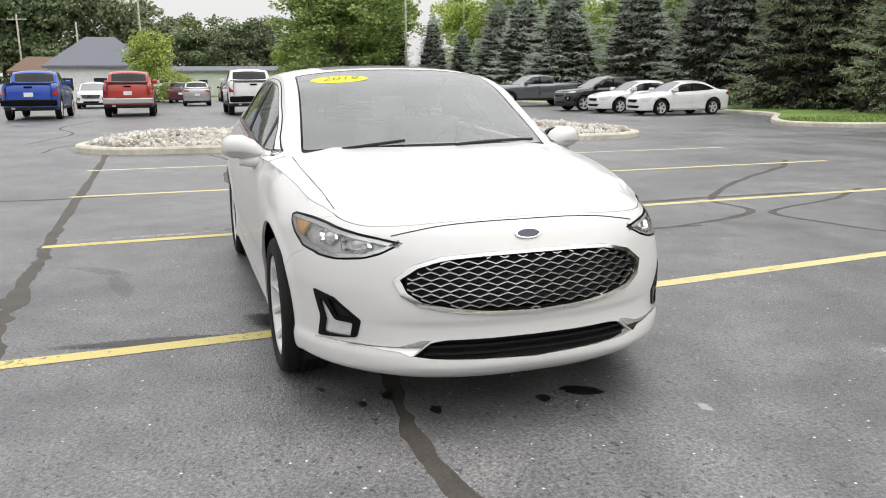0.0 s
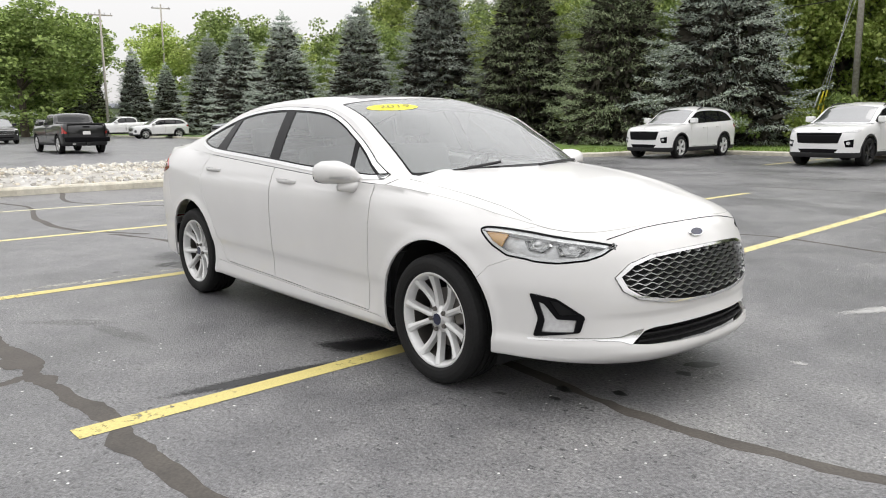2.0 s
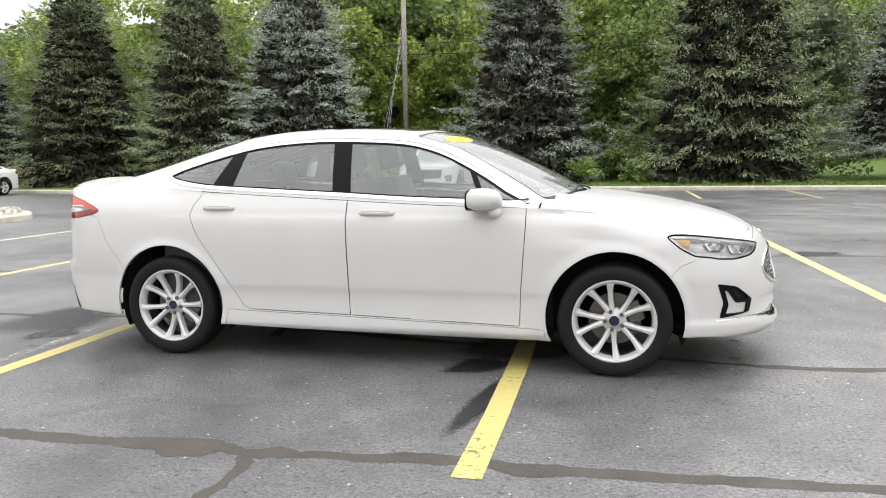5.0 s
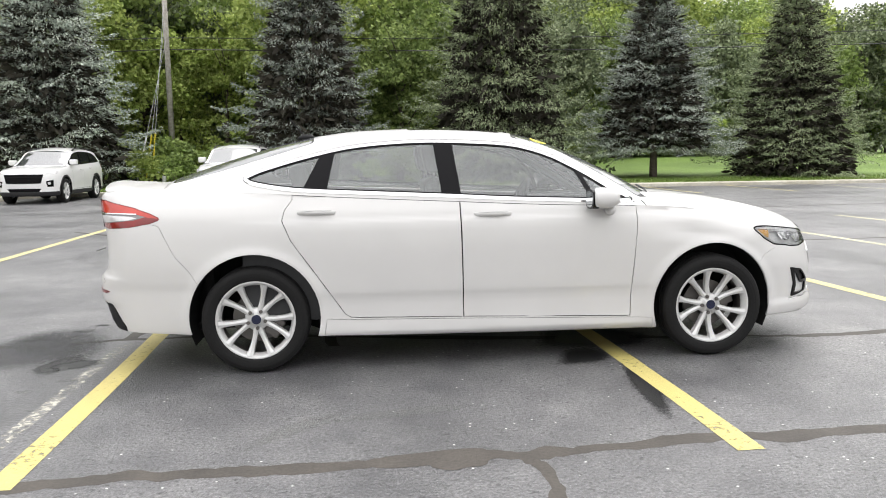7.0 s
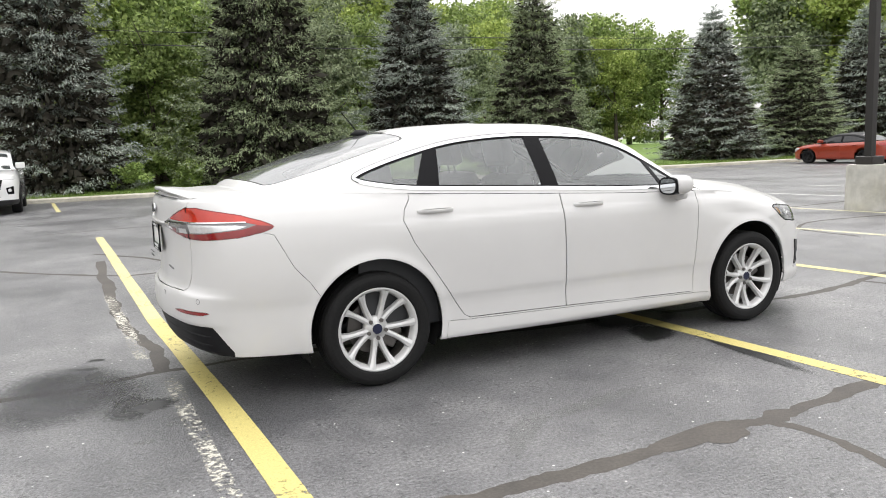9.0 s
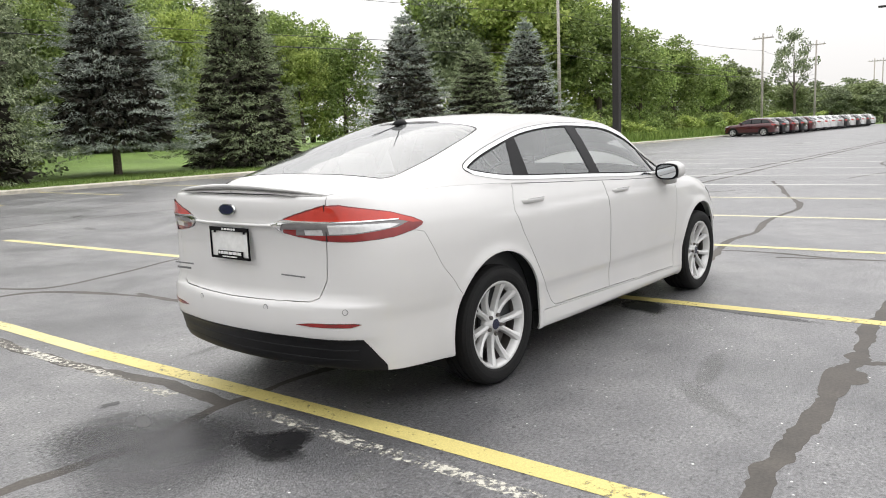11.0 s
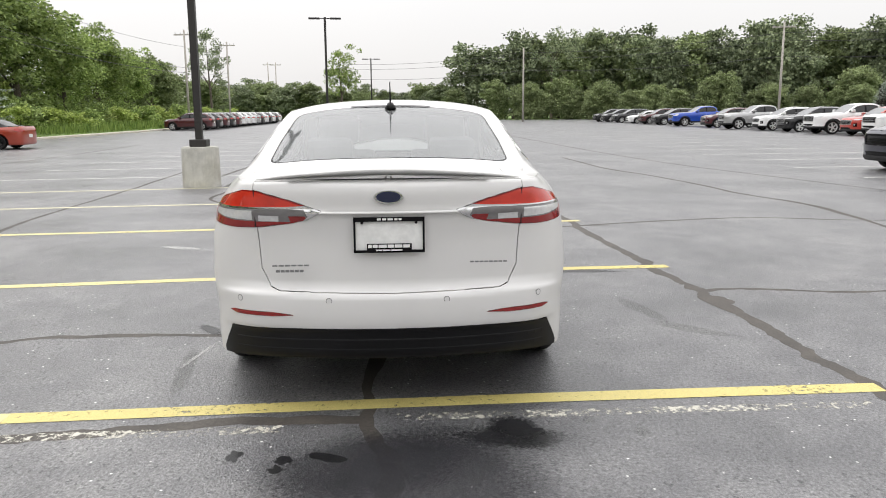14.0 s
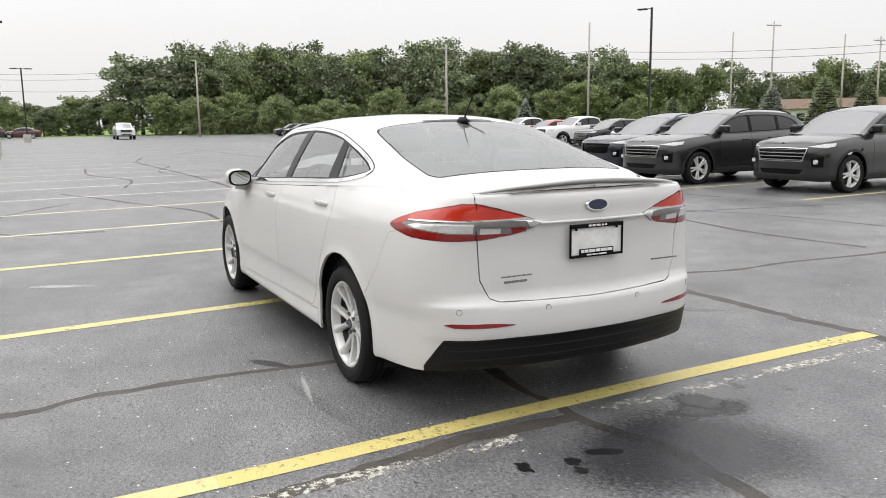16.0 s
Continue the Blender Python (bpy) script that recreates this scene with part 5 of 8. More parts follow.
# lamp internals, grille mesh, lower intake bars
for left in (False, True):
    for x, z, r in ((1.99, 0.742, 0.034), (2.13, 0.727, 0.034)):
        p, n = on_shell(run_of(x, z, 0), z, -0.055, left)
        bm = bmesh.new()
        m = Matrix.Translation(p) @ (Vector((1, n.y * 0.3, 0))).to_track_quat("Z", "Y").to_matrix().to_4x4()
        bmesh.ops.create_uvsphere(bm, u_segments=16, v_segments=8, radius=r, matrix=m @ Matrix.Diagonal((1.3, 0.85, 0.7, 1)))
        part("projector", bm, M_LAMPW, heads[left], "chrome headlight projector", smooth=True)
    for x, z in ((1.985, 0.745), (2.115, 0.726)):      # bright surrounds of the projectors
        bm = bmesh.new()
        hexa = [(-0.062, 0.012), (-0.03, 0.036), (0.035, 0.026), (0.058, -0.004), (0.03, -0.032), (-0.035, -0.026)]
        rings = []
        for k, d in ((1.0, -0.022), (0.82, -0.018), (0.62, -0.034)):
            rings.append([bm.verts.new(on_shell(run_of(x + a * k, z + b * k, 0), z + b * k, d, left)[0]) for a, b in hexa])
        for a, b in zip(rings, rings[1:]):
            for i in range(6):
                bm.faces.new((a[i], a[(i + 1) % 6], b[(i + 1) % 6], b[i]))
        part("projector_bezel", bm, M_CHROME, heads[left], "chrome surround")

bm = bmesh.new()
last = None
for k in range(-30, 31):
    s_ = abs(k) / 30 * run_of(2.19, 0.768, 0)
    z = 0.813 - 0.043 * (abs(k) / 30) ** 3
    p, n = on_shell(s_, z, 0.0032, k < 0)
    cur = [bm.verts.new((p.x, p.y, p.z + o)) for o in (-0.0022, 0.0022)]
    if last:
        bm.faces.new((last[0], cur[0], cur[1], last[1]))
    last = cur
part("hood_joint", bm, M_DARK, sedan, "dark shut line of the hood")

GR_IN = [(run_of(y, z, 1), z) for y, z in GRI]
gr_loop = [(-p[0], p[1]) for p in GR_IN[::-1]] + GR_IN


def grille_point(s, z, out):
    p, _ = on_shell(abs(s), z, out)
    return Vector((p.x, p.y if s >= 0 else -p.y, z))


bm = bmesh.new()
rowh, colw = 0.0205, 0.078
for r in range(13):
    z0 = 0.478 + r * rowh
    last = None
    for k in range(-46, 47):
        s = k * colw / 4
        ph = (k + (2 if r % 2 else 0)) % 4
        z = z0 + (0.0092, 0.0035, -0.003, 0.0035)[ph] + (abs(s) * 0.02)
        ok = inside((s, z), gr_loop)
        if ok:
            a, b = grille_point(s, z - 0.0019, 0.0), grille_point(s, z + 0.0019, 0.0)
            c, d = grille_point(s, z - 0.0019, -0.014), grille_point(s, z + 0.0019, -0.014)
            cur = [bm.verts.new(q) for q in (a, b, d, c)]
            if last:
                for i in range(4):
                    j = (i + 1) % 4
                    bm.faces.new((last[i], last[j], cur[j], cur[i]))
            last = cur
        else:
            last = None
bmesh.ops.recalc_face_normals(bm, faces=bm.faces)
part("grille_mesh", bm, M_SATIN, sedan, "silver wave-pattern grille mesh")
for z in (0.315, 0.342):
    bm = bmesh.new()
    last = None
    for y in np.linspace(-0.44, 0.44, 24):
        p = shell_at(run_of(abs(y), z, 1), z)
        cur = [bm.verts.new((p.x - 0.02 - dx, y, z + dz)) for dx, dz in ((0, 0.004), (0, -0.004), (0.03, -0.006), (0.03, 0.006))]
        if last:
            for i in range(4):
                bm.faces.new((last[i], last[(i + 1) % 4], cur[(i + 1) % 4], cur[i]))
        last = cur
    part("intake_bar", bm, M_PLASTIC, sedan)


# badges, plate, lettering bars
def oval_badge(x, z, wide, high, tilt, facing):
    b = part("badge", bmesh.new(), M_CHROME, sedan, "blue oval badge with chrome rim")
    for nm, k, d, mt in (("badge_rim", 1.0, 0.006, M_CHROME), ("badge_face", 0.86, 0.009, M_BLUE)):
        bm = bmesh.new()
        bmesh.ops.create_cone(bm, cap_ends=True, segments=40, radius1=1.0, radius2=0.94, depth=1.0, matrix=Matrix.LocRotScale((0, 0, 0), None, (wide / 2 * k, high / 2 * k, d)))
        me_ob = part(nm, bm, mt, b)
        me_ob.matrix_local = Matrix.Translation((x, 0, z)) @ Euler((0, radians(facing * (90 - tilt)), 0)).to_matrix().to_4x4() @ Euler((0, 0, radians(90))).to_matrix().to_4x4()
    bm = bmesh.new()
    last = None
    for t in np.linspace(-1, 1, 40):
        y = 0.28 * math.sin(9.5 * t) * (1 - 0.3 * t)
        wd = 0.07 + 0.05 * math.cos(19 * t)
        cur = [bm.verts.new((t * 0.6 * wide / 2, (y + o) * high / 2, 0.0062)) for o in (-wd, wd)]
        if last:
            bm.faces.new((last[0], cur[0], cur[1], last[1]))
        last = cur
    mk = part("badge_mark", bm, M_CHROME, b, "pale flowing mark")
    mk.matrix_local = me_ob.matrix_local.copy()
    return b


oval_badge(2.302, 0.766, 0.115, 0.045, 38, 1)
oval_badge(-2.463, 1.026, 0.134, 0.06, 4, -1)
PX = -2.455


def rear_box(name, y0, y1, z0, z1, mat, out=0.0, d=0.008, label="", parent=None, bev=0.002):
    bm = bmesh.new()
    box(bm, PX - out - d, PX - out, y0, y1, z0, z1, bev)
    return part(name, bm, mat, parent or sedan, label)


plate = rear_box("plate_card", -0.148, 0.148, 0.79, 0.925, M_PAPER, -0.006, 0.004, "blank white plate card", bev=0)
for y0, y1, z0, z1 in ((-0.158, 0.158, 0.917, 0.937), (-0.158, 0.158, 0.777, 0.789), (-0.158, -0.149, 0.777, 0.937), (0.149, 0.158, 0.777, 0.937), (-0.1, 0.1, 0.789, 0.798)):
    rear_box("plate_frame", y0, y1, z0, z1, M_BLACK, 0.002, 0.008, "black plate frame", plate)
for y0, y1 in ((0.052, 0.036), (0.03, 0.012), (0.006, -0.018), (-0.024, -0.038), (-0.043, -0.056)):
    rear_box("frame_print", y1, y0, 0.923, 0.932, M_PAPER, 0.0105, 0.001, "pale print", plate, 0)
rear_box("frame_panel", -0.1, 0.1, 0.782, 0.818, M_BLACK, 0.0015, 0.008, "black panel with pale print", plate)
for y0, y1 in ((0.094, 0.078), (0.074, 0.052), (0.048, 0.012), (0.008, -0.02), (-0.024, -0.058), (-0.062, -0.092)):
    rear_box("frame_print", y1, y0, 0.8, 0.814, M_PAPER, 0.0098, 0.001, "pale print", plate, 0)
for y0, y1 in ((0.06, 0.032), (0.028, -0.004), (-0.008, -0.058)):
    rear_box("frame_print", y1, y0, 0.786, 0.792, M_PAPER, 0.0105, 0.001, "pale print", plate, 0)
for side_y in (-0.12, 0.12):
    bm = bmesh.new()
    tube(bm, (PX - 0.002, side_y, 0.912), (PX - 0.008, side_y, 0.912), 0.007, 0.006)
    part("plate_screw", bm, M_BLACK, plate)
for k in range(6):
    rear_box("lettering", 0.36 + k * 0.028, 0.383 + k * 0.028, 0.719, 0.726, M_CLADGREY, -0.012, 0.005, "small chrome lettering", bev=0.001)
for k in range(6):
    rear_box("lettering", 0.385 + k * 0.021, 0.403 + k * 0.021, 0.692, 0.703, M_CLADGREY, -0.012, 0.005, "small dark lettering", bev=0.001)
for k in range(8):
    rear_box("lettering", -0.53 + k * 0.0215, -0.513 + k * 0.0215, 0.723, 0.73, M_CLADGREY, -0.016, 0.005, "small chrome lettering", bev=0.001)
for y in (-0.69, -0.255, 0.275, 0.69):
    s = run_of(abs(y), 0.56, 1, True)
    p, n = on_shell(s, 0.56, 0.0, y > 0)
    bm = bmesh.new()
    tube(bm, p - n * 0.004, p + n * 0.0015, 0.012, 0.0115, 20)
    sensor = part("parking_sensor", bm, M_WHITE, sedan, "round bumper parking sensor")
    bm = bmesh.new()
    tube(bm, p - n * 0.004, p + n * 0.0006, 0.0145, 0.0145, 20)
    part("sensor_ring", bm, M_CLADGREY, sensor, "thin grey joint round the sensor")

for z in (0.366, 0.318):
    bm = bmesh.new()
    last = None
    for y in np.linspace(-0.72, 0.72, 40):
        p = shell_at(run_of(abs(y), z, 1, True), z)
        cur = [bm.verts.new((p.x - dx, y, z + dz)) for dx, dz in ((0.0, 0.012), (0.005, 0.006), (0.005, 0.002), (0.0, -0.014))]
        if last:
            for i in range(3):
                bm.faces.new((last[i], last[i + 1], cur[i + 1], cur[i]))
        last = cur
    part("valance_rib", bm, M_PLASTIC, sedan, smooth=False)

# lip spoiler
bm = bmesh.new()
rows = []
for y in np.linspace(-0.6, 0.6, 41):
    e = 1 - abs(y / 0.6) ** 3
    xb = float(np.interp(abs(y), -ey[len(ey) // 2:][::-1], ex[len(ex) // 2:][::-1]))

    def on_deck(x):
        return deck_at(x, min(1.0, abs(y) / edge_y(x))).z

    lift = 0.026 * e
    x1, x2 = xb + 0.09, xb + 0.012
    rows.append([bm.verts.new(q) for q in ((xb + 0.2, y, on_deck(xb + 0.2) - 0.003), (x1, y, on_deck(x1) + lift * 0.45 + 0.001), (x2 - 0.022 * e, y, on_deck(x2) + lift + 0.004), (x2 - 0.03 * e, y, on_deck(x2) + lift * 0.85 + 0.001), (x2 - 0.022 * e, y, on_deck(x2) + lift * 0.5 - 0.002), (x2 + 0.02, y, on_deck(x2 + 0.02) - 0.004))])
for a, b in zip(rows, rows[1:]):
    for i in range(5):
        bm.faces.new((a[i], a[i + 1], b[i + 1], b[i]))
bmesh.ops.recalc_face_normals(bm, faces=bm.faces)
part("spoiler", bm, M_WHITE, lid, "white lip spoiler", smooth=True)
# the shadow below the spoiler lip, drawn as a thin black strip
bm = bmesh.new()
last = None
for y in np.linspace(-0.45, 0.45, 30):
    e = 1 - abs(y / 0.46) ** 3
    xb = float(np.interp(abs(y), -ey[len(ey) // 2:][::-1], ex[len(ex) // 2:][::-1]))
    cur = [bm.verts.new((xb + 0.012 - 0.018, y, 1.1 - 0.0)), bm.verts.new((xb - 0.022, y, 1.1 + 0.007 * e))]
    if last:
        bm.faces.new((last[0], cur[0], cur[1], last[1]))
    last = cur
part("spoiler_shadow_strip", bm, M_PLASTIC, sedan, "shadow under the spoiler, drawn as a dark strip")
bm = bmesh.new()
last = None
for y in np.linspace(-0.31, 0.31, 24):
    p = shell_at(run_of(abs(y), 0.955, 1, True), 0.955)
    cur = [bm.verts.new((p.x - dx, y, z)) for dx, z in ((0.0, 0.948), (0.008, 0.95), (0.008, 0.958), (0.0, 0.962))]
    if last:
        for i in range(3):
            bm.faces.new((last[i], last[i + 1], cur[i + 1], cur[i]))
    last = cur
part("trunk_ledge", bm, M_WHITE, lid, smooth=True)

# antenna, stop lamp, wipers, mirrors, handles
bm = bmesh.new()
bmesh.ops.create_cone(bm, cap_ends=True, segments=20, radius1=0.05, radius2=0.022, depth=0.035, matrix=Matrix.Translation((-1.15, 0, 1.432)) @ Matrix.Diagonal((1.5, 0.7, 1, 1)))
ant = part("antenna_base", bm, M_PLASTIC, sedan, "black roof antenna", smooth=True)
bm = bmesh.new()
tube(bm, (-1.17, 0, 1.44), (-1.27, 0, 1.565), 0.005, 0.003, 8)
part("antenna_rod", bm, M_PLASTIC, ant)
bm = bmesh.new()
last = None
for y in np.linspace(-0.24, 0.24, 16):
    p = top_at(8.06, abs(y) / 0.655)
    q = top_at(8.16 + 0.05 * (1 - abs(y / 0.24) ** 2), abs(y) / 0.655)
    cur = [bm.verts.new((p.x, y, p.z + 0.004)), bm.verts.new((q.x, y, q.z + 0.004))]
    if last:
        bm.faces.new((last[0], cur[0], cur[1], last[1]))
    last = cur
part("brake_light_cover", bm, M_BLACK, sedan, "high stop lamp strip")
bm = bmesh.new()
tube(bm, top_at(8.15, 0) + Vector((0, 0, 0.004)), top_at(9.1, 0.0) + Vector((0, 0.0, 0.004)), 0.003, 0.002, 6)
part("rear_water_mark", bm, M_DASH, sedan, "dark line down the rear window")
for y0, y1 in ((-0.5, -0.18), (0.08, 0.6)):
    bm = bmesh.new()
    last = None
    for k, y in enumerate(np.linspace(y0, y1, 14)):
        p = top_at(0.1 + 0.2 * k / 13, abs(y) / 0.77)
        cur = [bm.verts.new((p.x + 0.012 + a, y, p.z + 0.012 + b)) for a, b in ((0, 0), (0.008, 0.003), (0.014, -0.004), (0.008, -0.012))]
        if last:
            for i in range(4):
                bm.faces.new((last[i], last[(i + 1) % 4], cur[(i + 1) % 4], cur[i]))
        last = cur
    part("wiper", bm, M_PLASTIC, sedan, "black windshield wiper")


def mirror(sign):
    m = new("mirror")
    m.parent = sedan
    bm = bmesh.new()
    rows = []
    for k, (y, sxx, szz, zc, xc) in enumerate(((0.845, 0.02, 0.02, 0.965, 0.74), (0.86, 0.055, 0.035, 0.985, 0.72), (0.9, 0.095, 0.058, 1.005, 0.695), (0.96, 0.115, 0.074, 1.018, 0.68), (1.02, 0.11, 0.07, 1.02, 0.665), (1.055, 0.085, 0.052, 1.018, 0.655), (1.068, 0.04, 0.025, 1.016, 0.65))):
        ring = []
        for j in range(20):
            a = 2 * math.pi * j / 20
            cx, cz = math.cos(a), math.sin(a)
            sq = (abs(cx) ** 2.6 + abs(cz) ** 2.6) ** (-1 / 2.6)
            px = cx * sq * sxx
            if px < -0.035:
                px = -0.035 - (abs(px) - 0.035) * 0.25
            ring.append(bm.verts.new((xc + px, y * sign, zc + 0.004 + cz * sq * szz * 0.87)))
        rows.append(ring)
    for a, b in zip(rows, rows[1:]):
        for j in range(20):
            bm.faces.new((a[j], a[(j + 1) % 20], b[(j + 1) % 20], b[j]))
    bm.faces.new(rows[0])
    bm.faces.new(rows[-1])
    bmesh.ops.recalc_face_normals(bm, faces=bm.faces)
    part("mirror_housing", bm, M_WHITE, m, smooth=True)
    bm = bmesh.new()
    tube(bm, (0.735, 0.985 * sign, 0.945), (0.755, 0.86 * sign, 0.945), 0.02, 0.042, 14)
    part("mirror_foot", bm, M_WHITE, m, smooth=True)
    bm = bmesh.new()
    last = None
    for y in np.linspace(0.9, 1.05, 8):
        cur = [bm.verts.new((0.675 + 0.118 - (y - 0.96) ** 2 * 5 + dx, y * sign, 1.0 + dz)) for dx, dz in ((0.002, -0.006), (0.004, 0.004))]
        if last:
            bm.faces.new((last[0], cur[0], cur[1], last[1]))
        last = cur
    part("mirror_signal", bm, M_SATIN, m, "chrome mirror strip")
    for nm, sc, xx, mt in (("mirror_bezel", 1.0, 0.6, M_BLACK), ("mirror_glass", 0.82, 0.597, plainmirror)):
        bm = bmesh.new()
        ring = []
        for j in range(24):
            a = 2 * math.pi * j / 24
            cx, cz = math.cos(a), math.sin(a)
            sq = (abs(cx) ** 3 + abs(cz) ** 3) ** (-1 / 3)
            ring.append((cx * sq * 0.086 * sc + 0.008, cz * sq * 0.058 * sc))
        f = [bm.verts.new((xx, (0.965 + a) * sign, 1.017 + b)) for a, b in ring]
        g = [bm.verts.new((xx + 0.04, (0.965 + a) * sign, 1.017 + b)) for a, b in ring]
        bm.faces.new(f)
        for j in range(24):
            bm.faces.new((f[j], f[(j + 1) % 24], g[(j + 1) % 24], g[j]))
        bmesh.ops.recalc_face_normals(bm, faces=bm.faces)
        part(nm, bm, mt, m)


plainmirror = plain("mirror_silver", (0.55, 0.57, 0.58), 0.03, 1.0, vary=0.0)
mirror(-1)
mirror(1)
for left in (False, True):
    for di, (x, z) in enumerate(((0.02, 0.935), (-1.045, 0.963))):
        sg = 1 if left else -1
        y = abs(shell_at(run_of(x, z, 0), z).y)
        bm = bmesh.new()
        rows = []
        for k, xx in enumerate(np.linspace(x - 0.115, x + 0.115, 15)):
            b = math.sin(math.pi * k / 14) ** 0.45
            rows.append([bm.verts.new((xx, (y + o) * sg, z + h)) for o, h in ((0.0, 0.013), (0.022 * b, 0.014), (0.028 * b, 0.004), (0.023 * b, -0.008), (0.006 * b, -0.013))])
        for a, b in zip(rows, rows[1:]):
            for i in range(4):
                bm.faces.new((a[i], a[i + 1], b[i + 1], b[i]))
        bmesh.ops.recalc_face_normals(bm, faces=bm.faces)
        dh = part("door_handle", bm, M_WHITE, doors_of[left][di], "white door handle with chrome edge", smooth=True)
        bm = bmesh.new()
        box(bm, x - 0.09, x + 0.09, (y + 0.0205) * sg, (y + 0.0245) * sg, z + 0.0125, z + 0.0145)
        part("handle_strip", bm, M_CHROME, doors_of[left][di], "thin chrome strip")


# wheels
def lathe(bm, prof, seg=48, closed=True):
    """Turns (radius, y) points about the y axis."""
    rings = []
    for k in range(seg):
        a = 2 * math.pi * k / seg
        rings.append([bm.verts.new((r * math.cos(a), y, r * math.sin(a))) for r, y in prof])
    for a, b in zip(rings, rings[1:] + rings[:1]):
        for i in range(len(prof) - 1):
            bm.faces.new((a[i], a[i + 1], b[i + 1], b[i]))
    bmesh.ops.recalc_face_normals(bm, faces=bm.faces)


def make_wheel():
    """A wheel whose outer face looks to -y."""
    w = new("wheel")
    bm = bmesh.new()
    lathe(bm, [(0.24, 0.09), (0.25, 0.105), (0.285, 0.116), (0.31, 0.108), (0.32, 0.092), (0.324, 0.07), (0.324, 0.042), (0.316, 0.041), (0.316, 0.031), (0.324, 0.03), (0.325, 0.004), (0.317, 0.003), (0.317, -0.007), (0.325, -0.008), (0.324, -0.034), (0.316, -0.035), (0.316, -0.045), (0.324, -0.046), (0.324, -0.07), (0.32, -0.092), (0.31, -0.108), (0.297, -0.114), (0.285, -0.117), (0.268, -0.116), (0.25, -0.112), (0.239, -0.103), (0.234, -0.085)], 72)
    part("tyre", bm, M_RUBBER, w, smooth=False)
    bm = bmesh.new()
    lathe(bm, [(0.208, -0.055), (0.213, -0.074), (0.219, -0.092), (0.227, -0.1), (0.235, -0.104), (0.242, -0.098)], 64)
    rim = part("rim", bm, M_ALLOY, w, "ten-spoke silver alloy rim", smooth=True)
    bm = bmesh.new()
    lathe(bm, [(0.236, 0.09), (0.222, 0.07), (0.212, 0.0), (0.208, -0.056)], 64)
    part("rim_barrel", bm, M_BRAKE, rim, "dark grey inside of the rim", smooth=True)
    for k in range(5):
        for d in (-1, 1):
            a = 2 * math.pi * k / 5 + math.pi / 2 + d * 0.24
            bm = bmesh.new()
            rows = []
            for t in np.linspace(0, 1, 7):
                r = 0.05 + 0.172 * t
                ang = a + d * (0.06 * t - 0.06 * (1 - t))
                wd = 0.0146 + 0.006 * (1 - t) ** 3 + 0.0125 * t**5
                y = -0.062 - 0.035 * t + 0.012 * math.sin(math.pi * t)
                rows.append([bm.verts.new((r * math.cos(ang) + o * -math.sin(ang), y + h, r * math.sin(ang) + o * math.cos(ang))) for o, h in ((-wd, 0.03), (-wd * 0.8, 0.0), (0, -0.006), (wd * 0.8, 0.0), (wd, 0.03))])
            for p, q in zip(rows, rows[1:]):
                for i in range(4):
                    bm.faces.new((p[i], p[i + 1], q[i + 1], q[i]))
            bmesh.ops.recalc_face_normals(bm, faces=bm.faces)
            part("spoke", bm, M_ALLOY, rim)
    bm = bmesh.new()
    lathe(bm, [(0.07, -0.02), (0.072, -0.05), (0.064, -0.062), (0.034, -0.068), (0.033, -0.076), (0.0, -0.077)], 32)
    part("hub", bm, M_ALLOY, rim, smooth=True)
    bm = bmesh.new()
    tube(bm, (0, -0.07, 0), (0, -0.0785, 0), 0.03, 0.029, 24)
    part("hub_cap", bm, M_BLUE, rim, "dark blue wheel centre cap")
    for k in range(5):
        a = 2 * math.pi * k / 5 + math.pi / 2
        bm = bmesh.new()
        tube(bm, (0.054 * math.cos(a), -0.05, 0.054 * math.sin(a)), (0.054 * math.cos(a), -0.079, 0.054 * math.sin(a)), 0.0125, 0.011, 8)
        part("lug_nut", bm, M_BRAKE, rim)
    bm = bmesh.new()
    lathe(bm, [(0.0, -0.01), (0.06, -0.02), (0.062, 0.0), (0.15, 0.0), (0.15, 0.025), (0.0, 0.026)], 40)
    box(bm, 0.07, 0.165, -0.03, 0.05, -0.06, 0.06, 0.012)
    part("brake_disc", bm, M_BRAKE, w, "dull steel brake disc")
    return w


w0 = make_wheel()
w0.parent = sedan
w0.matrix_basis = pose(HUB_X, -0.798, 0.324, 0, -23, 0)
for sx_, sg, turn in ((-HUB_X, -1, 31), (HUB_X, 1, 5), (-HUB_X, 1, 50)):
    copy_thing(w0, pose(sx_, sg * 0.798, 0.324, 0, turn, 0 if sg < 0 else 180))

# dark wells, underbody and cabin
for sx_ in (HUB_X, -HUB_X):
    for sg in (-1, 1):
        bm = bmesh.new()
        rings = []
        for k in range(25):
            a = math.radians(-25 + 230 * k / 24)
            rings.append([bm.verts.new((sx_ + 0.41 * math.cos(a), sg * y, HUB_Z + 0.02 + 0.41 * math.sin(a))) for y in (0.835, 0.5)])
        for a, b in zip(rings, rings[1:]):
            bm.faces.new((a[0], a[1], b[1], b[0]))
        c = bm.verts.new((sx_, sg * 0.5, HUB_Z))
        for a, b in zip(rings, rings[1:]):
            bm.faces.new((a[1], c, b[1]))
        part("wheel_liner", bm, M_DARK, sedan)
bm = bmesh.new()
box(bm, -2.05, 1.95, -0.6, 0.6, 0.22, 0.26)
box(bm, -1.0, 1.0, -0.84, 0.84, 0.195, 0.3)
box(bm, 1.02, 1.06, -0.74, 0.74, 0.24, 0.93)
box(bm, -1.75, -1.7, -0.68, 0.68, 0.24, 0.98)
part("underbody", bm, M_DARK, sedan)
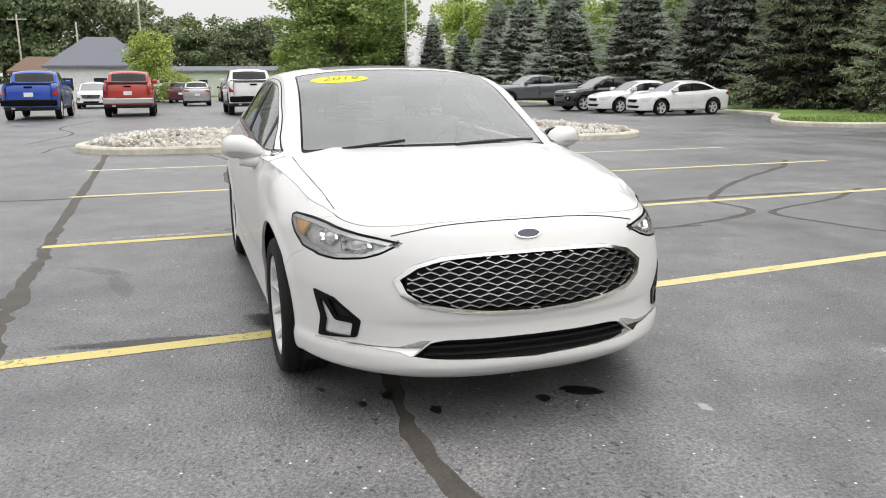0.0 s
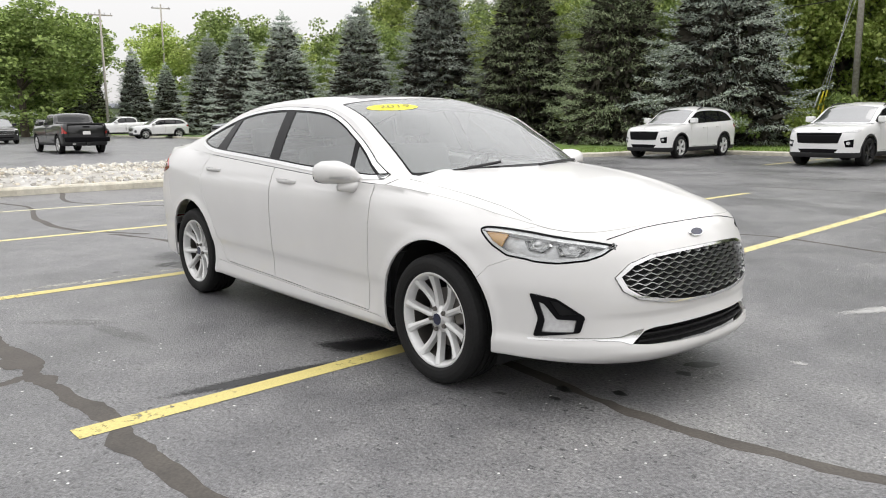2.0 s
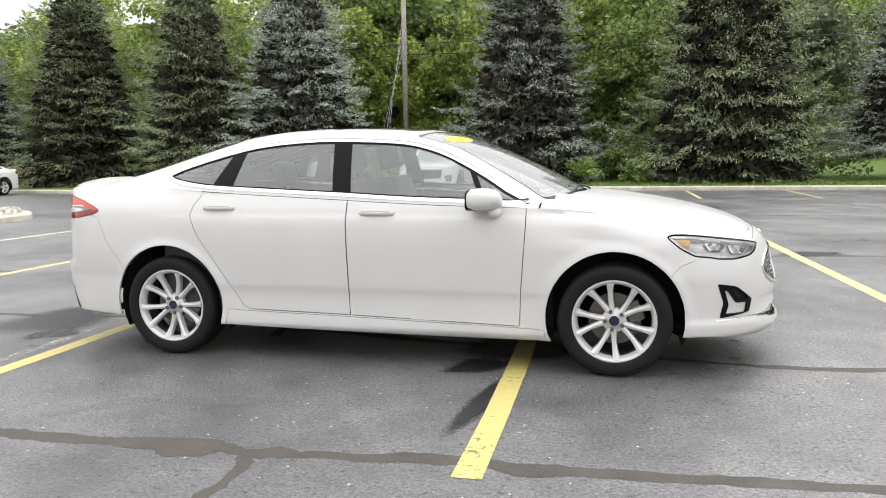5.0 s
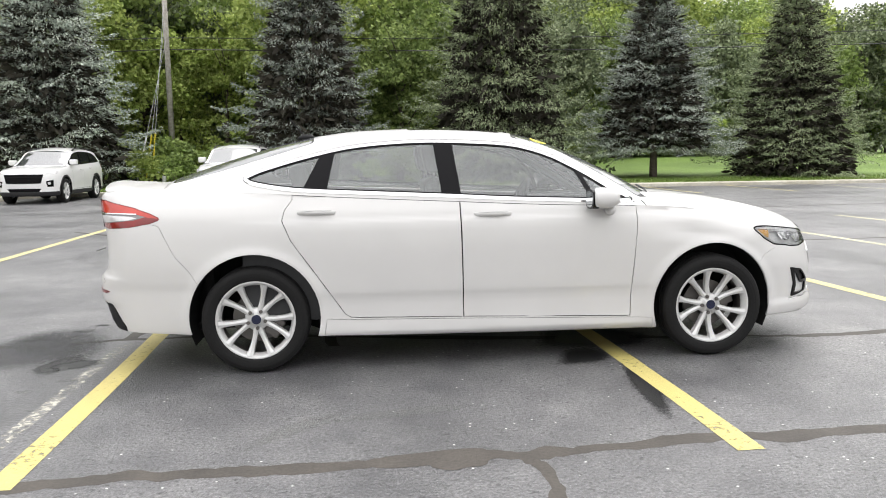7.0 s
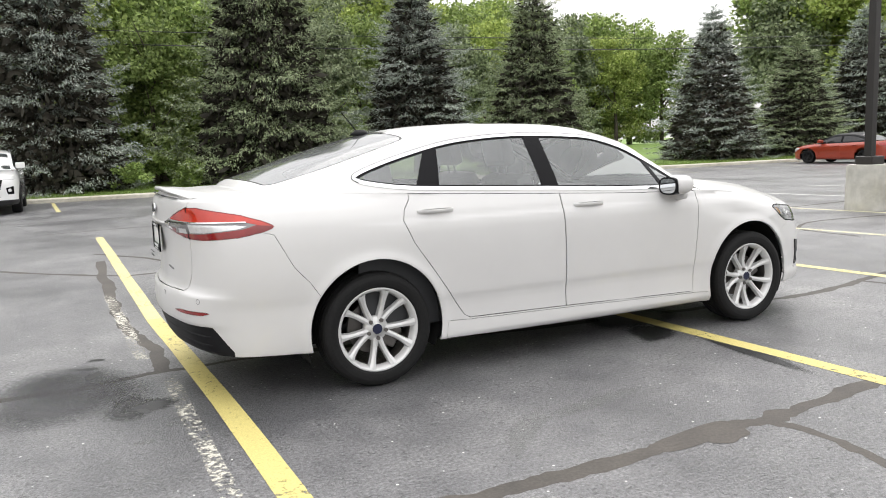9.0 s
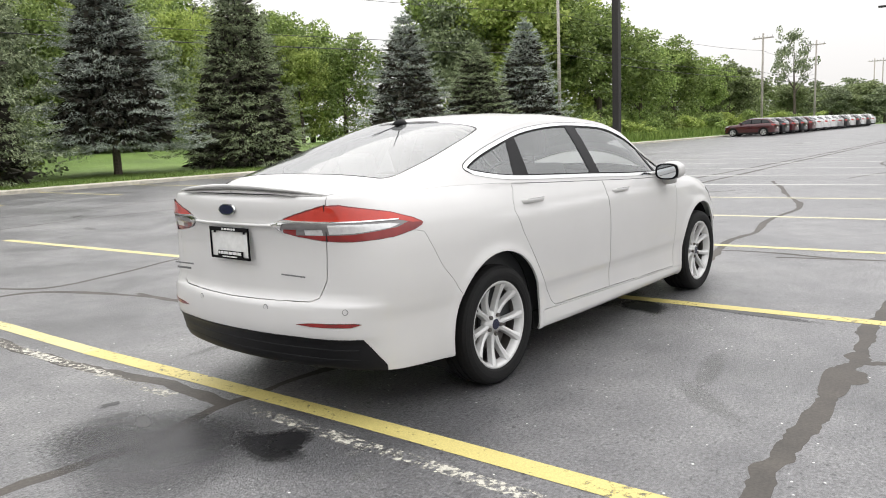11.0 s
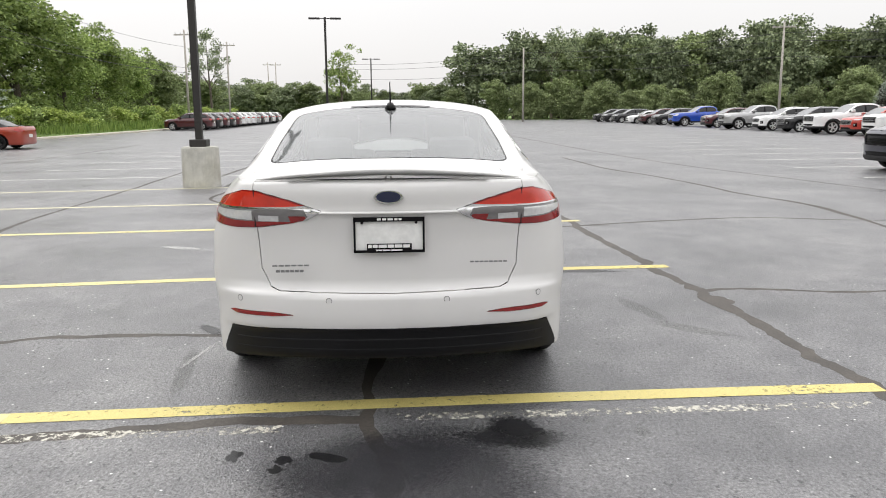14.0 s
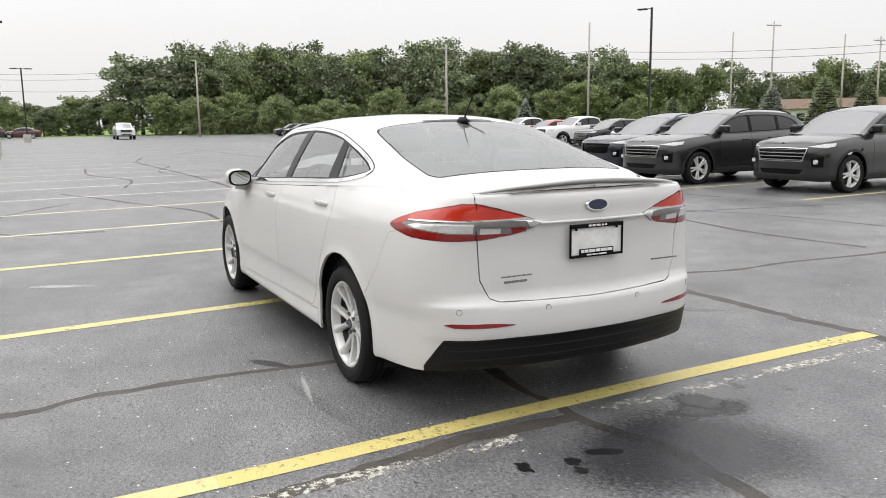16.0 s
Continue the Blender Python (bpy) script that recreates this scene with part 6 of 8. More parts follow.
for sg in (-1, 1):
    bm = bmesh.new()
    box(bm, -1.5, 0.95, sg * 0.80, sg * 0.825, 0.3, 0.955, 0.008)
    part("door_lining", bm, M_DASH, sedan)
bm = bmesh.new()
box(bm, 0.5, 1.0, -0.76, 0.76, 0.72, 0.93, 0.06)
box(bm, 0.46, 0.9, 0.14, 0.62, 0.9, 0.985, 0.03)
part("dashboard", bm, M_DASH, sedan, smooth=False)
bm = bmesh.new()
box(bm, -2.02, -1.5, -0.7, 0.7, 1.0, 1.05, 0.02)
part("parcel_shelf", bm, M_DASH, sedan)
bm = bmesh.new()
for k in range(28):
    a, b = 2 * math.pi * k / 28, 2 * math.pi * (k + 1) / 28
    tilt = Matrix.Translation((0.42, 0.37, 0.93)) @ Euler((0, radians(-66), 0)).to_matrix().to_4x4()
    tube(bm, tilt @ Vector((0.18 * math.cos(a), 0.18 * math.sin(a), 0)), tilt @ Vector((0.18 * math.cos(b), 0.18 * math.sin(b), 0)), 0.015, 0.015, 8)
tube(bm, tilt @ Vector((-0.17, 0, 0)), tilt @ Vector((0.17, 0, 0)), 0.02, 0.02, 8)
tube(bm, tilt @ Vector((0, 0, 0.01)), tilt @ Vector((0, 0, -0.2)), 0.05, 0.04, 10)
part("steering_wheel", bm, M_DASH, sedan)


def car_seat(x, y, wide=0.5, rear=False):
    st = new("seat")
    st.parent = sedan
    bm = bmesh.new()
    box(bm, x - 0.05, x + 0.46, y - wide / 2, y + wide / 2, 0.45, 0.6, 0.05)
    part("cushion", bm, M_SEAT, st)
    bm = bmesh.new()
    box(bm, -0.07, 0.07, -wide / 2, wide / 2, 0, 0.6 if not rear else 0.5, 0.05)
    bmesh.ops.transform(bm, verts=bm.verts, matrix=Matrix.Translation((x, y, 0.55)) @ Euler((0, radians(-17), 0)).to_matrix().to_4x4())
    part("backrest", bm, M_SEAT, st)
    for hy in ((0,) if not rear else (-0.36, 0.36)):
        bm = bmesh.new()
        box(bm, -0.05, 0.05, -0.14, 0.14, 0.0, 0.19, 0.045)
        tube(bm, (0, -0.05, -0.1), (0, -0.05, 0.02), 0.007)
        tube(bm, (0, 0.05, -0.1), (0, 0.05, 0.02), 0.007)
        bmesh.ops.transform(bm, verts=bm.verts, matrix=Matrix.Translation((x - (0.2 if not rear else 0.16), y + hy, 1.18 if not rear else 1.06)) @ Euler((0, radians(-12), 0)).to_matrix().to_4x4())
        part("headrest", bm, M_SEAT, st)


car_seat(-0.1, -0.37)
car_seat(-0.1, 0.37)
car_seat(-1.0, 0.0, 1.28, True)

# year sticker inside the top corner of the windshield
STU, STY, STW, STH = 3.16, -0.36, 0.165, 0.066


def on_wind(a, b, out):
    """A place on the windshield: a along the width, b up the glass, out of it."""
    du = b / 0.27
    p = top_at(STU + du, abs(STY + a) / float(RAIL_Y(-float(RX(STU)))))
    return Vector((p.x + out * 0.42, STY + a, p.z + out * 0.9))


bm = bmesh.new()
c0 = bm.verts.new(on_wind(0, 0, 0.002))
ring = [bm.verts.new(on_wind(STW * math.cos(a), STH * math.sin(a), 0.002)) for a in np.linspace(0, 2 * math.pi, 40, endpoint=False)]
for i in range(40):
    bm.faces.new((c0, ring[i], ring[(i + 1) % 40]))
stick = part("year_sticker", bm, M_STICK, wind, "yellow oval year sticker reading 2019")
fc = bpy.data.curves.new("year", "FONT")
fc.body, fc.size, fc.align_x, fc.align_y, fc.shear = "2019", 0.088, "CENTER", "CENTER", 0.25
fo = bpy.data.objects.new("year", fc)
tm = bpy.data.meshes.new_from_object(fo)
bpy.data.objects.remove(fo)
tb = bmesh.new()
tb.from_mesh(tm)
bpy.data.meshes.remove(tm)
bmesh.ops.triangulate(tb, faces=tb.faces)
for v in tb.verts:
    v.co = on_wind(v.co.x * 1.2, v.co.y * 1.0 - 0.001, 0.007)
part("year_print", tb, M_STICKT, wind, "olive print reading 2019")


# ---- trees ----
def blades(name, base, along, across, mat, fold=0.0):
    """Many small rhombic leaves as one mesh: base points, long and half-wide vectors, all arrays."""
    n = len(base)
    v = np.empty((n, 4, 3))
    v[:, 0] = base
    v[:, 1] = base + along * 0.5 + across
    v[:, 2] = base + along
    v[:, 3] = base + along * 0.5 - across
    if fold:
        v[:, 2, 2] -= fold * np.linalg.norm(along, axis=1)
    me = bpy.data.meshes.new(name)
    me.vertices.add(4 * n)
    me.vertices.foreach_set("co", v.ravel())
    me.loops.add(4 * n)
    me.loops.foreach_set("vertex_index", np.arange(4 * n))
    me.polygons.add(n)
    me.polygons.foreach_set("loop_start", np.arange(0, 4 * n, 4))
    me.materials.append(mat)
    me.update()
    me.validate()
    return me


def unit(v):
    return v / (np.linalg.norm(v, axis=-1, keepdims=True) + 1e-9)


def trunk_mesh(name, height, r0, mat, limbs=0, seed=0, lean=0.0, spread=0.5):
    rnd = random.Random(seed)
    bm = bmesh.new()
    pts = [Vector((lean * t * t * height * 0.1 + rnd.uniform(-1, 1) * 0.04 * height * t * 0.3, rnd.uniform(-1, 1) * 0.012 * height * t, height * t)) for t in (0, 0.25, 0.5, 0.75, 1)]
    for i in range(4):
        tube(bm, pts[i], pts[i + 1], r0 * (1 - 0.22 * i), r0 * (1 - 0.22 * (i + 1)), 9, False)
    for k in range(limbs):
        t = rnd.uniform(0.3, 0.85)
        p = pts[0].lerp(pts[4], t)
        a = rnd.uniform(0, 6.28)
        ln = height * spread * rnd.uniform(0.5, 1.0)
        q = p + Vector((math.cos(a) * ln * 0.7, math.sin(a) * ln * 0.7, ln * 0.75))
        r = r0 * 0.42 * (1 - t * 0.5)
        tube(bm, p, p.lerp(q, 0.5) + Vector((0, 0, ln * 0.05)), r, r * 0.6, 6, False)
        tube(bm, p.lerp(q, 0.5) + Vector((0, 0, ln * 0.05)), q, r * 0.6, r * 0.15, 6, False)
    me = bpy.data.meshes.new(name)
    bm.to_mesh(me)
    bm.free()
    me.materials.append(mat)
    return me


def spruce_mesh(h, rad, mat, seed, first=0.3):
    """Tiers of overlapping flat sprays at the ends of the boughs, tips turned up, round a core of bare twigs."""
    rnd = np.random.RandomState(seed)
    B, A, W = [], [], []
    z = first
    while z < h - 0.2:
        f = z / h
        r = rad * (1 - f) ** 0.72 * (1.0 if z > 0.8 else 0.88) + 0.08
        nb = int(2 * np.pi * r / 0.46) + 4
        for k in range(nb):
            az = 2 * np.pi * (k + rnd.rand()) / nb
            sc = (0.55 + 0.45 * min(1, r / 1.4)) * rnd.uniform(0.75, 1.3)
            lump = 1 + 0.13 * math.sin(3 * az + seed + 1.3 * z) + 0.1 * math.sin(5 * az - 2.1 * z + seed)
            end = r * lump * rnd.choice([rnd.uniform(0.55, 0.85), rnd.uniform(0.84, 1.16)])
            L = min(1.2 * sc, end)
            d, side = np.array([np.cos(az), np.sin(az), 0]), np.array([-np.sin(az), np.cos(az), 0])
            drop = rnd.uniform(0.1, 0.75) * (1 - 0.8 * f)
            n = int(150 * sc)
            t, u = rnd.rand(n) ** 0.8, rnd.uniform(-1, 1, n)
            wide = 0.36 * sc * np.sqrt(np.clip(t * (1.25 - t) * 2.2, 0.05, 1))
            p = np.outer((end - L) + t * L, d) + np.outer(u * wide, side)
            p[:, 2] += z + rnd.uniform(-0.1, 0.1) - drop * t * L + 0.3 * t**2.5 * L - 0.12 * u * u * sc + rnd.randn(n) * 0.02
            a = unit(d + np.outer(u * 0.9, side) + rnd.randn(n, 3) * 0.25 + np.array([0, 0, 0.08]))
            ln = 0.095 * rnd.uniform(0.7, 1.25, n)
            hang = rnd.rand(n) < 0.12
            a[hang] = unit(a[hang] * 0.5 - np.array([0, 0, 0.8]))
            B.append(p)
            A.append(a * ln[:, None])
            W.append(unit(np.cross(a, np.array([0, 0, 1.0]) + 0.45 * rnd.randn(n, 3))) * (0.012 + 0.014 * rnd.rand(n))[:, None])
        z += (0.28 + 0.3 * (1 - f)) * rnd.uniform(0.7, 1.3)
    k = 60
    B.append(np.c_[rnd.randn(k) * 0.05, rnd.randn(k) * 0.05, h - rnd.rand(k) * 0.9])
    A.append(np.c_[rnd.randn(k) * 0.12, rnd.randn(k) * 0.12, 0.1 + 0.22 * rnd.rand(k)])
    W.append(rnd.randn(k, 3) * 0.02)
    return blades("crown", np.concatenate(B), np.concatenate(A), np.concatenate(W), mat, 0.12)


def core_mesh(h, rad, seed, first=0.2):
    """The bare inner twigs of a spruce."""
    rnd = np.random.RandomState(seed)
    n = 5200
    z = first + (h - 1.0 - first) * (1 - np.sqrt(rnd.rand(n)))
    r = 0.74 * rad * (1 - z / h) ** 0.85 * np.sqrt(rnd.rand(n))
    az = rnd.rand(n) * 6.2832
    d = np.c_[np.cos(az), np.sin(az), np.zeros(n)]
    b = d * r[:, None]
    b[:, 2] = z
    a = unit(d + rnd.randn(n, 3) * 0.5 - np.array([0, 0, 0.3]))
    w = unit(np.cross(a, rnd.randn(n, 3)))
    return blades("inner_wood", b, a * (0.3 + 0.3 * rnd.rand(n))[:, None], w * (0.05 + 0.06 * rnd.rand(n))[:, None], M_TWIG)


def crown_mesh(h, rad, base, mat, seed, clumps=70, per=70, leaf=0.2, open_=0.0, flat_=1.0):
    """Leaf clumps round the ends of limbs, uneven, with gaps between them."""
    rnd = np.random.RandomState(seed)
    cz, hz = (base + h) / 2, (h - base) / 2
    B, A, W = [], [], []
    lobes = [(rnd.uniform(-0.5, 0.5) * rad, rnd.uniform(-0.5, 0.5) * rad, rnd.uniform(-0.35, 0.55) * hz, rnd.uniform(0.45, 0.8)) for _ in range(7)]
    skirt = int(clumps * 0.4) if base < 2 and h > 4 else 0
    for c in range(clumps + skirt):
        lx, ly, lz, lr = lobes[rnd.randint(7)]
        v = unit(rnd.randn(3))
        if v[2] < -0.5:
            v[2] *= -0.5
        rr = lr * rnd.uniform(0.72, 1.08)
        p = np.array([lx + v[0] * rr * rad, ly + v[1] * rr * rad, cz + lz + v[2] * rr * hz * flat_])
        p[2] = np.clip(p[2], base * 0.7, h)
        if c >= clumps:
            a_ = rnd.uniform(0, 6.283)
            p = np.array([math.cos(a_) * rad * rnd.uniform(0.3, 0.95), math.sin(a_) * rad * rnd.uniform(0.3, 0.95), rnd.uniform(0.04, 0.45) * h])
        if c % 4 == 0 and not open_:
            p = np.array([lx * 0.8 + v[0] * rr * rad * 0.55, ly * 0.8 + v[1] * rr * rad * 0.55, cz + lz * 0.8 + v[2] * rr * hz * 0.6])
            p[2] = np.clip(p[2], base, h * 0.95)
        cr = rad * rnd.uniform(0.13, 0.26) * (1 - open_ * 0.4)
        n = int(per * rnd.uniform(0.6, 1.3))
        o = unit(rnd.randn(n, 3)) * (cr * rnd.uniform(0.35, 1.0, n) ** 0.6)[:, None]
        o[:, 2] *= 0.72
        a = unit(o + rnd.randn(n, 3) * cr * 0.7 - np.array([0, 0, 0.25 * cr]))
        L = leaf * rnd.uniform(0.6, 1.35, n)
        w = unit(np.cross(a, rnd.randn(n, 3)))
        B.append(p + o)
        A.append(a * L[:, None])
        W.append(w * (L * 0.36)[:, None])
    return blades("crown", np.concatenate(B), np.concatenate(A), np.concatenate(W), mat)


def tree(x, y, crown, trunk, label, cat="tree", sc=(1, 1, 1), rz=0.0, group="", z=0.1, name="tree", core=None):
    t = new(name)
    t.matrix_basis = Matrix.LocRotScale((x, y, z), Euler((0, 0, rz)), sc)
    part("crown", crown, None, t)
    if core is not None:
        part("inner_wood", core, None, t, "dead brown inner twigs")
    if trunk is not None:
        part("trunk", trunk, None, t)
    return tagged(t, label, cat, group)


SP_B = [spruce_mesh(10.0, 3.5, M_SPRUCE_B, 11), spruce_mesh(10.0, 3.3, M_SPRUCE_B, 12)]
SP_G = [spruce_mesh(10.0, 3.4, M_SPRUCE_G, 13), spruce_mesh(10.0, 3.5, M_SPRUCE_G, 14)]
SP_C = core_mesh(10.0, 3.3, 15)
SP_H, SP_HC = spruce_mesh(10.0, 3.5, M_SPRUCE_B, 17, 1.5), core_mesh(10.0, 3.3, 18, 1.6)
SP_T = trunk_mesh("trunk", 9.0, 0.17, M_BARK, 0, 3)
SPRUCES = [  # x, y, height, radius scale, blue
    (-12.9, 26.4, 10.8, 1.1, 1), (-3.0, 26.0, 11.2, 1.0, 1), (4.6, 26.0, 13.5, 1.12, 0), (11.3, 26.5, 8.8, 1.0, 2), (17.1, 26.0, 8.7, 0.98, 0), (27.2, 25.0, 7.6, 0.96, 1), (32.6, 24.4, 6.4, 0.92, 0), (38.0, 24.4, 8.1, 1.0, 1),
    (-17.6, 25.8, 10.8, 1.0, 0), (-23.6, 26.0, 10.6, 1.08, 0), (-31.5, 27.0, 10.6, 1.12, 1), (-39.5, 27.0, 8.8, 1.1, 1), (-47.5, 25.8, 9.0, 1.12, 1), (-56.0, 26.5, 9.0, 1.1, 1), (-64, 27.5, 9.0, 1.05, 1),
    (-82, 30.5, 7.6, 0.8, 1), (-82, 26.9, 9.0, 0.8, 1), (-83, 22.8, 8.2, 0.75, 0), (-83, 20.4, 7.4, 0.75, 1),
    (86.5, -58.2, 4.5, 0.5, 1), (65.3, -82.0, 5.8, 0.7, 1), (60.6, -85.7, 6.6, 0.9, 0), (56.8, -88.4, 6.0, 0.8, 0), (74.2, -73.6, 4.5, 0.6, 0)]
for i, (x, y, h, r, blue) in enumerate(SPRUCES):
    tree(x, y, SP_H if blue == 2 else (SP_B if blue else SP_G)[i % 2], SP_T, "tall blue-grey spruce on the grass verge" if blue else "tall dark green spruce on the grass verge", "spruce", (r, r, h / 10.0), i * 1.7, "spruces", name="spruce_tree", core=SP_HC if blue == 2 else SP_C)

CR = {
    "g": [crown_mesh(12, 3.8, 1.2, M_LEAF, s, 150, 95, 0.25) for s in (21, 22)],
    "y": [crown_mesh(12, 3.6, 1.0, M_LEAF_Y, s, 150, 95, 0.25) for s in (23, 24)],
    "d": [crown_mesh(12, 3.8, 1.0, M_LEAF_D, s, 150, 95, 0.26) for s in (25, 26)],
    "far": [crown_mesh(12, 4.2, 1.0, M_LEAF_D, s, 120, 70, 0.4) for s in (27, 28)],
    "farg": [crown_mesh(12, 4.2, 0.6, M_LEAF_F, s, 120, 70, 0.4) for s in (29, 30)],
    "open": [crown_mesh(12, 3.2, 2.0, M_LEAF, 31, 90, 60, 0.26, 0.4), crown_mesh(12, 3.6, 3.0, M_LEAF_D, 32, 70, 55, 0.26, 0.5)],
    "round": [crown_mesh(5.4, 2.3, 0.9, M_LEAF_Y, 36, 120, 60, 0.2)],
    "shrub": [crown_mesh(2.0, 1.1, 0.05, M_LEAF, 33, 34, 46, 0.17), crown_mesh(2.0, 1.2, 0.05, M_LEAF_Y, 34, 34, 46, 0.17)],
    "weed": [crown_mesh(1.0, 0.7, 0.0, M_BLADE, 35, 22, 40, 0.2)],
}
TR = [trunk_mesh("trunk", 9.5, 0.24, M_BARK, 9, s, 0.4, 0.4) for s in (41, 42)]
TR_R = trunk_mesh("trunk", 3.5, 0.12, M_BARK, 5, 43, 0.1, 0.3)
rt = random.Random(77)


def wood(key, x, y, h, wide=1.0, label="leafy green tree in the wood behind the lot", group="wood trees", name="leafy_tree", trunk=True):
    c = rt.choice(CR[key])
    s = h / 12.0
    return tree(x, y, c, rt.choice(TR) if trunk else None, label, "tree", (s * wide, s * wide, s), rt.uniform(0, 6.28), group, z=0.1 + (bank(x) if y > 38 else 0) if y > 22 and -75 < x < 116 else -0.06, name=name)


# the wood behind the spruces
x = -66.0
while x < 44:
    near = 33 + rt.uniform(-1.2, 1.6) + (11 if x > 9 else 3 if -13.5 < x < -5.5 else 0)
    low = 1.12 if x > 41 else 0.86 if x > 11 else (0.78 if x < -26 else 0.95)
    wood(rt.choice("ggyd" if x > -18 else "ygyy"), x, near, rt.uniform(8.5, 11.5) * low, 1.05)
    wood(rt.choice("ggdy" if x > -18 else "yyg"), x + rt.uniform(1, 3), near + 6.5, rt.uniform(12, 15.5) * low, 1.1)
    wood("d", x + rt.uniform(-1, 2), near + 20, rt.uniform(13, 16.5) * low, 1.25)
    if rt.random() < 0.75:
        wood(rt.choice("gd"), x + rt.uniform(0, 3), near + 13, rt.uniform(14, 18) * low, 1.1)
    x += rt.uniform(3.3, 4.6)
for x, y, h, k in [(-11.5, 34.0, 8.5, "y"), (-7.6, 34.0, 8.0, "y"), (-20.5, 29.8, 8.0, "y"), (-28.0, 30.5, 8.5, "y"), (0.8, 30.0, 7.5, "g"), (8.2, 30.5, 8.0, "d"), (14.3, 41.5, 9.5, "g"), (-35, 31, 8.5, "y"), (-43, 31, 9, "g"), (21.5, 42, 9.5, "d")]:
    wood(k, x, y, h, 1.0)
# the broad trees along the far part of the verge
for x, y, h, w, k in [(55, 34.5, 14.5, 1.3, "y"), (60.5, 31, 13.2, 1.3, "g"), (67, 30, 10.5, 1.1, "g"), (75, 30, 10.6, 1.2, "g"), (83, 30, 9.0, 1.1, "g"), (64, 38, 15.5, 0.9, "open"), (92, 30, 8.2, 1.2, "farg"), (100, 31, 7.5, 1.2, "farg"), (101, 25, 12.5, 0.8, "open"), (110, 33, 7, 1.3, "farg"), (120, 31, 6.5, 1.4, "farg"), (130, 33, 6.5, 1.5, "far"), (145, 35, 7, 1.6, "far"), (160, 30, 8, 1.6, "far"), (49, 37, 15.5, 1.15, "g"), (44, 35, 13, 1.0, "d"), (47, 32.5, 13.5, 1.15, "y"), (53, 31.5, 13.5, 1.2, "g")]:
    wood(k, x, y, h, w, "broad leafy green tree beside the lot", "verge trees")
for i in range(16):
    wood("farg", 48 + 4.2 * i + rt.uniform(-1, 1), 35.5 + rt.uniform(-1.5, 2.5), rt.uniform(4.0, 5.6), 1.3, "dense green bush under the verge trees", "verge bushes", "bush", False)
for i in range(30):
    x = rt.uniform(42, 118)
    y = 22.5 + rt.uniform(0, 6) + (1.5 if x > 95 else 0)
    tree(x, y, rt.choice(CR["shrub"]), None, "low green shrub in the rough grass", "shrub", (1.2, 1.2, 0.7 + 0.5 * rt.random()), rt.uniform(0, 6), "verge shrubs", name="shrub")
for x, y, s in [(-11.5, 24.6, 0.8), (-9.6, 26.8, 0.9), (-7.8, 25.6, 0.8), (-6.4, 26.4, 1.0), (-5.2, 27.5, 0.9), (-8.6, 28.6, 1.2), (-0.6, 24.6, 0.6), (1.2, 24.4, 0.6), (0.4, 27.0, 0.9), (2.0, 26.8, 0.9), (7.4, 27.9, 0.7), (7.9, 28.9, 1.0), (6.4, 29.0, 1.1), (13.5, 39.0, 1.3), (-15.4, 26.0, 0.9), (-20.8, 27.0, 1.0), (-27.5, 27.6, 1.1), (16.0, 39.5, 1.2), (19.0, 40, 1.4), (22, 40.5, 1.4), (24.5, 41, 1.5), (28, 41, 1.5)]:
    tree(x, y, CR["shrub"][int(x * 7) % 2], None, "green undergrowth at the foot of the spruces", "shrub", (s, s, s * 0.85), x, "undergrowth", z=0.1 + (bank(x) if y > 38 else 0), name="shrub")

# the east woods across the lot, with shrubs before them
EAST = [(136, -14, 12.5, 1.25, "far"), (133, -20, 13.5, 1.2, "far")]
for i in range(30):
    f = i / 29
    bx, by = 134 - 46 * f**1.3, -24 - 68 * f
    EAST.append((bx + rt.uniform(0, 10), by + rt.uniform(-3, 3), rt.uniform(11.5, 15.2) * (1 - 0.28 * max(0, f - 0.62) / 0.38), 1.05, rt.choice(["far", "far", "farg"])))
    EAST.append((bx + 12 + rt.uniform(0, 10), by + rt.uniform(-3, 3) - 4, rt.uniform(12.5, 16.0) * (1 - 0.3 * max(0, f - 0.62) / 0.38), 1.1, "far"))
for i in range(15):
    a, d = radians(-44.5 - 1.25 * i), rt.uniform(138, 156)
    if i not in (1, 2):
        EAST.append((-5 + d * math.cos(a), 2 + d * math.sin(a), rt.uniform(7.0, 11.5), 1.0, rt.choice(["far", "far", "farg"])))
for x, y, h, w, k in EAST:
    wood(k, x, y, h, w, "tall dark green tree in the far wood", "far wood trees")
wood("open", 129, -26, 15.5, 0.9, "half bare tree at the edge of the far wood", "far wood trees")
wood("open", 119, 9, 11.5, 1.0, "thin-leaved tall tree across the lot", "far wood trees")
for i in range(34):
    f = i / 33
    wood("farg", 122 - 40 * f + rt.uniform(-4, 3), -16 - 62 * f + rt.uniform(-2, 2), rt.uniform(4.0, 7.2), 1.25, "rounded light green bush before the far wood", "far bushes", "bush", False)
for i in range(22):
    wood("farg" if i % 3 else "far", 128 + rt.uniform(0, 22), 34 - 2.2 * i, rt.uniform(4.5, 7.5), 1.5, "low hazy green tree on the horizon", "horizon trees")
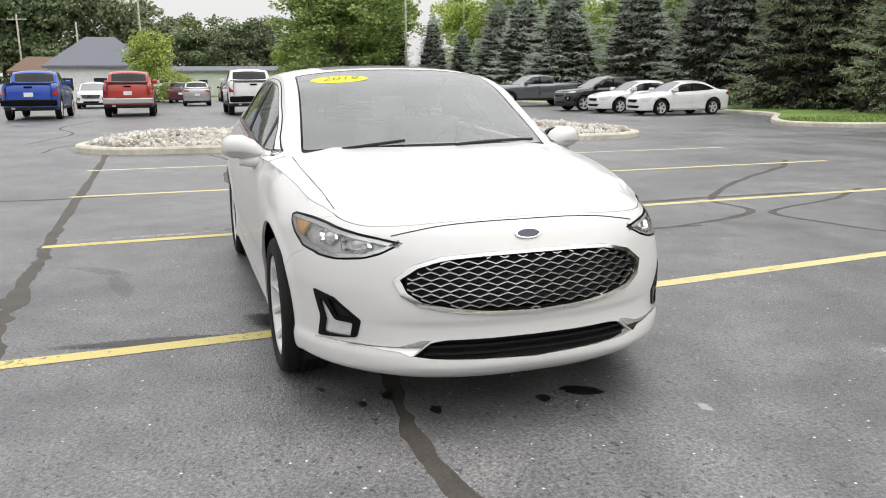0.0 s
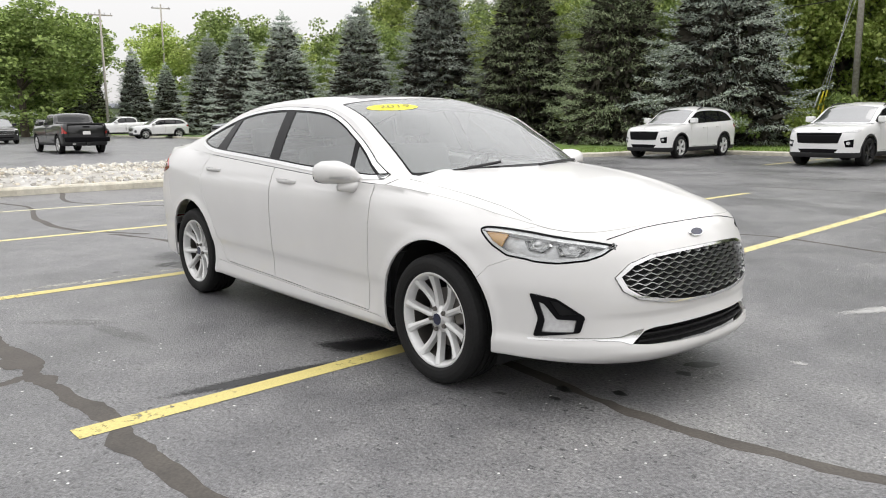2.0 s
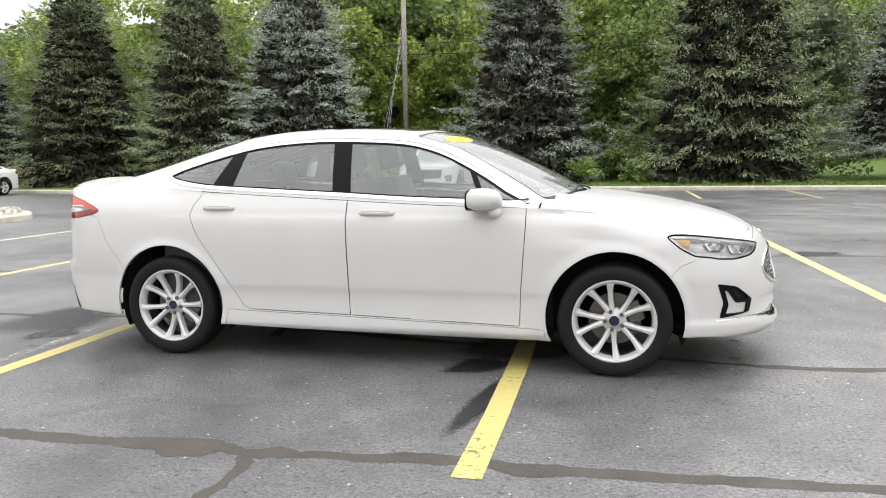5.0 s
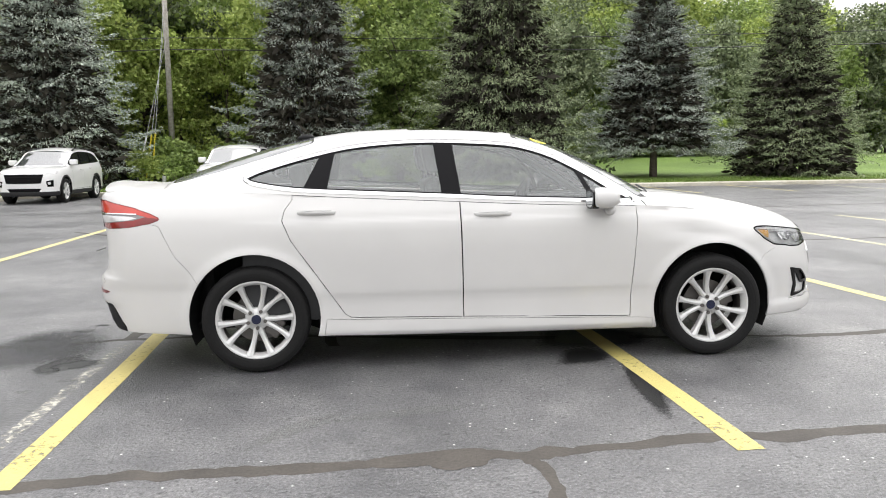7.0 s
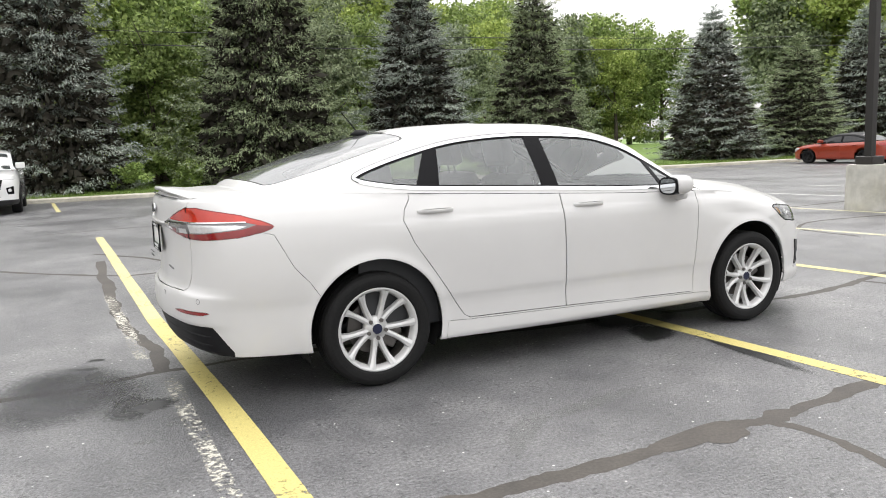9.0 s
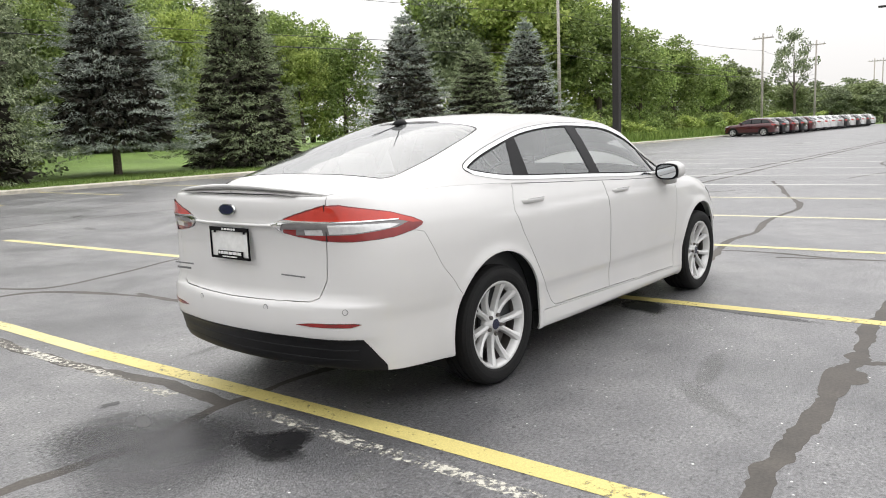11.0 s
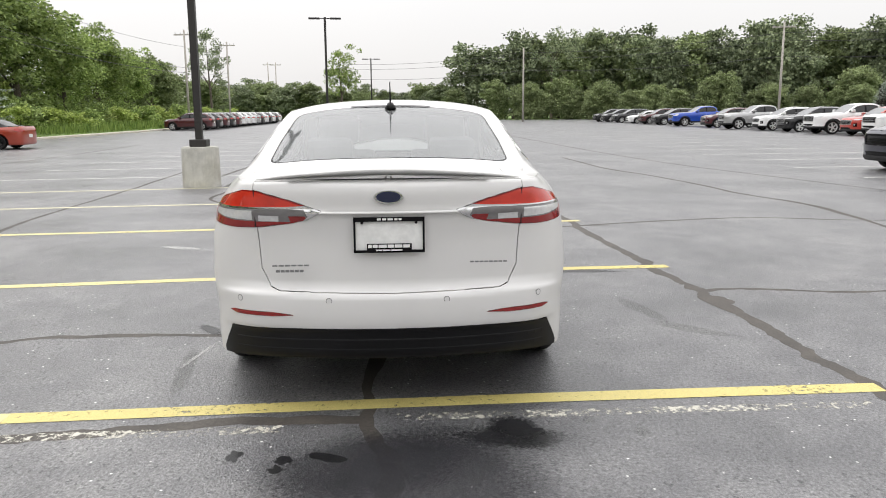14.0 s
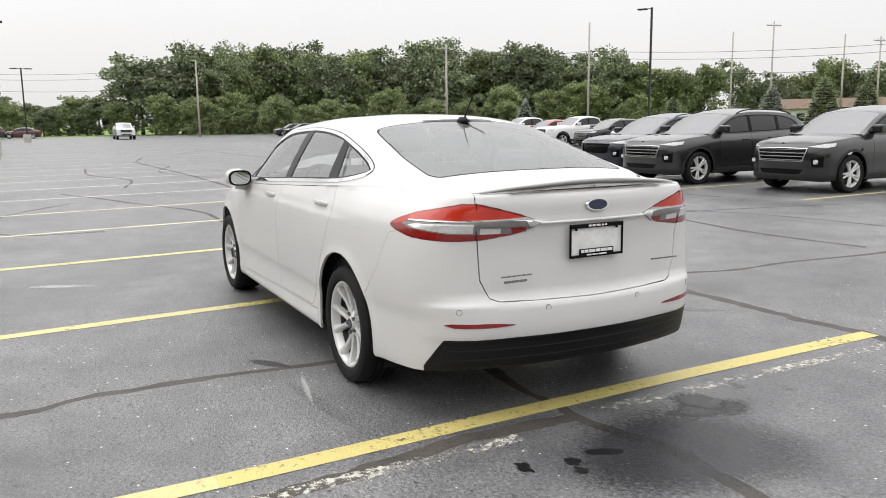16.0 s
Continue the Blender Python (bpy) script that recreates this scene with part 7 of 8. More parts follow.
# the west side: tall trees round the buildings
for x, y, h, w, k in [(-80, 15.5, 14.0, 1.5, "g"), (-84, 19, 13.5, 1.3, "g"), (-95, 12.3, 7.2, 1.2, "y"), (-128, -25, 17, 1.2, "far"), (-129, -19, 16, 1.2, "far"), (-130, -31, 17, 1.2, "far"), (-130, -11, 16.5, 1.1, "far"), (-130, -5, 15.5, 1.1, "far"), (-135, 2, 13, 1.1, "farg"), (-140, -38, 17, 1.3, "far"), (-130, 8, 11.5, 1.2, "far"), (-130, 14, 12, 1.2, "far"), (-128, 20, 12.5, 1.2, "far"), (-130, 27, 12, 1.3, "farg"), (-125, -45, 17, 1.2, "far"), (-95, 36, 13, 1.3, "y"), (-88, 39, 14, 1.3, "g"), (-76, 35, 12, 1.2, "y"), (-70, 34, 13, 1.2, "g")]:
    wood(k, x, y, h, w, "large leafy tree beyond the parked cars", "west trees")
tree(-62.9, -3.0, CR["round"][0], TR_R, "small round clipped green tree by the house", "tree", (1, 1, 1), 1.0, z=0.0, name="round_tree")
tree(-66.9, -0.1, CR["shrub"][1], None, "light green rounded bush by the house", "bush", (1.3, 1.3, 1.1), 0.0, name="bush")

# lawn blades along the kerb, as one thing
gr = np.random.RandomState(5)
k = 26000
gx = gr.uniform(-16, 40, k)
ky = np.interp(gx, kc[:, 0], kc[:, 1])
gy = ky + 0.25 + gr.rand(k) ** 1.6 * 4.5
gb = np.c_[gx, gy, np.full(k, 0.1)]
ga = np.c_[gr.randn(k) * 0.03, gr.randn(k) * 0.03, 0.05 + 0.09 * gr.rand(k)]
tagged(part("lawn", blades("lawn", gb, ga, unit(np.c_[gr.randn(k), gr.randn(k), np.zeros(k)]) * 0.008, M_BLADE), None), "short mown green grass on the verge", "grass", kind="stuff")
k = 9000
gx = gr.uniform(42, 116, k)
gb = np.c_[gx, np.interp(gx, kc[:, 0], kc[:, 1]) + 0.4 + gr.rand(k) * 7, np.full(k, 0.1)]
ga = np.c_[gr.randn(k) * 0.12, gr.randn(k) * 0.12, 0.35 + 0.5 * gr.rand(k)]
tagged(part("rough_grass", blades("rough_grass", gb, ga, unit(np.c_[gr.randn(k), gr.randn(k), np.zeros(k)]) * 0.05, M_BLADE), None), "tall rough grass and weeds along the verge", "grass", kind="stuff")


# ---- rock island ----
M_ROCK = [concrete_material("pale_limestone", (0.74, 0.715, 0.66), 5), concrete_material("grey_stone", (0.5, 0.49, 0.47), 6), concrete_material("tan_stone", (0.62, 0.56, 0.46), 6)]
loop = [(-11.55, 0.0), (-11.45, 4.0), (-11.45, 8.2), (-11.75, 9.3), (-12.6, 9.95), (-14.2, 9.9), (-15.9, 9.0), (-16.4, 6.0), (-16.3, 2.0), (-15.9, -1.2), (-14.9, -2.9), (-13.6, -3.4), (-12.6, -3.2), (-11.85, -2.5), (-11.6, -1.4), (-11.55, 0.0)]
island = new("rock_island")
tagged(island, "kerbed island filled with pale loose stones", "traffic island")
ik = kerb("island_kerb", loop, 0.2, 0.15)
ik.parent = island
il = spline(loop, 6)
inner = il[:-1]
cen = inner.mean(0)
vs, fs = [(cen[0], cen[1], 0.3)], []
for f, z in ((0.6, 0.27), (0.97, 0.12)):
    vs += [(*(cen + (q - cen) * f), z) for q in inner]
n = len(inner)
for i in range(n):
    j = (i + 1) % n
    fs += [(0, 1 + i, 1 + j), (1 + i, 1 + n + i, 1 + n + j, 1 + j)]
part("stone_bed", mesh_of("stone_bed", vs, fs, M_ROCK[1], True), None, island)


def stone_mesh(seed, mat):
    bm = bmesh.new()
    bmesh.ops.create_icosphere(bm, subdivisions=1, radius=1)
    rnd = random.Random(seed)
    for v in bm.verts:
        v.co *= rnd.uniform(0.72, 1.15)
    me = bpy.data.meshes.new("stone")
    bm.to_mesh(me)
    bm.free()
    me.materials.append(mat)
    return me


stones = [stone_mesh(i, M_ROCK[(0, 0, 1, 0, 2, 0)[i % 6]]) for i in range(8)]
spots = []
while len(spots) < 3600:
    px, py = rt.uniform(-16.3, -11.6), rt.uniform(-3.4, 9.9)
    if inside((px, py), [tuple(cen + (q - cen) * 0.955) for q in inner]):
        spots.append((px, py))
spots.sort(key=lambda q: -q[0])


def stone_pose(px, py):
    d = min(1.0, max(0.0, min(px + 16.2, -11.6 - px, py + 3.3, 9.8 - py) / 1.6))
    s = rt.uniform(0.035, 0.085)
    return Matrix.LocRotScale((px, py, 0.13 + 0.15 * d + rt.uniform(0, 0.04)), Euler((rt.uniform(0, 6), rt.uniform(0, 6), rt.uniform(0, 6))), (s * rt.uniform(0.9, 1.5), s, s * rt.uniform(0.6, 0.9)))


for i, (px, py) in enumerate(spots[:290]):
    st = part("stone", stones[i % 8], None, island)
    st.matrix_basis = stone_pose(px, py)
for mi in range(3):
    src = stones[(0, 2, 4)[mi]]
    co = np.array([v.co for v in src.vertices])
    tri = [tuple(p.vertices) for p in src.polygons]
    vs, fs = [], []
    for i, (px, py) in enumerate(spots[290:]):
        if (0, 1, 2, 0, 0, 1)[i % 6] == mi:
            m = np.array(stone_pose(px, py))
            fs += [tuple(q + len(vs) for q in f) for f in tri]
            vs += (co @ m[:3, :3].T + m[:3, 3]).tolist()
    tagged(part("stone_rest", mesh_of("stone_rest", vs, fs, M_ROCK[mi]), None, island), kind="stuff")


# ---- poles, lamps and wires ----
def light_pole(x, y, h, label, base=True, heads=2, turn=0.0):
    p = new("light_pole")
    p.matrix_basis = pose(x, y, 0, 0, 0, turn)
    z0 = 0.0
    if base:
        bm = bmesh.new()
        bmesh.ops.create_cone(bm, cap_ends=True, segments=36, radius1=0.36, radius2=0.345, depth=0.82, matrix=Matrix.Translation((0, 0, 0.35)))
        bmesh.ops.bevel(bm, geom=[e for e in bm.edges if all(v.co.z > 0.7 for v in e.verts)], offset=0.02, segments=2, affect="EDGES")
        part("concrete_base", bm, M_BASE, p, "pale stained concrete footing", smooth=False)
        z0 = 0.76
    bm = bmesh.new()
    box(bm, -0.16, 0.16, -0.16, 0.16, z0, z0 + 0.14, 0.02)
    part("base_cover", bm, M_DARKMETAL, p)
    bm = bmesh.new()
    box(bm, -0.065, 0.065, -0.065, 0.065, z0 + 0.1, h, 0.012)
    part("shaft", bm, M_DARKMETAL, p)
    for k in range(heads):
        sg = 1 if k else -1
        bm = bmesh.new()
        box(bm, -0.03, 0.03, sg * 0.05, sg * 0.35, h - 0.1, h - 0.05)
        part("arm", bm, M_DARKMETAL, p)
        bm = bmesh.new()
        box(bm, -0.16, 0.16, sg * 0.3, sg * 0.95, h - 0.12, h - 0.03, 0.02)
        part("lamp_head", bm, M_DARKMETAL, p)
    return tagged(p, label, "light pole", "light poles")


light_pole(9.35, 3.78, 7.4, "dark square light pole on a round concrete base", turn=90)
light_pole(42.0, 4.3, 6.9, "dark light pole with twin heads on a concrete base", turn=4)
light_pole(80.0, 3.0, 7.0, "dark light pole far across the lot", turn=4)
light_pole(35.8, -34.8, 8.8, "dark light pole with one head by the far row", True, 1, 120)


def wood_pole(x, y, h, arms=1, tilt=0.0, turn=0.0, r=0.14):
    p = new("utility_pole")
    p.matrix_basis = pose(x, y, 0, tilt, 0, turn)
    bm = bmesh.new()
    tube(bm, (0, 0, -0.2), (0, 0, h), r, r * 0.7, 14)
    part("shaft", bm, M_POLEWOOD, p, smooth=True)
    for k in range(arms):
        bm = bmesh.new()
        box(bm, -1.1, 1.1, -0.06, 0.06, h - 0.55 - 0.9 * k, h - 0.43 - 0.9 * k)
        part("crossarm", bm, M_POLEWOOD, p)
        for q in (-0.95, -0.4, 0.4, 0.95):
            bm = bmesh.new()
            tube(bm, (q, 0, h - 0.43 - 0.9 * k), (q, 0, h - 0.25 - 0.9 * k), 0.04, 0.03, 8)
            part("insulator", bm, M_GALV, p)
    return tagged(p, "weathered grey wooden utility pole", "utility pole", "utility poles")


wood_pole(-9.4, 30.6, 11.5, 1, turn=90)
for x, y, h, a in [(42.5, 24.6, 11.0, 1), (78, 22.0, 9.8, 1), (100, 22.4, 10.5, 1), (-73.5, 21.3, 11.7, 1), (-92.2, 34.4, 15.4, 1), (-88.6, -4.4, 11.7, 1), (94.3, -15.7, 9.2, 0), (69.3, -36.9, 9.6, 1), (62.0, -50.0, 11.5, 0), (160, 27, 11.5, 1), (152, 24.2, 11, 1), (69.1, -78.6, 12.5, 0), (65.5, -81.8, 13.5, 1), (59.1, -86.8, 11.5, 0), (55.9, -89.0, 11, 1), (-99, -18, 9.5, 1), (-101, -12, 9.0, 0)]:
    wood_pole(x, y, h, a, turn=80, r=0.13)


def wire(a, b, sag, r=0.012, n=14):
    bm = bmesh.new()
    a, b = Vector(a), Vector(b)
    pts = [a.lerp(b, i / n) - Vector((0, 0, sag * 4 * (i / n) * (1 - i / n))) for i in range(n + 1)]
    out = (b - a).cross(Vector((0, 0, 1))).normalized()
    rings = [[bm.verts.new(p + out * (r * math.cos(w)) + Vector((0, 0, r * math.sin(w)))) for w in (0.3, 1.56, 2.8, 4.1, 5.3)] for p in pts]
    for p, q in zip(rings, rings[1:]):
        for i in range(5):
            bm.faces.new((p[i], p[(i + 1) % 5], q[(i + 1) % 5], q[i]))
    return tagged(part("overhead_wire", bm, M_WIRE, None), "thin black overhead cable between poles", "cable", "overhead wires")


for h0, sg, r in ((8.6, 0.5, 0.014), (6.5, 0.4, 0.016), (6.0, 0.45, 0.022)):
    wire((-60, 33.5, h0), (-9.4, 30.6, h0), sg, r)
    wire((-9.4, 30.6, h0), (42.5, 24.6, h0 + 0.3), sg, r)
    wire((42.5, 24.6, h0 + 0.3), (78, 22.0, h0 - 0.5), sg, r)
    wire((78, 22.0, h0 - 0.5), (100, 22.4, h0), sg, r)
for h0 in (8.6, 7.9, 6.4):
    wire((94.3, -15.7, h0), (69.3, -36.9, h0), 0.5, 0.02)
    wire((69.3, -36.9, h0), (62, -50, h0), 0.3, 0.02)
    wire((62, -50, h0), (40, -75, h0), 0.5, 0.02)
    wire((94.3, -15.7, h0), (118, 8, h0), 0.5, 0.02)
for dx, dy, top in ((-0.9, -2.6, 6.4), (-0.45, -2.9, 7.2), (-0.2, -2.9, 8.0)):
    g = new("guy_wire")
    a, b = Vector((-9.4, 30.5, top)), Vector((-9.4 + dx, 30.5 + dy, 0.1))
    bm = bmesh.new()
    tube(bm, a, b, 0.011, 0.011, 6)
    part("cable", bm, M_GALV, g)
    bm = bmesh.new()
    tube(bm, b, b.lerp(a, 2.3 / (a - b).length), 0.035, 0.035, 8)
    part("guard", bm, M_GUARD if dx > -0.8 else M_PAPER, g, "bright plastic guy guard")
    tagged(g, "steel guy wire with a plastic guard", "guy wire", "guy wires")
for x, y in ((-12.2, 23.2), (-8.0, 23.3)):
    b = new("bollard")
    bm = bmesh.new()
    tube(bm, (x, y, 0), (x, y, 0.62), 0.07, 0.07, 14)
    part("post", bm, M_GALV, b)
    tagged(b, "short grey metal post in the verge", "post")


# ---- buildings in the distance ----
M_SIDING = plain("white_siding", (0.75, 0.75, 0.72), 0.6, vary=0.06, scale=3)
M_ROOFG = plain("grey_shingle", (0.19, 0.2, 0.235), 0.8, vary=0.2, scale=12)
M_ROOFB = plain("brown_shingle", (0.2, 0.13, 0.09), 0.8, vary=0.2, scale=12)
M_METALW = plain("pale_metal_cladding", (0.62, 0.63, 0.62), 0.5, vary=0.08, scale=3)
M_DARKWIN = plain("dark_window", (0.03, 0.035, 0.04), 0.1)


def house(x, y, wide, deep, eave, ridge, wall, roof, label, hip=0.25, turn=0.0, wins=3):
    h = new("house")
    h.matrix_basis = pose(x, y, 0, 0, 0, turn)
    bm = bmesh.new()
    box(bm, -deep / 2, deep / 2, -wide / 2, wide / 2, 0, eave)
    part("wall", bm, wall, h)
    o = 0.4
    d, w, r = deep / 2 + o, wide / 2 + o, wide / 2 * (1 - hip * 2)
    vs = [(-d, -w, eave), (d, -w, eave), (d, w, eave), (-d, w, eave), (0, -r, ridge), (0, r, ridge), (-d, -w, eave - 0.18), (d, -w, eave - 0.18), (d, w, eave - 0.18), (-d, w, eave - 0.18)]
    part("roof", mesh_of("roof", vs, [(0, 1, 4), (1, 2, 5, 4), (2, 3, 5), (3, 0, 4, 5), (6, 7, 1, 0), (7, 8, 2, 1), (8, 9, 3, 2), (9, 6, 0, 3)], roof), None, h)
    for k in range(wins):
        yy = -wide / 2 + wide * (k + 0.5) / wins
        bm = bmesh.new()
        box(bm, deep / 2 - 0.02, deep / 2 + 0.03, yy - 0.55, yy + 0.55, 1.0, 2.1)
        part("window", bm, M_DARKWIN, h)
    return tagged(h, label, "building")


house(-77, -7.6, 8.5, 8, 3.2, 5.9, M_SIDING, M_ROOFG, "white house with a dark grey hipped roof", 0.35)
house(-92, -14.5, 6, 6, 3.0, 4.6, M_ROOFB, M_ROOFB, "small brown building with a shingle roof", 0.2)
house(-112, 17, 44, 14, 3.3, 4.0, M_METALW, M_ROOFG, "long low pale building with dark windows", 0.05, 0, 9)
house(-104, -40, 10, 10, 3.2, 5.6, M_METALW, M_ROOFG, "pale house with a grey roof", 0.3)
house(70, -106, 26, 12, 2.8, 4.3, M_METALW, M_ROOFB, "long low building with a brown roof", 0.1, 125, 7)


# ---- parked vehicles ----
# windshield base greyed to carry reflected sky; side and rear glass left darker
M_BGGLASS = plain("parked_car_glass", (0.06, 0.065, 0.068), 0.05, vary=0.15, scale=4, spec=1.0)
M_BGGLASS.node_tree.nodes["Principled BSDF"].inputs["IOR"].default_value = 2.1
M_BGSIDE = plain("parked_car_side_glass", (0.014, 0.015, 0.016), 0.05, vary=0.1, scale=4)
M_CLAD = plain("grey_black_cladding", (0.016, 0.016, 0.017), 0.6)
M_TAILR = plain("tail_lens", (0.4, 0.02, 0.015), 0.15, 0, 1.0)
M_RIMD = plain("black_rim", (0.02, 0.02, 0.02), 0.35, 0.3)
PAINTS = {k: paint("paint_" + k, c, 1.0, mt, 0.28) for k, (c, mt) in {
    "white": ((0.78, 0.78, 0.77), 0), "blue": ((0.015, 0.07, 0.42), 0.2), "red": ((0.42, 0.035, 0.02), 0.1), "maroon": ((0.07, 0.008, 0.011), 0.1), "darkgrey": ((0.011, 0.0115, 0.012), 0.0), "grey": ((0.17, 0.185, 0.2), 0.5),
    "black": ((0.005, 0.005, 0.006), 0.1), "navy": ((0.008, 0.01, 0.026), 0.1), "silver": ((0.42, 0.42, 0.42), 0.6), "orange": ((0.34, 0.045, 0.02), 0.2), "green": ((0.03, 0.05, 0.05), 0.3)}.items()}
M_PAINTSLOT = PAINTS["white"]

KITS = {
    "suv": dict(xf=2.32, xr=-2.3, w=0.915, hubs=(1.4, -1.33), rad=0.36, zb=0.24, clad=0.36,
                zt=[(2.32, 0.93), (2.0, 0.97), (1.5, 1.03), (0.95, 1.07), (0, 1.09), (-1.2, 1.13), (-2.3, 1.16)], hood=[(0.9, 1.12), (1.3, 1.1), (1.8, 1.06), (2.1, 1.0), (2.25, 0.95)],
                rail=[(1.05, 1.085), (0.85, 1.16), (0.4, 1.42), (0.1, 1.53), (-0.5, 1.575), (-1.3, 1.55), (-1.75, 1.49), (-2.0, 1.33), (-2.2, 1.19)], ry=[(1.05, 0.8), (0.4, 0.72), (-0.5, 0.68), (-1.3, 0.68), (-2.2, 0.76)],
                rows=[(1.15, 1.1, 1.03), (0.75, 1.33, 0.65), (0.3, 1.56, 0.2), (-0.5, 1.66, -0.5), (-1.4, 1.64, -1.35), (-1.85, 1.57, -1.75), (-2.06, 1.38, -1.97), (-2.24, 1.17, -2.15)], wind=(0.05, 1.9), back=(5.1, 6.6),
                dlo=[(0.85, 1.115), (0.5, 1.33), (0.2, 1.46), (-0.4, 1.51), (-1.2, 1.495), (-1.62, 1.42), (-1.85, 1.25), (-1.8, 1.18), (-0.5, 1.13)], pillars=(-0.22, -1.12), doors=[(0.8, -0.2), (-0.2, -1.05)],
                head=((0.53, 0.875), (0.82, 0.935), 0.855), grille=((0, 0.86), (0.55, 0.84), (0.47, 0.62), (0, 0.6)), lowgr=((0, 0.47), (0.5, 0.45), (0.42, 0.36), (0, 0.36)), fog=((0.62, 0.66), (0.8, 0.7), (0.8, 0.5), (0.66, 0.5)), tail=((0.5, 1.0), (0.84, 1.1), 0.93)),
    "pickup": dict(xf=2.9, xr=-2.9, w=0.985, hubs=(1.85, -1.85), rad=0.41, zb=0.36, clad=0.47,
                   zt=[(2.9, 1.12), (2.5, 1.15), (1.9, 1.2), (1.0, 1.24), (0, 1.26), (-1.1, 1.28), (-1.12, 1.33), (-2.9, 1.34)], hood=[(0.9, 1.27), (1.6, 1.27), (2.4, 1.22), (2.75, 1.15)],
                   rail=[(1.1, 1.25), (0.9, 1.32), (0.5, 1.6), (0.25, 1.72), (-0.3, 1.77), (-0.8, 1.74), (-1.0, 1.66), (-1.12, 1.4), (-1.16, 1.34)], ry=[(1.1, 0.86), (0.4, 0.76), (-0.4, 0.74), (-1.16, 0.79)],
                   rows=[(1.22, 1.27, 1.08), (0.85, 1.5, 0.75), (0.42, 1.75, 0.32), (-0.2, 1.83, -0.25), (-0.8, 1.815, -0.78), (-1.02, 1.72, -0.98), (-1.1, 1.5, -1.07), (-1.15, 1.34, -1.13)], wind=(0.05, 1.9), back=(5.0, 6.7),
                   dlo=[(0.9, 1.28), (0.55, 1.52), (0.3, 1.65), (-0.3, 1.71), (-0.75, 1.68), (-0.93, 1.58), (-0.98, 1.34), (-0.3, 1.3)], pillars=(-0.12,), doors=[(0.85, -0.1), (-0.1, -0.98)],
                   head=((0.55, 0.98), (0.9, 1.1), 0.94), grille=((0, 1.08), (0.58, 1.06), (0.55, 0.78), (0, 0.76)), lowgr=((0, 0.62), (0.55, 0.6), (0.5, 0.5), (0, 0.5)), tail=((0.8, 0.93), (0.97, 1.27), 0.9)),
    "saloon": dict(xf=2.3, xr=-2.32, w=0.885, hubs=(1.36, -1.34), rad=0.315, zb=0.2, clad=0.2,
                   zt=[(2.3, 0.76), (2.0, 0.8), (1.5, 0.87), (0.95, 0.92), (0, 0.95), (-1.2, 0.99), (-2.32, 1.03)], hood=[(0.9, 0.99), (1.4, 0.96), (1.9, 0.88), (2.15, 0.8), (2.25, 0.77)],
                   rail=[(1.0, 0.94), (0.8, 1.03), (0.3, 1.28), (0.0, 1.34), (-0.6, 1.35), (-1.1, 1.27), (-1.5, 1.12), (-1.75, 1.04)], ry=[(1.0, 0.76), (0.2, 0.66), (-0.6, 0.64), (-1.75, 0.7)],
                   rows=[(1.12, 0.97, 0.98), (0.7, 1.19, 0.6), (0.25, 1.38, 0.15), (-0.4, 1.44, -0.42), (-0.95, 1.41, -0.95), (-1.3, 1.3, -1.25), (-1.6, 1.14, -1.5), (-1.85, 1.03, -1.72)], wind=(0.05, 1.9), back=(4.3, 6.7),
                   dlo=[(0.82, 0.965), (0.45, 1.17), (0.15, 1.27), (-0.5, 1.3), (-0.95, 1.24), (-1.3, 1.12), (-1.35, 1.05), (-0.5, 0.99)], pillars=(-0.25,), doors=[(0.8, -0.22), (-0.22, -1.1)],
                   head=((0.46, 0.69), (0.8, 0.745), 0.575), grille=((0, 0.66), (0.36, 0.65), (0.3, 0.55), (0, 0.54)), lowgr=((0, 0.42), (0.5, 0.4), (0.4, 0.3), (0, 0.3)), tail=((0.5, 0.84), (0.82, 0.95), 0.8)),
}


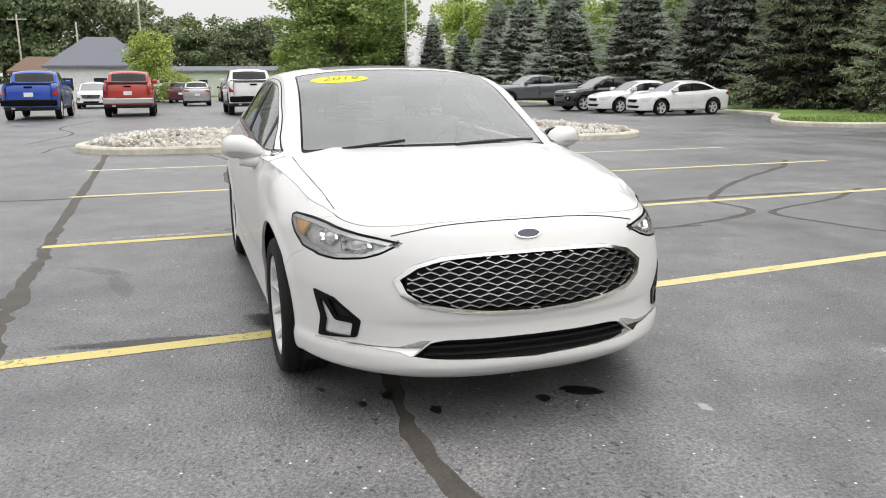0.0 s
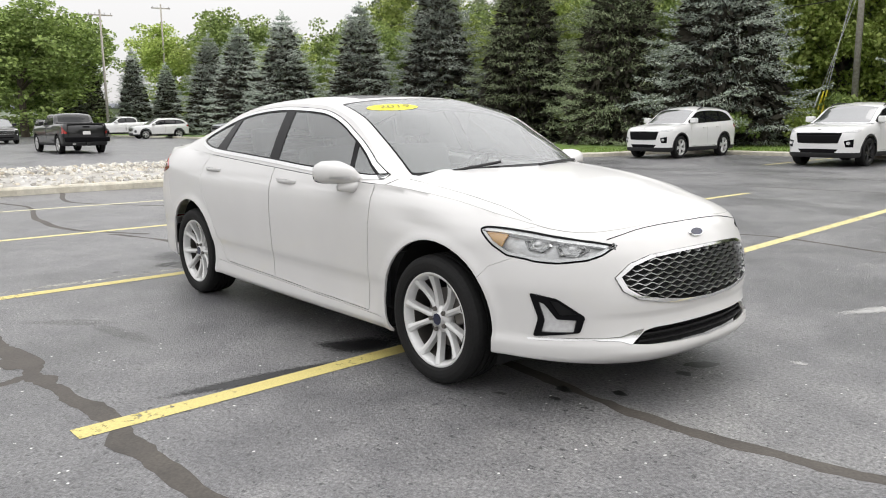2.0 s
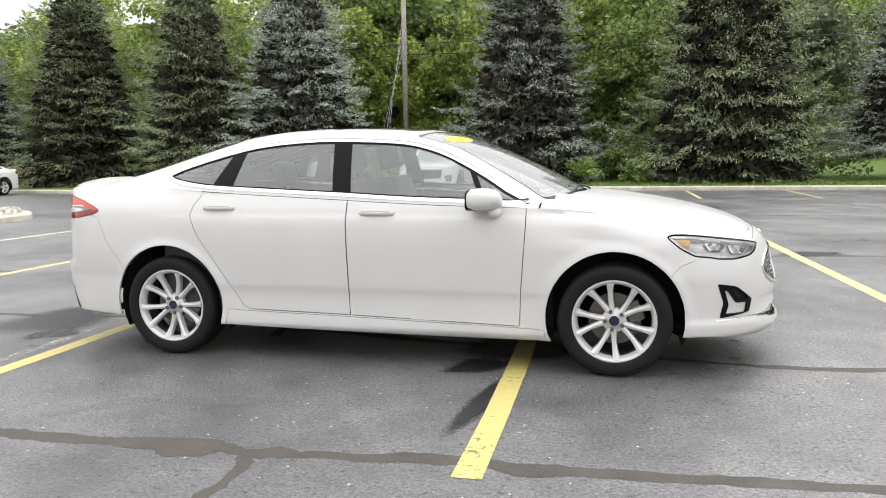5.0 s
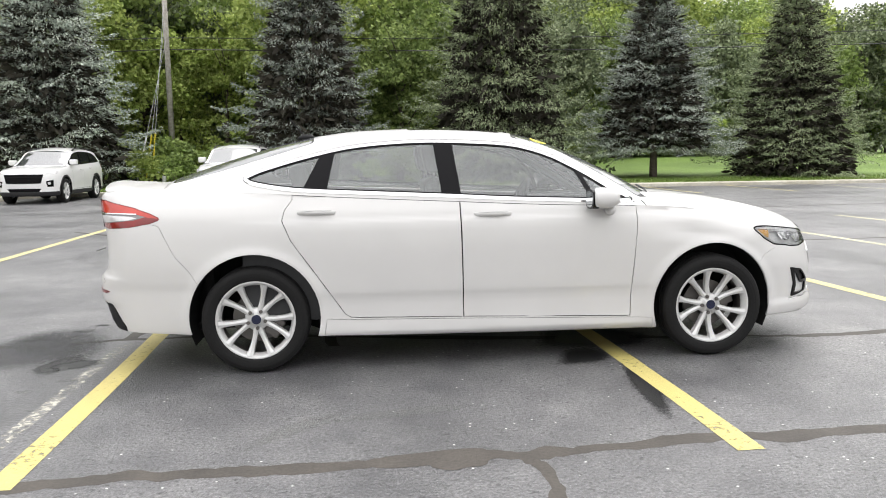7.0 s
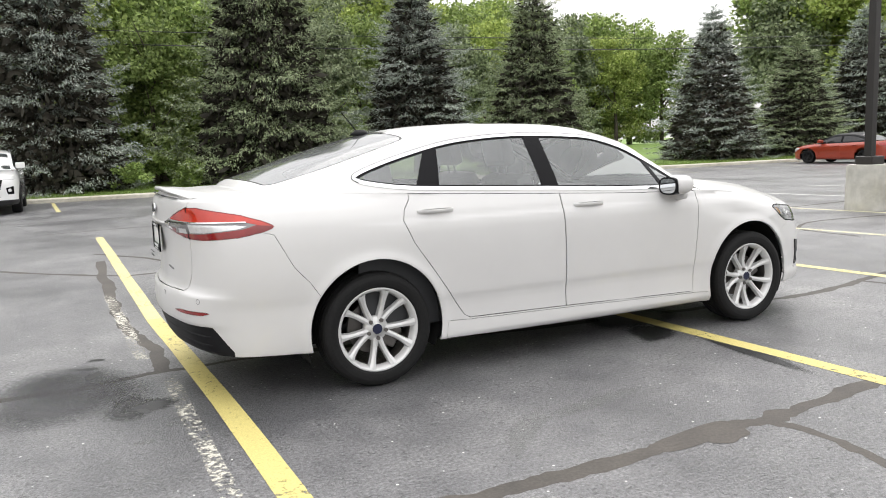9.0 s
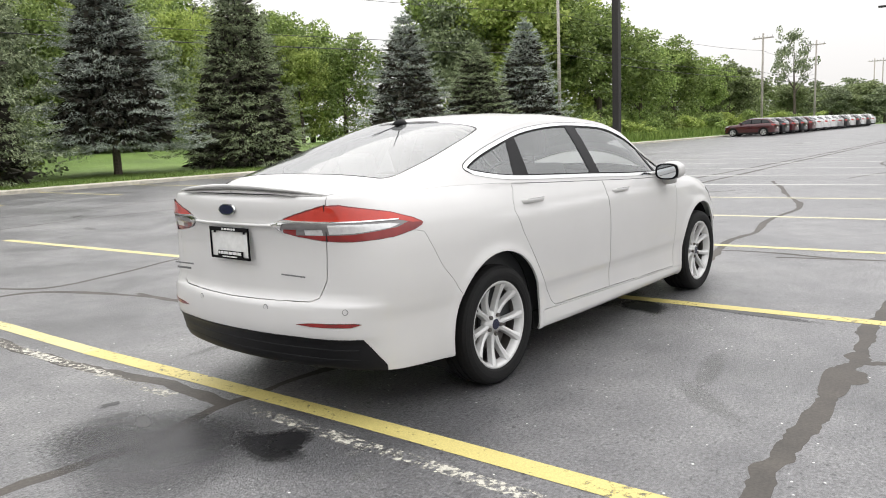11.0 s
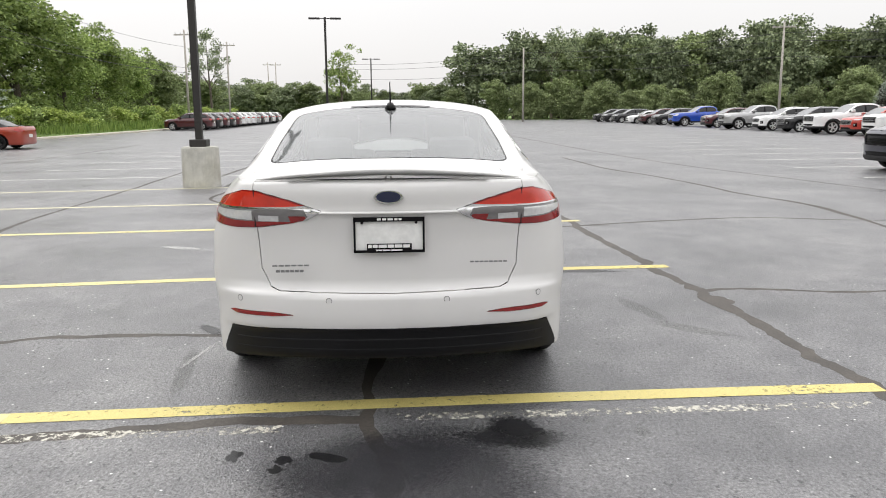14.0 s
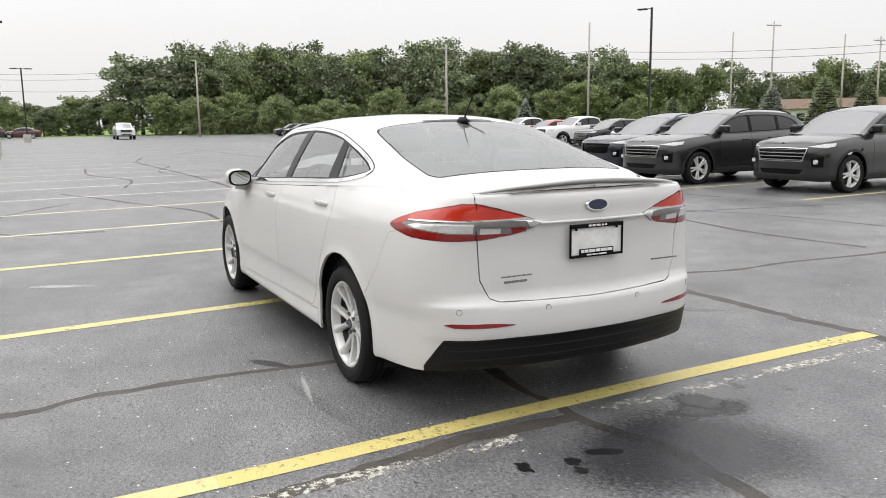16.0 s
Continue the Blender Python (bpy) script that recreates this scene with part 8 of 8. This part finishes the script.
def make_kit(name, k):
    """The parts of one kind of parked vehicle; the forward way is +x."""
    xf, xr, w = k["xf"], k["xr"], k["w"]
    plan = [(xf, 0), (xf - 0.01, w * 0.35), (xf - 0.06, w * 0.65), (xf - 0.2, w * 0.86), (xf - 0.5, w * 0.97), (xf - 1.0, w), (0, w), (xr + 0.9, w), (xr + 0.4, w * 0.985), (xr + 0.14, w * 0.92), (xr + 0.04, w * 0.76), (xr, w * 0.4), (xr, 0)]
    c = spline(plan, 8)
    cs = np.r_[0, np.cumsum(np.hypot(*np.diff(c, axis=0).T))]
    tan = np.gradient(c, axis=0)
    nr = -np.stack([-tan[:, 1], tan[:, 0]], 1) / np.hypot(tan[:, 0], tan[:, 1])[:, None]
    ztf = pchip(k["zt"])
    sect = pchip([(0, 0.06), (0.08, 0.015), (0.3, 0.012), (0.5, 0.0), (0.75, 0.008), (0.9, 0.035), (1.0, 0.085)])
    zb = k["zb"]

    def at(s, z):
        x, y = float(np.interp(s, cs, c[:, 0])), float(np.interp(s, cs, c[:, 1]))
        nx, ny = float(np.interp(s, cs, nr[:, 0])), float(np.interp(s, cs, nr[:, 1]))
        d = float(sect((z - zb) / (float(ztf(x)) - zb)))
        return Vector((x - nx * d, -max(0.0, y - ny * d), z))

    sg = np.unique(np.r_[np.linspace(0, cs[-1], 72), cs[-1]])
    sh = Sheet([[(s, zb + t * (float(ztf(np.interp(s, cs, c[:, 0]))) - zb)) for s in sg] for t in np.linspace(0, 1, 13)], at)

    def by_x(x):
        return float(np.interp(-x, -c[:, 0], cs))

    def by_y(y, rear=False):
        h = len(c) // 2
        return float(np.interp(y, np.maximum.accumulate(c[:h, 1]), cs[:h])) if not rear else float(np.interp(y, np.maximum.accumulate(c[h:, 1][::-1]), cs[h:][::-1]))

    sh.cut([(-1, 0), (cs[-1] + 1, 0), (cs[-1] + 1, k["clad"]), (-1, k["clad"])], "cladding")
    for a, b in k["doors"]:
        sh.cut([(by_x(a), 3), (by_x(a), k["clad"] + 0.03), (by_x(b), k["clad"] + 0.03), (by_x(b), 3)], "door")
        if a == k["doors"][0][0]:
            sh.cut([(by_x(a), 3), (by_x(a), k["clad"] + 0.03), (by_x(b), k["clad"] + 0.03), (by_x(b), 3)], "door_a")
    (y0, z0), (y1, z1), z2 = k["head"]
    sh.cut([(by_y(y0), z0), (by_y(y1), z1), (by_x(xf - 0.5), z1 + 0.01), (by_x(xf - 0.45), z1 - 0.05), (by_y(y1), z2), (by_y(y0 + 0.08), z2 + 0.02)], "headlight")
    g = k["grille"]
    sh.cut([(-1, g[0][1] + 0.018), (by_y(g[1][0] + 0.02), g[1][1] + 0.018), (by_y(g[2][0] + 0.02), g[2][1] - 0.018), (-1, g[3][1] - 0.018)], "grille_frame")
    sh.cut([(-1, g[0][1])] + [(by_y(a), b) for a, b in g[1:3]] + [(-1, g[3][1])], "grille")
    g = k["lowgr"]
    sh.cut([(-1, g[0][1])] + [(by_y(a), b) for a, b in g[1:3]] + [(-1, g[3][1])], "low_grille")
    if "fog" in k:
        sh.cut([(by_y(a), b) for a, b in k["fog"]], "fog_intake")
    (y0, z0), (y1, z1), z2 = k["tail"]
    sh.cut([(by_y(y0, True), z0 + 0.03), (by_y(y1, True), z1), (by_x(xr + 0.3), z1 - 0.02), (by_x(xr + 0.3), z2 + 0.05), (by_y(y1, True), z2), (by_y(y0, True), z0 - 0.03)], "tail_light")
    for hx in k["hubs"]:
        sh.cut([(by_x(hx + (k["rad"] + 0.11) * math.cos(a)), k["rad"] + (k["rad"] + 0.11) * math.sin(a)) for a in np.linspace(0, 2 * math.pi, 28, endpoint=False)], "arch_lip" if k["clad"] > 0.3 else "arch")
        sh.cut([(by_x(hx + (k["rad"] + 0.06) * math.cos(a)), k["rad"] + (k["rad"] + 0.06) * math.sin(a)) for a in np.linspace(0, 2 * math.pi, 28, endpoint=False)], "arch")
    E = np.array([at(s, float(ztf(np.interp(s, cs, c[:, 0])))) for s in np.linspace(0, cs[-1], 260)])
    ey_, ez_ = (lambda x: float(np.interp(-x, -E[:, 0], -E[:, 1]))), (lambda x: float(np.interp(-x, -E[:, 0], E[:, 2])))
    rz_, ry_ = pchip(k["rail"]), pchip(k["ry"])
    x0, x1 = k["rail"][0][0], k["rail"][-1][0]

    def side_f(x, z):
        ze, zr = ez_(x), max(float(rz_(x)), ez_(x) + 0.01)
        t = (z - ze) / (zr - ze)
        return Vector((x, -(ey_(x) + (float(ry_(x)) - ey_(x)) * t + 0.04 * t * (1 - t)), z))

    sd = Sheet([[(x, ez_(x) + t * (max(float(rz_(x)), ez_(x) + 0.01) - ez_(x))) for x in np.linspace(x0, x1, 46)] for t in np.linspace(0, 1, 9)], side_f)
    dl = smooth_loop(k["dlo"], 3)
    sd.cut(dl, "trim")
    sd.cut(shrunk(dl, 0.022), "glass")
    for p in k["pillars"]:
        sd.cut([(p + 0.05, 0.5), (p + 0.03, 3), (p - 0.06, 3), (p - 0.05, 0.5)], "trim", only=["glass"])
    n = len(k["rows"])
    cxf, czf, rxf = (pchip([(i, r[j] * (-1 if j != 1 else 1)) for i, r in enumerate(k["rows"])]) for j in range(3))

    def top_f(u, v):
        a, b, r = -float(cxf(u)), float(czf(u)), -float(rxf(u))
        return Vector((a + (r - a) * v * v, -float(ry_(r)) * v, b + (float(rz_(r)) - b) * v**2.4))

    tp = Sheet([[(u, v) for u in np.linspace(0, n - 1, 40)] for v in np.linspace(0, 1, 10)], top_f)
    tp.cut(round_loop([(k["wind"][0], -1), (k["wind"][0], 0.9), (k["wind"][1], 0.9), (k["wind"][1] + 0.1, -1)], 0.1), "windshield")
    tp.cut(round_loop([(k["back"][0], -1), (k["back"][0], 0.86), (k["back"][1], 0.88), (k["back"][1], -1)], 0.1), "rear_window")
    hz = pchip(k["hood"])

    def hood_f(x, v):
        ye, ze = ey_(x), ez_(x)
        zc = max(float(hz(x)), ze)
        return Vector((x, -ye * v, ze + (zc - ze) * (1 - v**3)))

    hd = Sheet([[(x, v) for x in np.linspace(k["hood"][0][0], float(E[0, 0]) - 0.001, 22)] for v in np.linspace(0, 1, 10)], hood_f)
    hd.cut([(k["hood"][0][0] - 1, -1), (k["hood"][0][0] - 1, 0.9), (xf - 0.5, 0.92), (xf - 0.3, 1.1), (xf + 1, 1.1), (xf + 1, -1)], "hood")
    rear0 = k["rows"][-1][0]

    def deck_f(x, v):
        ye, ze = ey_(x), ez_(x)
        return Vector((x, -ye * v, ze + (0.03 * (1 - v**3) if name == "saloon" else (-0.1 * (v < 0.9) if name == "pickup" else 0.0))))

    dk = Sheet([[(x, v) for x in np.linspace(float(E[-1, 0]) + 0.001, rear0 + 0.12, 12)] for v in np.r_[np.linspace(0, 0.88, 7), 0.905, 1.0]], deck_f)
    if name == "pickup":
        dk.cut([(-9, -1), (-9, 0.9), (9, 0.9), (9, -1)], "bed")
    meshes = []

    def add(nm, sheet, labs, mat, full=False, **kw):
        for lf in ((None,) if full else (False, True)):
            bm = sheet.take(labs, full=full, left=bool(lf), **kw)
            if not len(bm.faces):
                bm.free()
                continue
            me = bpy.data.meshes.new(nm)
            bm.to_mesh(me)
            bm.free()
            me.materials.append(mat)
            me.polygons.foreach_set("use_smooth", [True] * len(me.polygons))
            meshes.append((nm, me, mat is M_PAINTSLOT))

    add("body", sh, [""], M_PAINTSLOT, True, flange=0.02)
    add("front_door", sh, ["door_a"], M_PAINTSLOT, gap=0.004)
    add("rear_door", sh, ["door"], M_PAINTSLOT, gap=0.004)
    add("cladding", sh, ["cladding", "arch_lip"], M_CLAD if k["clad"] > 0.3 else M_PAINTSLOT, True, proud=0.004)
    add("headlight", sh, ["headlight"], M_LAMPG, proud=0.004)
    add("grille", sh, ["grille"], M_BLACK, True, proud=-0.01, flange=0)
    add("grille_frame", sh, ["grille_frame"], M_SATIN, True, proud=0.008)
    ga, gb, gw = k["grille"][0][1], k["grille"][3][1], k["grille"][1][0]
    if name != "saloon":
        for q in range(4):
            z = gb + (ga - gb) * (q + 0.5) / 4
            bm = bmesh.new()
            last = None
            for y in np.linspace(-gw * 0.94, gw * 0.94, 15):
                p = at(by_y(abs(y)), z)
                cur = [bm.verts.new((p.x + dx, y, z + dz)) for dx, dz in ((-0.012, 0.009), (0.006, 0.005), (0.006, -0.005), (-0.012, -0.009))]
                if last:
                    for i in range(3):
                        bm.faces.new((last[i], last[i + 1], cur[i + 1], cur[i]))
                last = cur
            me = bpy.data.meshes.new("grille_bar")
            bm.to_mesh(me)
            bm.free()
            me.materials.append(M_SATIN if q in (0, 3) else M_GALV)
            meshes.append(("grille_bar", me, False))
    add("lower_grille", sh, ["low_grille"], M_BLACK, True, proud=-0.01, flange=0)
    if "fog" in k:
        add("fog_intake", sh, ["fog_intake"], M_BLACK, proud=-0.012, flange=0.02)
        for sgn in (-1, 1):
            bm = bmesh.new()
            last = None
            for x in np.linspace(0.1, -1.7, 16):
                y, z = float(ry_(x)) - 0.03, float(rz_(x)) + 0.055 - 0.045 * abs((x + 0.8) / 0.9) ** 6
                cur = [bm.verts.new((x, sgn * (y + a), z + b)) for a, b in ((-0.014, -0.012), (0.014, -0.012), (0.014, 0.012), (-0.014, 0.012))]
                if last:
                    for i in range(4):
                        bm.faces.new((last[i], last[(i + 1) % 4], cur[(i + 1) % 4], cur[i]))
                last = cur
            me = bpy.data.meshes.new("roof_rail")
            bm.to_mesh(me)
            bm.free()
            me.materials.append(M_CLAD)
            meshes.append(("roof_rail", me, False))
        for sgn in (-1, 1):
            bm = bmesh.new()
            p = at(by_y(0.7), 0.6)
            tube(bm, (p.x - 0.03, sgn * 0.7, 0.6), (p.x + 0.008, sgn * 0.7, 0.6), 0.045, 0.04, 16)
            me = bpy.data.meshes.new("fog_lamp")
            bm.to_mesh(me)
            bm.free()
            me.materials.append(M_LAMPW)
            meshes.append(("fog_lamp", me, False))
    add("tail_light", sh, ["tail_light"], M_TAILR, proud=0.004)
    add("roof_side", sd, [""], M_PAINTSLOT, flange=0)
    add("window_trim", sd, ["trim"], M_BLACK, flange=0.01, gap=0)
    add("side_window", sd, ["glass"], M_BGSIDE, proud=-0.004, flange=0)
    add("roof", tp, [""], M_PAINTSLOT, True, flange=0)
    add("windshield", tp, ["windshield"], M_BGGLASS, True, proud=-0.002, flange=0)
    add("rear_window", tp, ["rear_window"], M_BGSIDE, True, proud=-0.002, flange=0)
    add("hood", hd, ["hood"], M_PAINTSLOT, True)
    add("fender_top", hd, [""], M_PAINTSLOT, flange=0.01)
    add("deck", dk, [""], M_PAINTSLOT, True, flange=0)
    if name == "pickup":
        add("bed", dk, ["bed"], M_CLAD, True, flange=0)
    bm = bmesh.new()
    box(bm, xr + 0.25, xf - 0.3, -w * 0.8, w * 0.8, zb - 0.02, zb + 0.25)
    me = bpy.data.meshes.new("underbody")
    bm.to_mesh(me)
    bm.free()
    me.materials.append(M_DARK)
    meshes.append(("underbody", me, False))
    for sgn in (-1, 1):
        bm = bmesh.new()
        ym, zm = ey_(0.7), ez_(0.7)
        box(bm, 0.62, 0.8, sgn * (ym - 0.02), sgn * (ym + 0.2), zm + 0.04, zm + 0.2, 0.035)
        me = bpy.data.meshes.new("mirror")
        bm.to_mesh(me)
        bm.free()
        me.materials.append(M_PAINTSLOT)
        meshes.append(("mirror", me, True))
    for sgn in (-1, 1):
        for a, b in k["doors"]:
            hx = b + 0.2
            bm = bmesh.new()
            zh = ez_(hx) - 0.13
            yh = abs(at(by_x(hx), zh).y)
            box(bm, hx - 0.09, hx + 0.09, sgn * (yh - 0.01), sgn * (yh + 0.03), zh - 0.012, zh + 0.015, 0.008)
            me = bpy.data.meshes.new("door_handle")
            bm.to_mesh(me)
            bm.free()
            me.materials.append(M_PAINTSLOT)
            meshes.append(("door_handle", me, True))
    bm = bmesh.new()
    box(bm, xr - 0.012, xr + 0.02, -0.16, 0.16, k["tail"][1][1] - 0.42, k["tail"][1][1] - 0.27)
    me = bpy.data.meshes.new("plate")
    bm.to_mesh(me)
    bm.free()
    me.materials.append(M_PAPER)
    meshes.append(("plate", me, False))
    if name == "pickup":
        bm = bmesh.new()
        box(bm, xr - 0.1, xr + 0.05, -w * 0.97, w * 0.97, 0.52, 0.74, 0.04)
        me = bpy.data.meshes.new("rear_bumper")
        bm.to_mesh(me)
        bm.free()
        me.materials.append(M_SATIN)
        meshes.append(("rear_bumper", me, False))
        for nm, y0, y1, z0, z1, dp, mt in (("tailgate_seam", -0.79, -0.78, 0.78, 1.32, 0.004, M_DARK), ("tailgate_seam", 0.78, 0.79, 0.78, 1.32, 0.004, M_DARK), ("tailgate_cap", -0.79, 0.79, 1.3, 1.35, 0.012, M_CLAD), ("tailgate_handle", -0.14, 0.14, 1.16, 1.22, 0.012, M_BLACK),
                                           ("bumper_step", -0.5, 0.5, 0.735, 0.75, 0.11, M_CLAD), ("tow_hitch", -0.06, 0.06, 0.4, 0.5, 0.12, M_CLAD), ("exhaust_tip", 0.5, 0.62, 0.4, 0.47, 0.06, M_SATIN)):
            bm = bmesh.new()
            box(bm, xr - dp, xr + 0.06, y0, y1, z0, z1, 0.003)
            me = bpy.data.meshes.new(nm)
            bm.to_mesh(me)
            bm.free()
            me.materials.append(mt)
            meshes.append((nm, me, False))
    r = k["rad"]
    bm = bmesh.new()
    lathe(bm, [(r * 0.7, 0.09), (r * 0.9, 0.115), (r * 0.98, 0.1), (r, 0.07), (r, -0.07), (r * 0.98, -0.1), (r * 0.9, -0.118), (r * 0.72, -0.105), (r * 0.66, -0.06)], 28)
    ty = bpy.data.meshes.new("tyre")
    bm.to_mesh(ty)
    bm.free()
    ty.materials.append(M_RUBBER)
    bm = bmesh.new()
    lathe(bm, [(r * 0.67, 0.05), (r * 0.62, -0.06), (r * 0.7, -0.1), (r * 0.74, -0.1)], 28)
    for q in range(5):
        for dq in (-0.17, 0.17):
            a = 2 * math.pi * q / 5 + dq
            tube(bm, (0.04 * math.cos(a), -0.07, 0.04 * math.sin(a)), (r * 0.7 * math.cos(a), -0.095, r * 0.7 * math.sin(a)), 0.024, 0.02, 6)
    tube(bm, (0, -0.04, 0), (0, -0.09, 0), 0.07, 0.06, 14)
    rm = bpy.data.meshes.new("rim")
    bm.to_mesh(rm)
    bm.free()
    rm.materials.append(M_ALLOY)
    bm = bmesh.new()
    tube(bm, (0, -0.03, 0), (0, -0.025, 0), r * 0.66, r * 0.66, 24)
    dm = bpy.data.meshes.new("brake_disc")
    bm.to_mesh(dm)
    bm.free()
    dm.materials.append(M_DARK)
    return meshes, ty, rm, dm


MADE = {n: make_kit(n, k) for n, k in KITS.items()}


def parked(kit, x, y, rz, colour, label, cat, group="", size=(1, 1, 1), rims=None, soft=None, black=False):
    """A parked vehicle of a kind, in its colour."""
    v = new({"suv": "parked_suv", "pickup": "pickup_truck", "saloon": "parked_car"}[kit])
    v.matrix_basis = Matrix.LocRotScale((x, y, 0), Euler((0, 0, radians(rz))), size)
    meshes, ty, rm, dm = MADE[kit]
    for nm, me, painted in meshes:
        o = part(nm, me, None, v)
        if painted:
            o.material_slots[0].link = "OBJECT"
            o.material_slots[0].material = soft if soft and nm in ("roof", "roof_side") else PAINTS[colour]
        elif black and nm in ("grille_frame", "grille_bar", "rear_bumper"):
            o.material_slots[0].link = "OBJECT"
            o.material_slots[0].material = M_BLACK
    k = KITS[kit]
    for hx in k["hubs"]:
        for sgn in (-1, 1):
            wh = new("wheel")
            wh.parent = v
            wh.matrix_basis = pose(hx, sgn * (k["w"] - 0.125), k["rad"], 0, 20 * hx, 0 if sgn < 0 else 180)
            part("tyre", ty, None, wh)
            ro = part("rim", rm, None, wh)
            part("brake_disc", dm, None, wh)
            if rims:
                ro.material_slots[0].link = "OBJECT"
                ro.material_slots[0].material = rims
    return tagged(v, label, cat, group)


# along the kerb and beyond the rock island
parked("suv", -10.45, 19.75, -91, "white", "small white crossover parked at the kerb", "suv", "cars by the kerb", (0.9, 0.96, 0.99), black=True)
parked("suv", -4.75, 19.4, -90, "white", "white sport utility car with black wheels at the kerb", "suv", "cars by the kerb", (1.02, 1.02, 1.0), M_RIMD, black=True)
parked("saloon", -23.3, 18.6, -90, "white", "white four-door saloon parked by the spruces", "car", "cars by the kerb", (0.92, 0.96, 0.98))
parked("saloon", -26.2, 18.5, -90, "white", "white saloon parked between two cars", "car", "cars by the kerb", (0.97, 1.0, 1))
parked("suv", -29.7, 18.7, -90, "black", "black sport utility car parked by the spruces", "suv", "cars by the kerb")
parked("pickup", -38.0, 18.8, -90, "grey", "slate grey crew cab pickup truck", "pickup", "cars by the kerb")
parked("pickup", -34.2, -7.0, 180, "blue", "bright blue pickup truck seen from the tailgate", "pickup", "west row", (1.03, 1.1, 1.13), black=True)
parked("pickup", -36.0, -3.3, 180, "red", "red pickup truck with a chrome rear bumper", "pickup", "west row", (1.03, 1.1, 1.13))
parked("pickup", -34.9, 2.1, 180, "white", "white off-road pickup truck with dark wheels", "pickup", "west row", (1.03, 1.12, 1.16), M_RIMD, black=True)
parked("pickup", -34.1, 7.05, 180, "black", "black pickup truck seen from the tailgate", "pickup", "west row", (0.95, 0.97, 0.96), black=True)
parked("suv", -51, -6.3, 0, "white", "white sport utility car facing the lot", "suv", "far west row")
parked("suv", -63, -0.9, 180, "maroon", "dark maroon sport utility car", "suv", "far west row")
parked("suv", -53, 0.1, 180, "silver", "white-silver crossover seen from behind", "suv", "far west row")
parked("suv", -55, 8.2, 0, "darkgrey", "dark grey sport utility car facing the lot", "suv", "far west row", (1.08, 1.03, 1.04))
parked("suv", -58, 12.5, 0, "black", "black sport utility car in the far row", "suv", "far west row")
parked("suv", -60, 21.0, -90, "white", "white crossover parked before the small spruces", "suv", "far west row")
parked("pickup", -66, 20.0, -90, "white", "white crew cab pickup truck in the far row", "pickup", "far west row")
parked("suv", -68, -2.0, 0, "darkgrey", "dark grey sport utility car before the house", "suv", "far west row")
parked("suv", -66, 3.2, 180, "black", "black sport utility car in the far row", "suv", "far west row")
parked("suv", -62, -13, 0, "darkgrey", "dark grey sport utility car beyond the trucks", "suv", "far west row")
# the near east row
parked("suv", 5.08, -12.75, 90, "black", "black sport utility car with chrome grille", "suv", "east row")
parked("suv", 8.15, -11.95, 90, "darkgrey", "dark grey sport utility car with chrome grille", "suv", "east row")
parked("suv", 11.1, -12.95, 90, "navy", "navy blue crossover with black grille", "suv", "east row", (0.98, 0.98, 0.96), black=True)
# the orange convertible and the row along the far verge
parked("saloon", 27.0, 17.2, 92, "orange", "burnt orange convertible with a black soft top", "car", "", (0.94, 0.98, 0.88), M_RIMD, M_PLASTIC)
VERGE = ["maroon", "black", "maroon", "darkgrey", "maroon", "white", "white", "white", "silver", "black", "white", "black", "white", "darkgrey", "white"]
for i, cname in enumerate(VERGE):
    parked("suv", 59.5 + 2.95 * i, 17.1 + 0.05 * i, 90, cname, {"white": "white", "black": "black", "maroon": "dark maroon", "darkgrey": "dark grey", "silver": "silver"}[cname] + " sport utility car in the verge row", "suv", "verge row", (0.86, 0.9, 0.86))
FARROW = [(88, "suv", "black"), (84, "suv", "black"), (79.5, "suv", "darkgrey"), (74, "saloon", "white"), (69.8, "suv", "maroon"), (65.7, "suv", "black"), (59.4, "pickup", "blue"), (53.6, "suv", "maroon"), (48.9, "pickup", "silver"), (44.6, "suv", "white"), (41.2, "suv", "black"), (36.9, "pickup", "white"), (34.1, "suv", "red"), (31.2, "pickup", "white"), (28.2, "suv", "black"), (25.2, "suv", "white"), (22.2, "suv", "darkgrey")]
for x, kit, cname in FARROW:
    parked(kit, x, -25.4, 90, cname, {"white": "white", "black": "black", "maroon": "dark red", "darkgrey": "dark grey", "silver": "silver grey", "blue": "bright blue", "red": "red"}[cname] + {"suv": " sport utility car", "pickup": " crew cab pickup truck", "saloon": " low saloon"}[kit] + " in the far row", "pickup" if kit == "pickup" else "car", "far row", (0.93, 0.94, 0.92))
parked("suv", 110, 14.5, 180, "green", "dark green sport utility car far across the lot", "suv", "distant cars")
parked("suv", 110, 12.0, 180, "orange", "orange-red car far across the lot", "car", "distant cars")
parked("suv", 112, 10.0, 180, "silver", "pale car far across the lot", "car", "distant cars")
parked("suv", 109, 8.0, 90, "darkgrey", "dark grey car standing sideways far off", "suv", "distant cars")
parked("saloon", 110, 3.9, 90, "maroon", "dark red saloon standing sideways far off", "car", "distant cars")
parked("pickup", 88, -6.4, 180, "white", "white pickup truck facing the lot far off", "pickup", "distant cars")
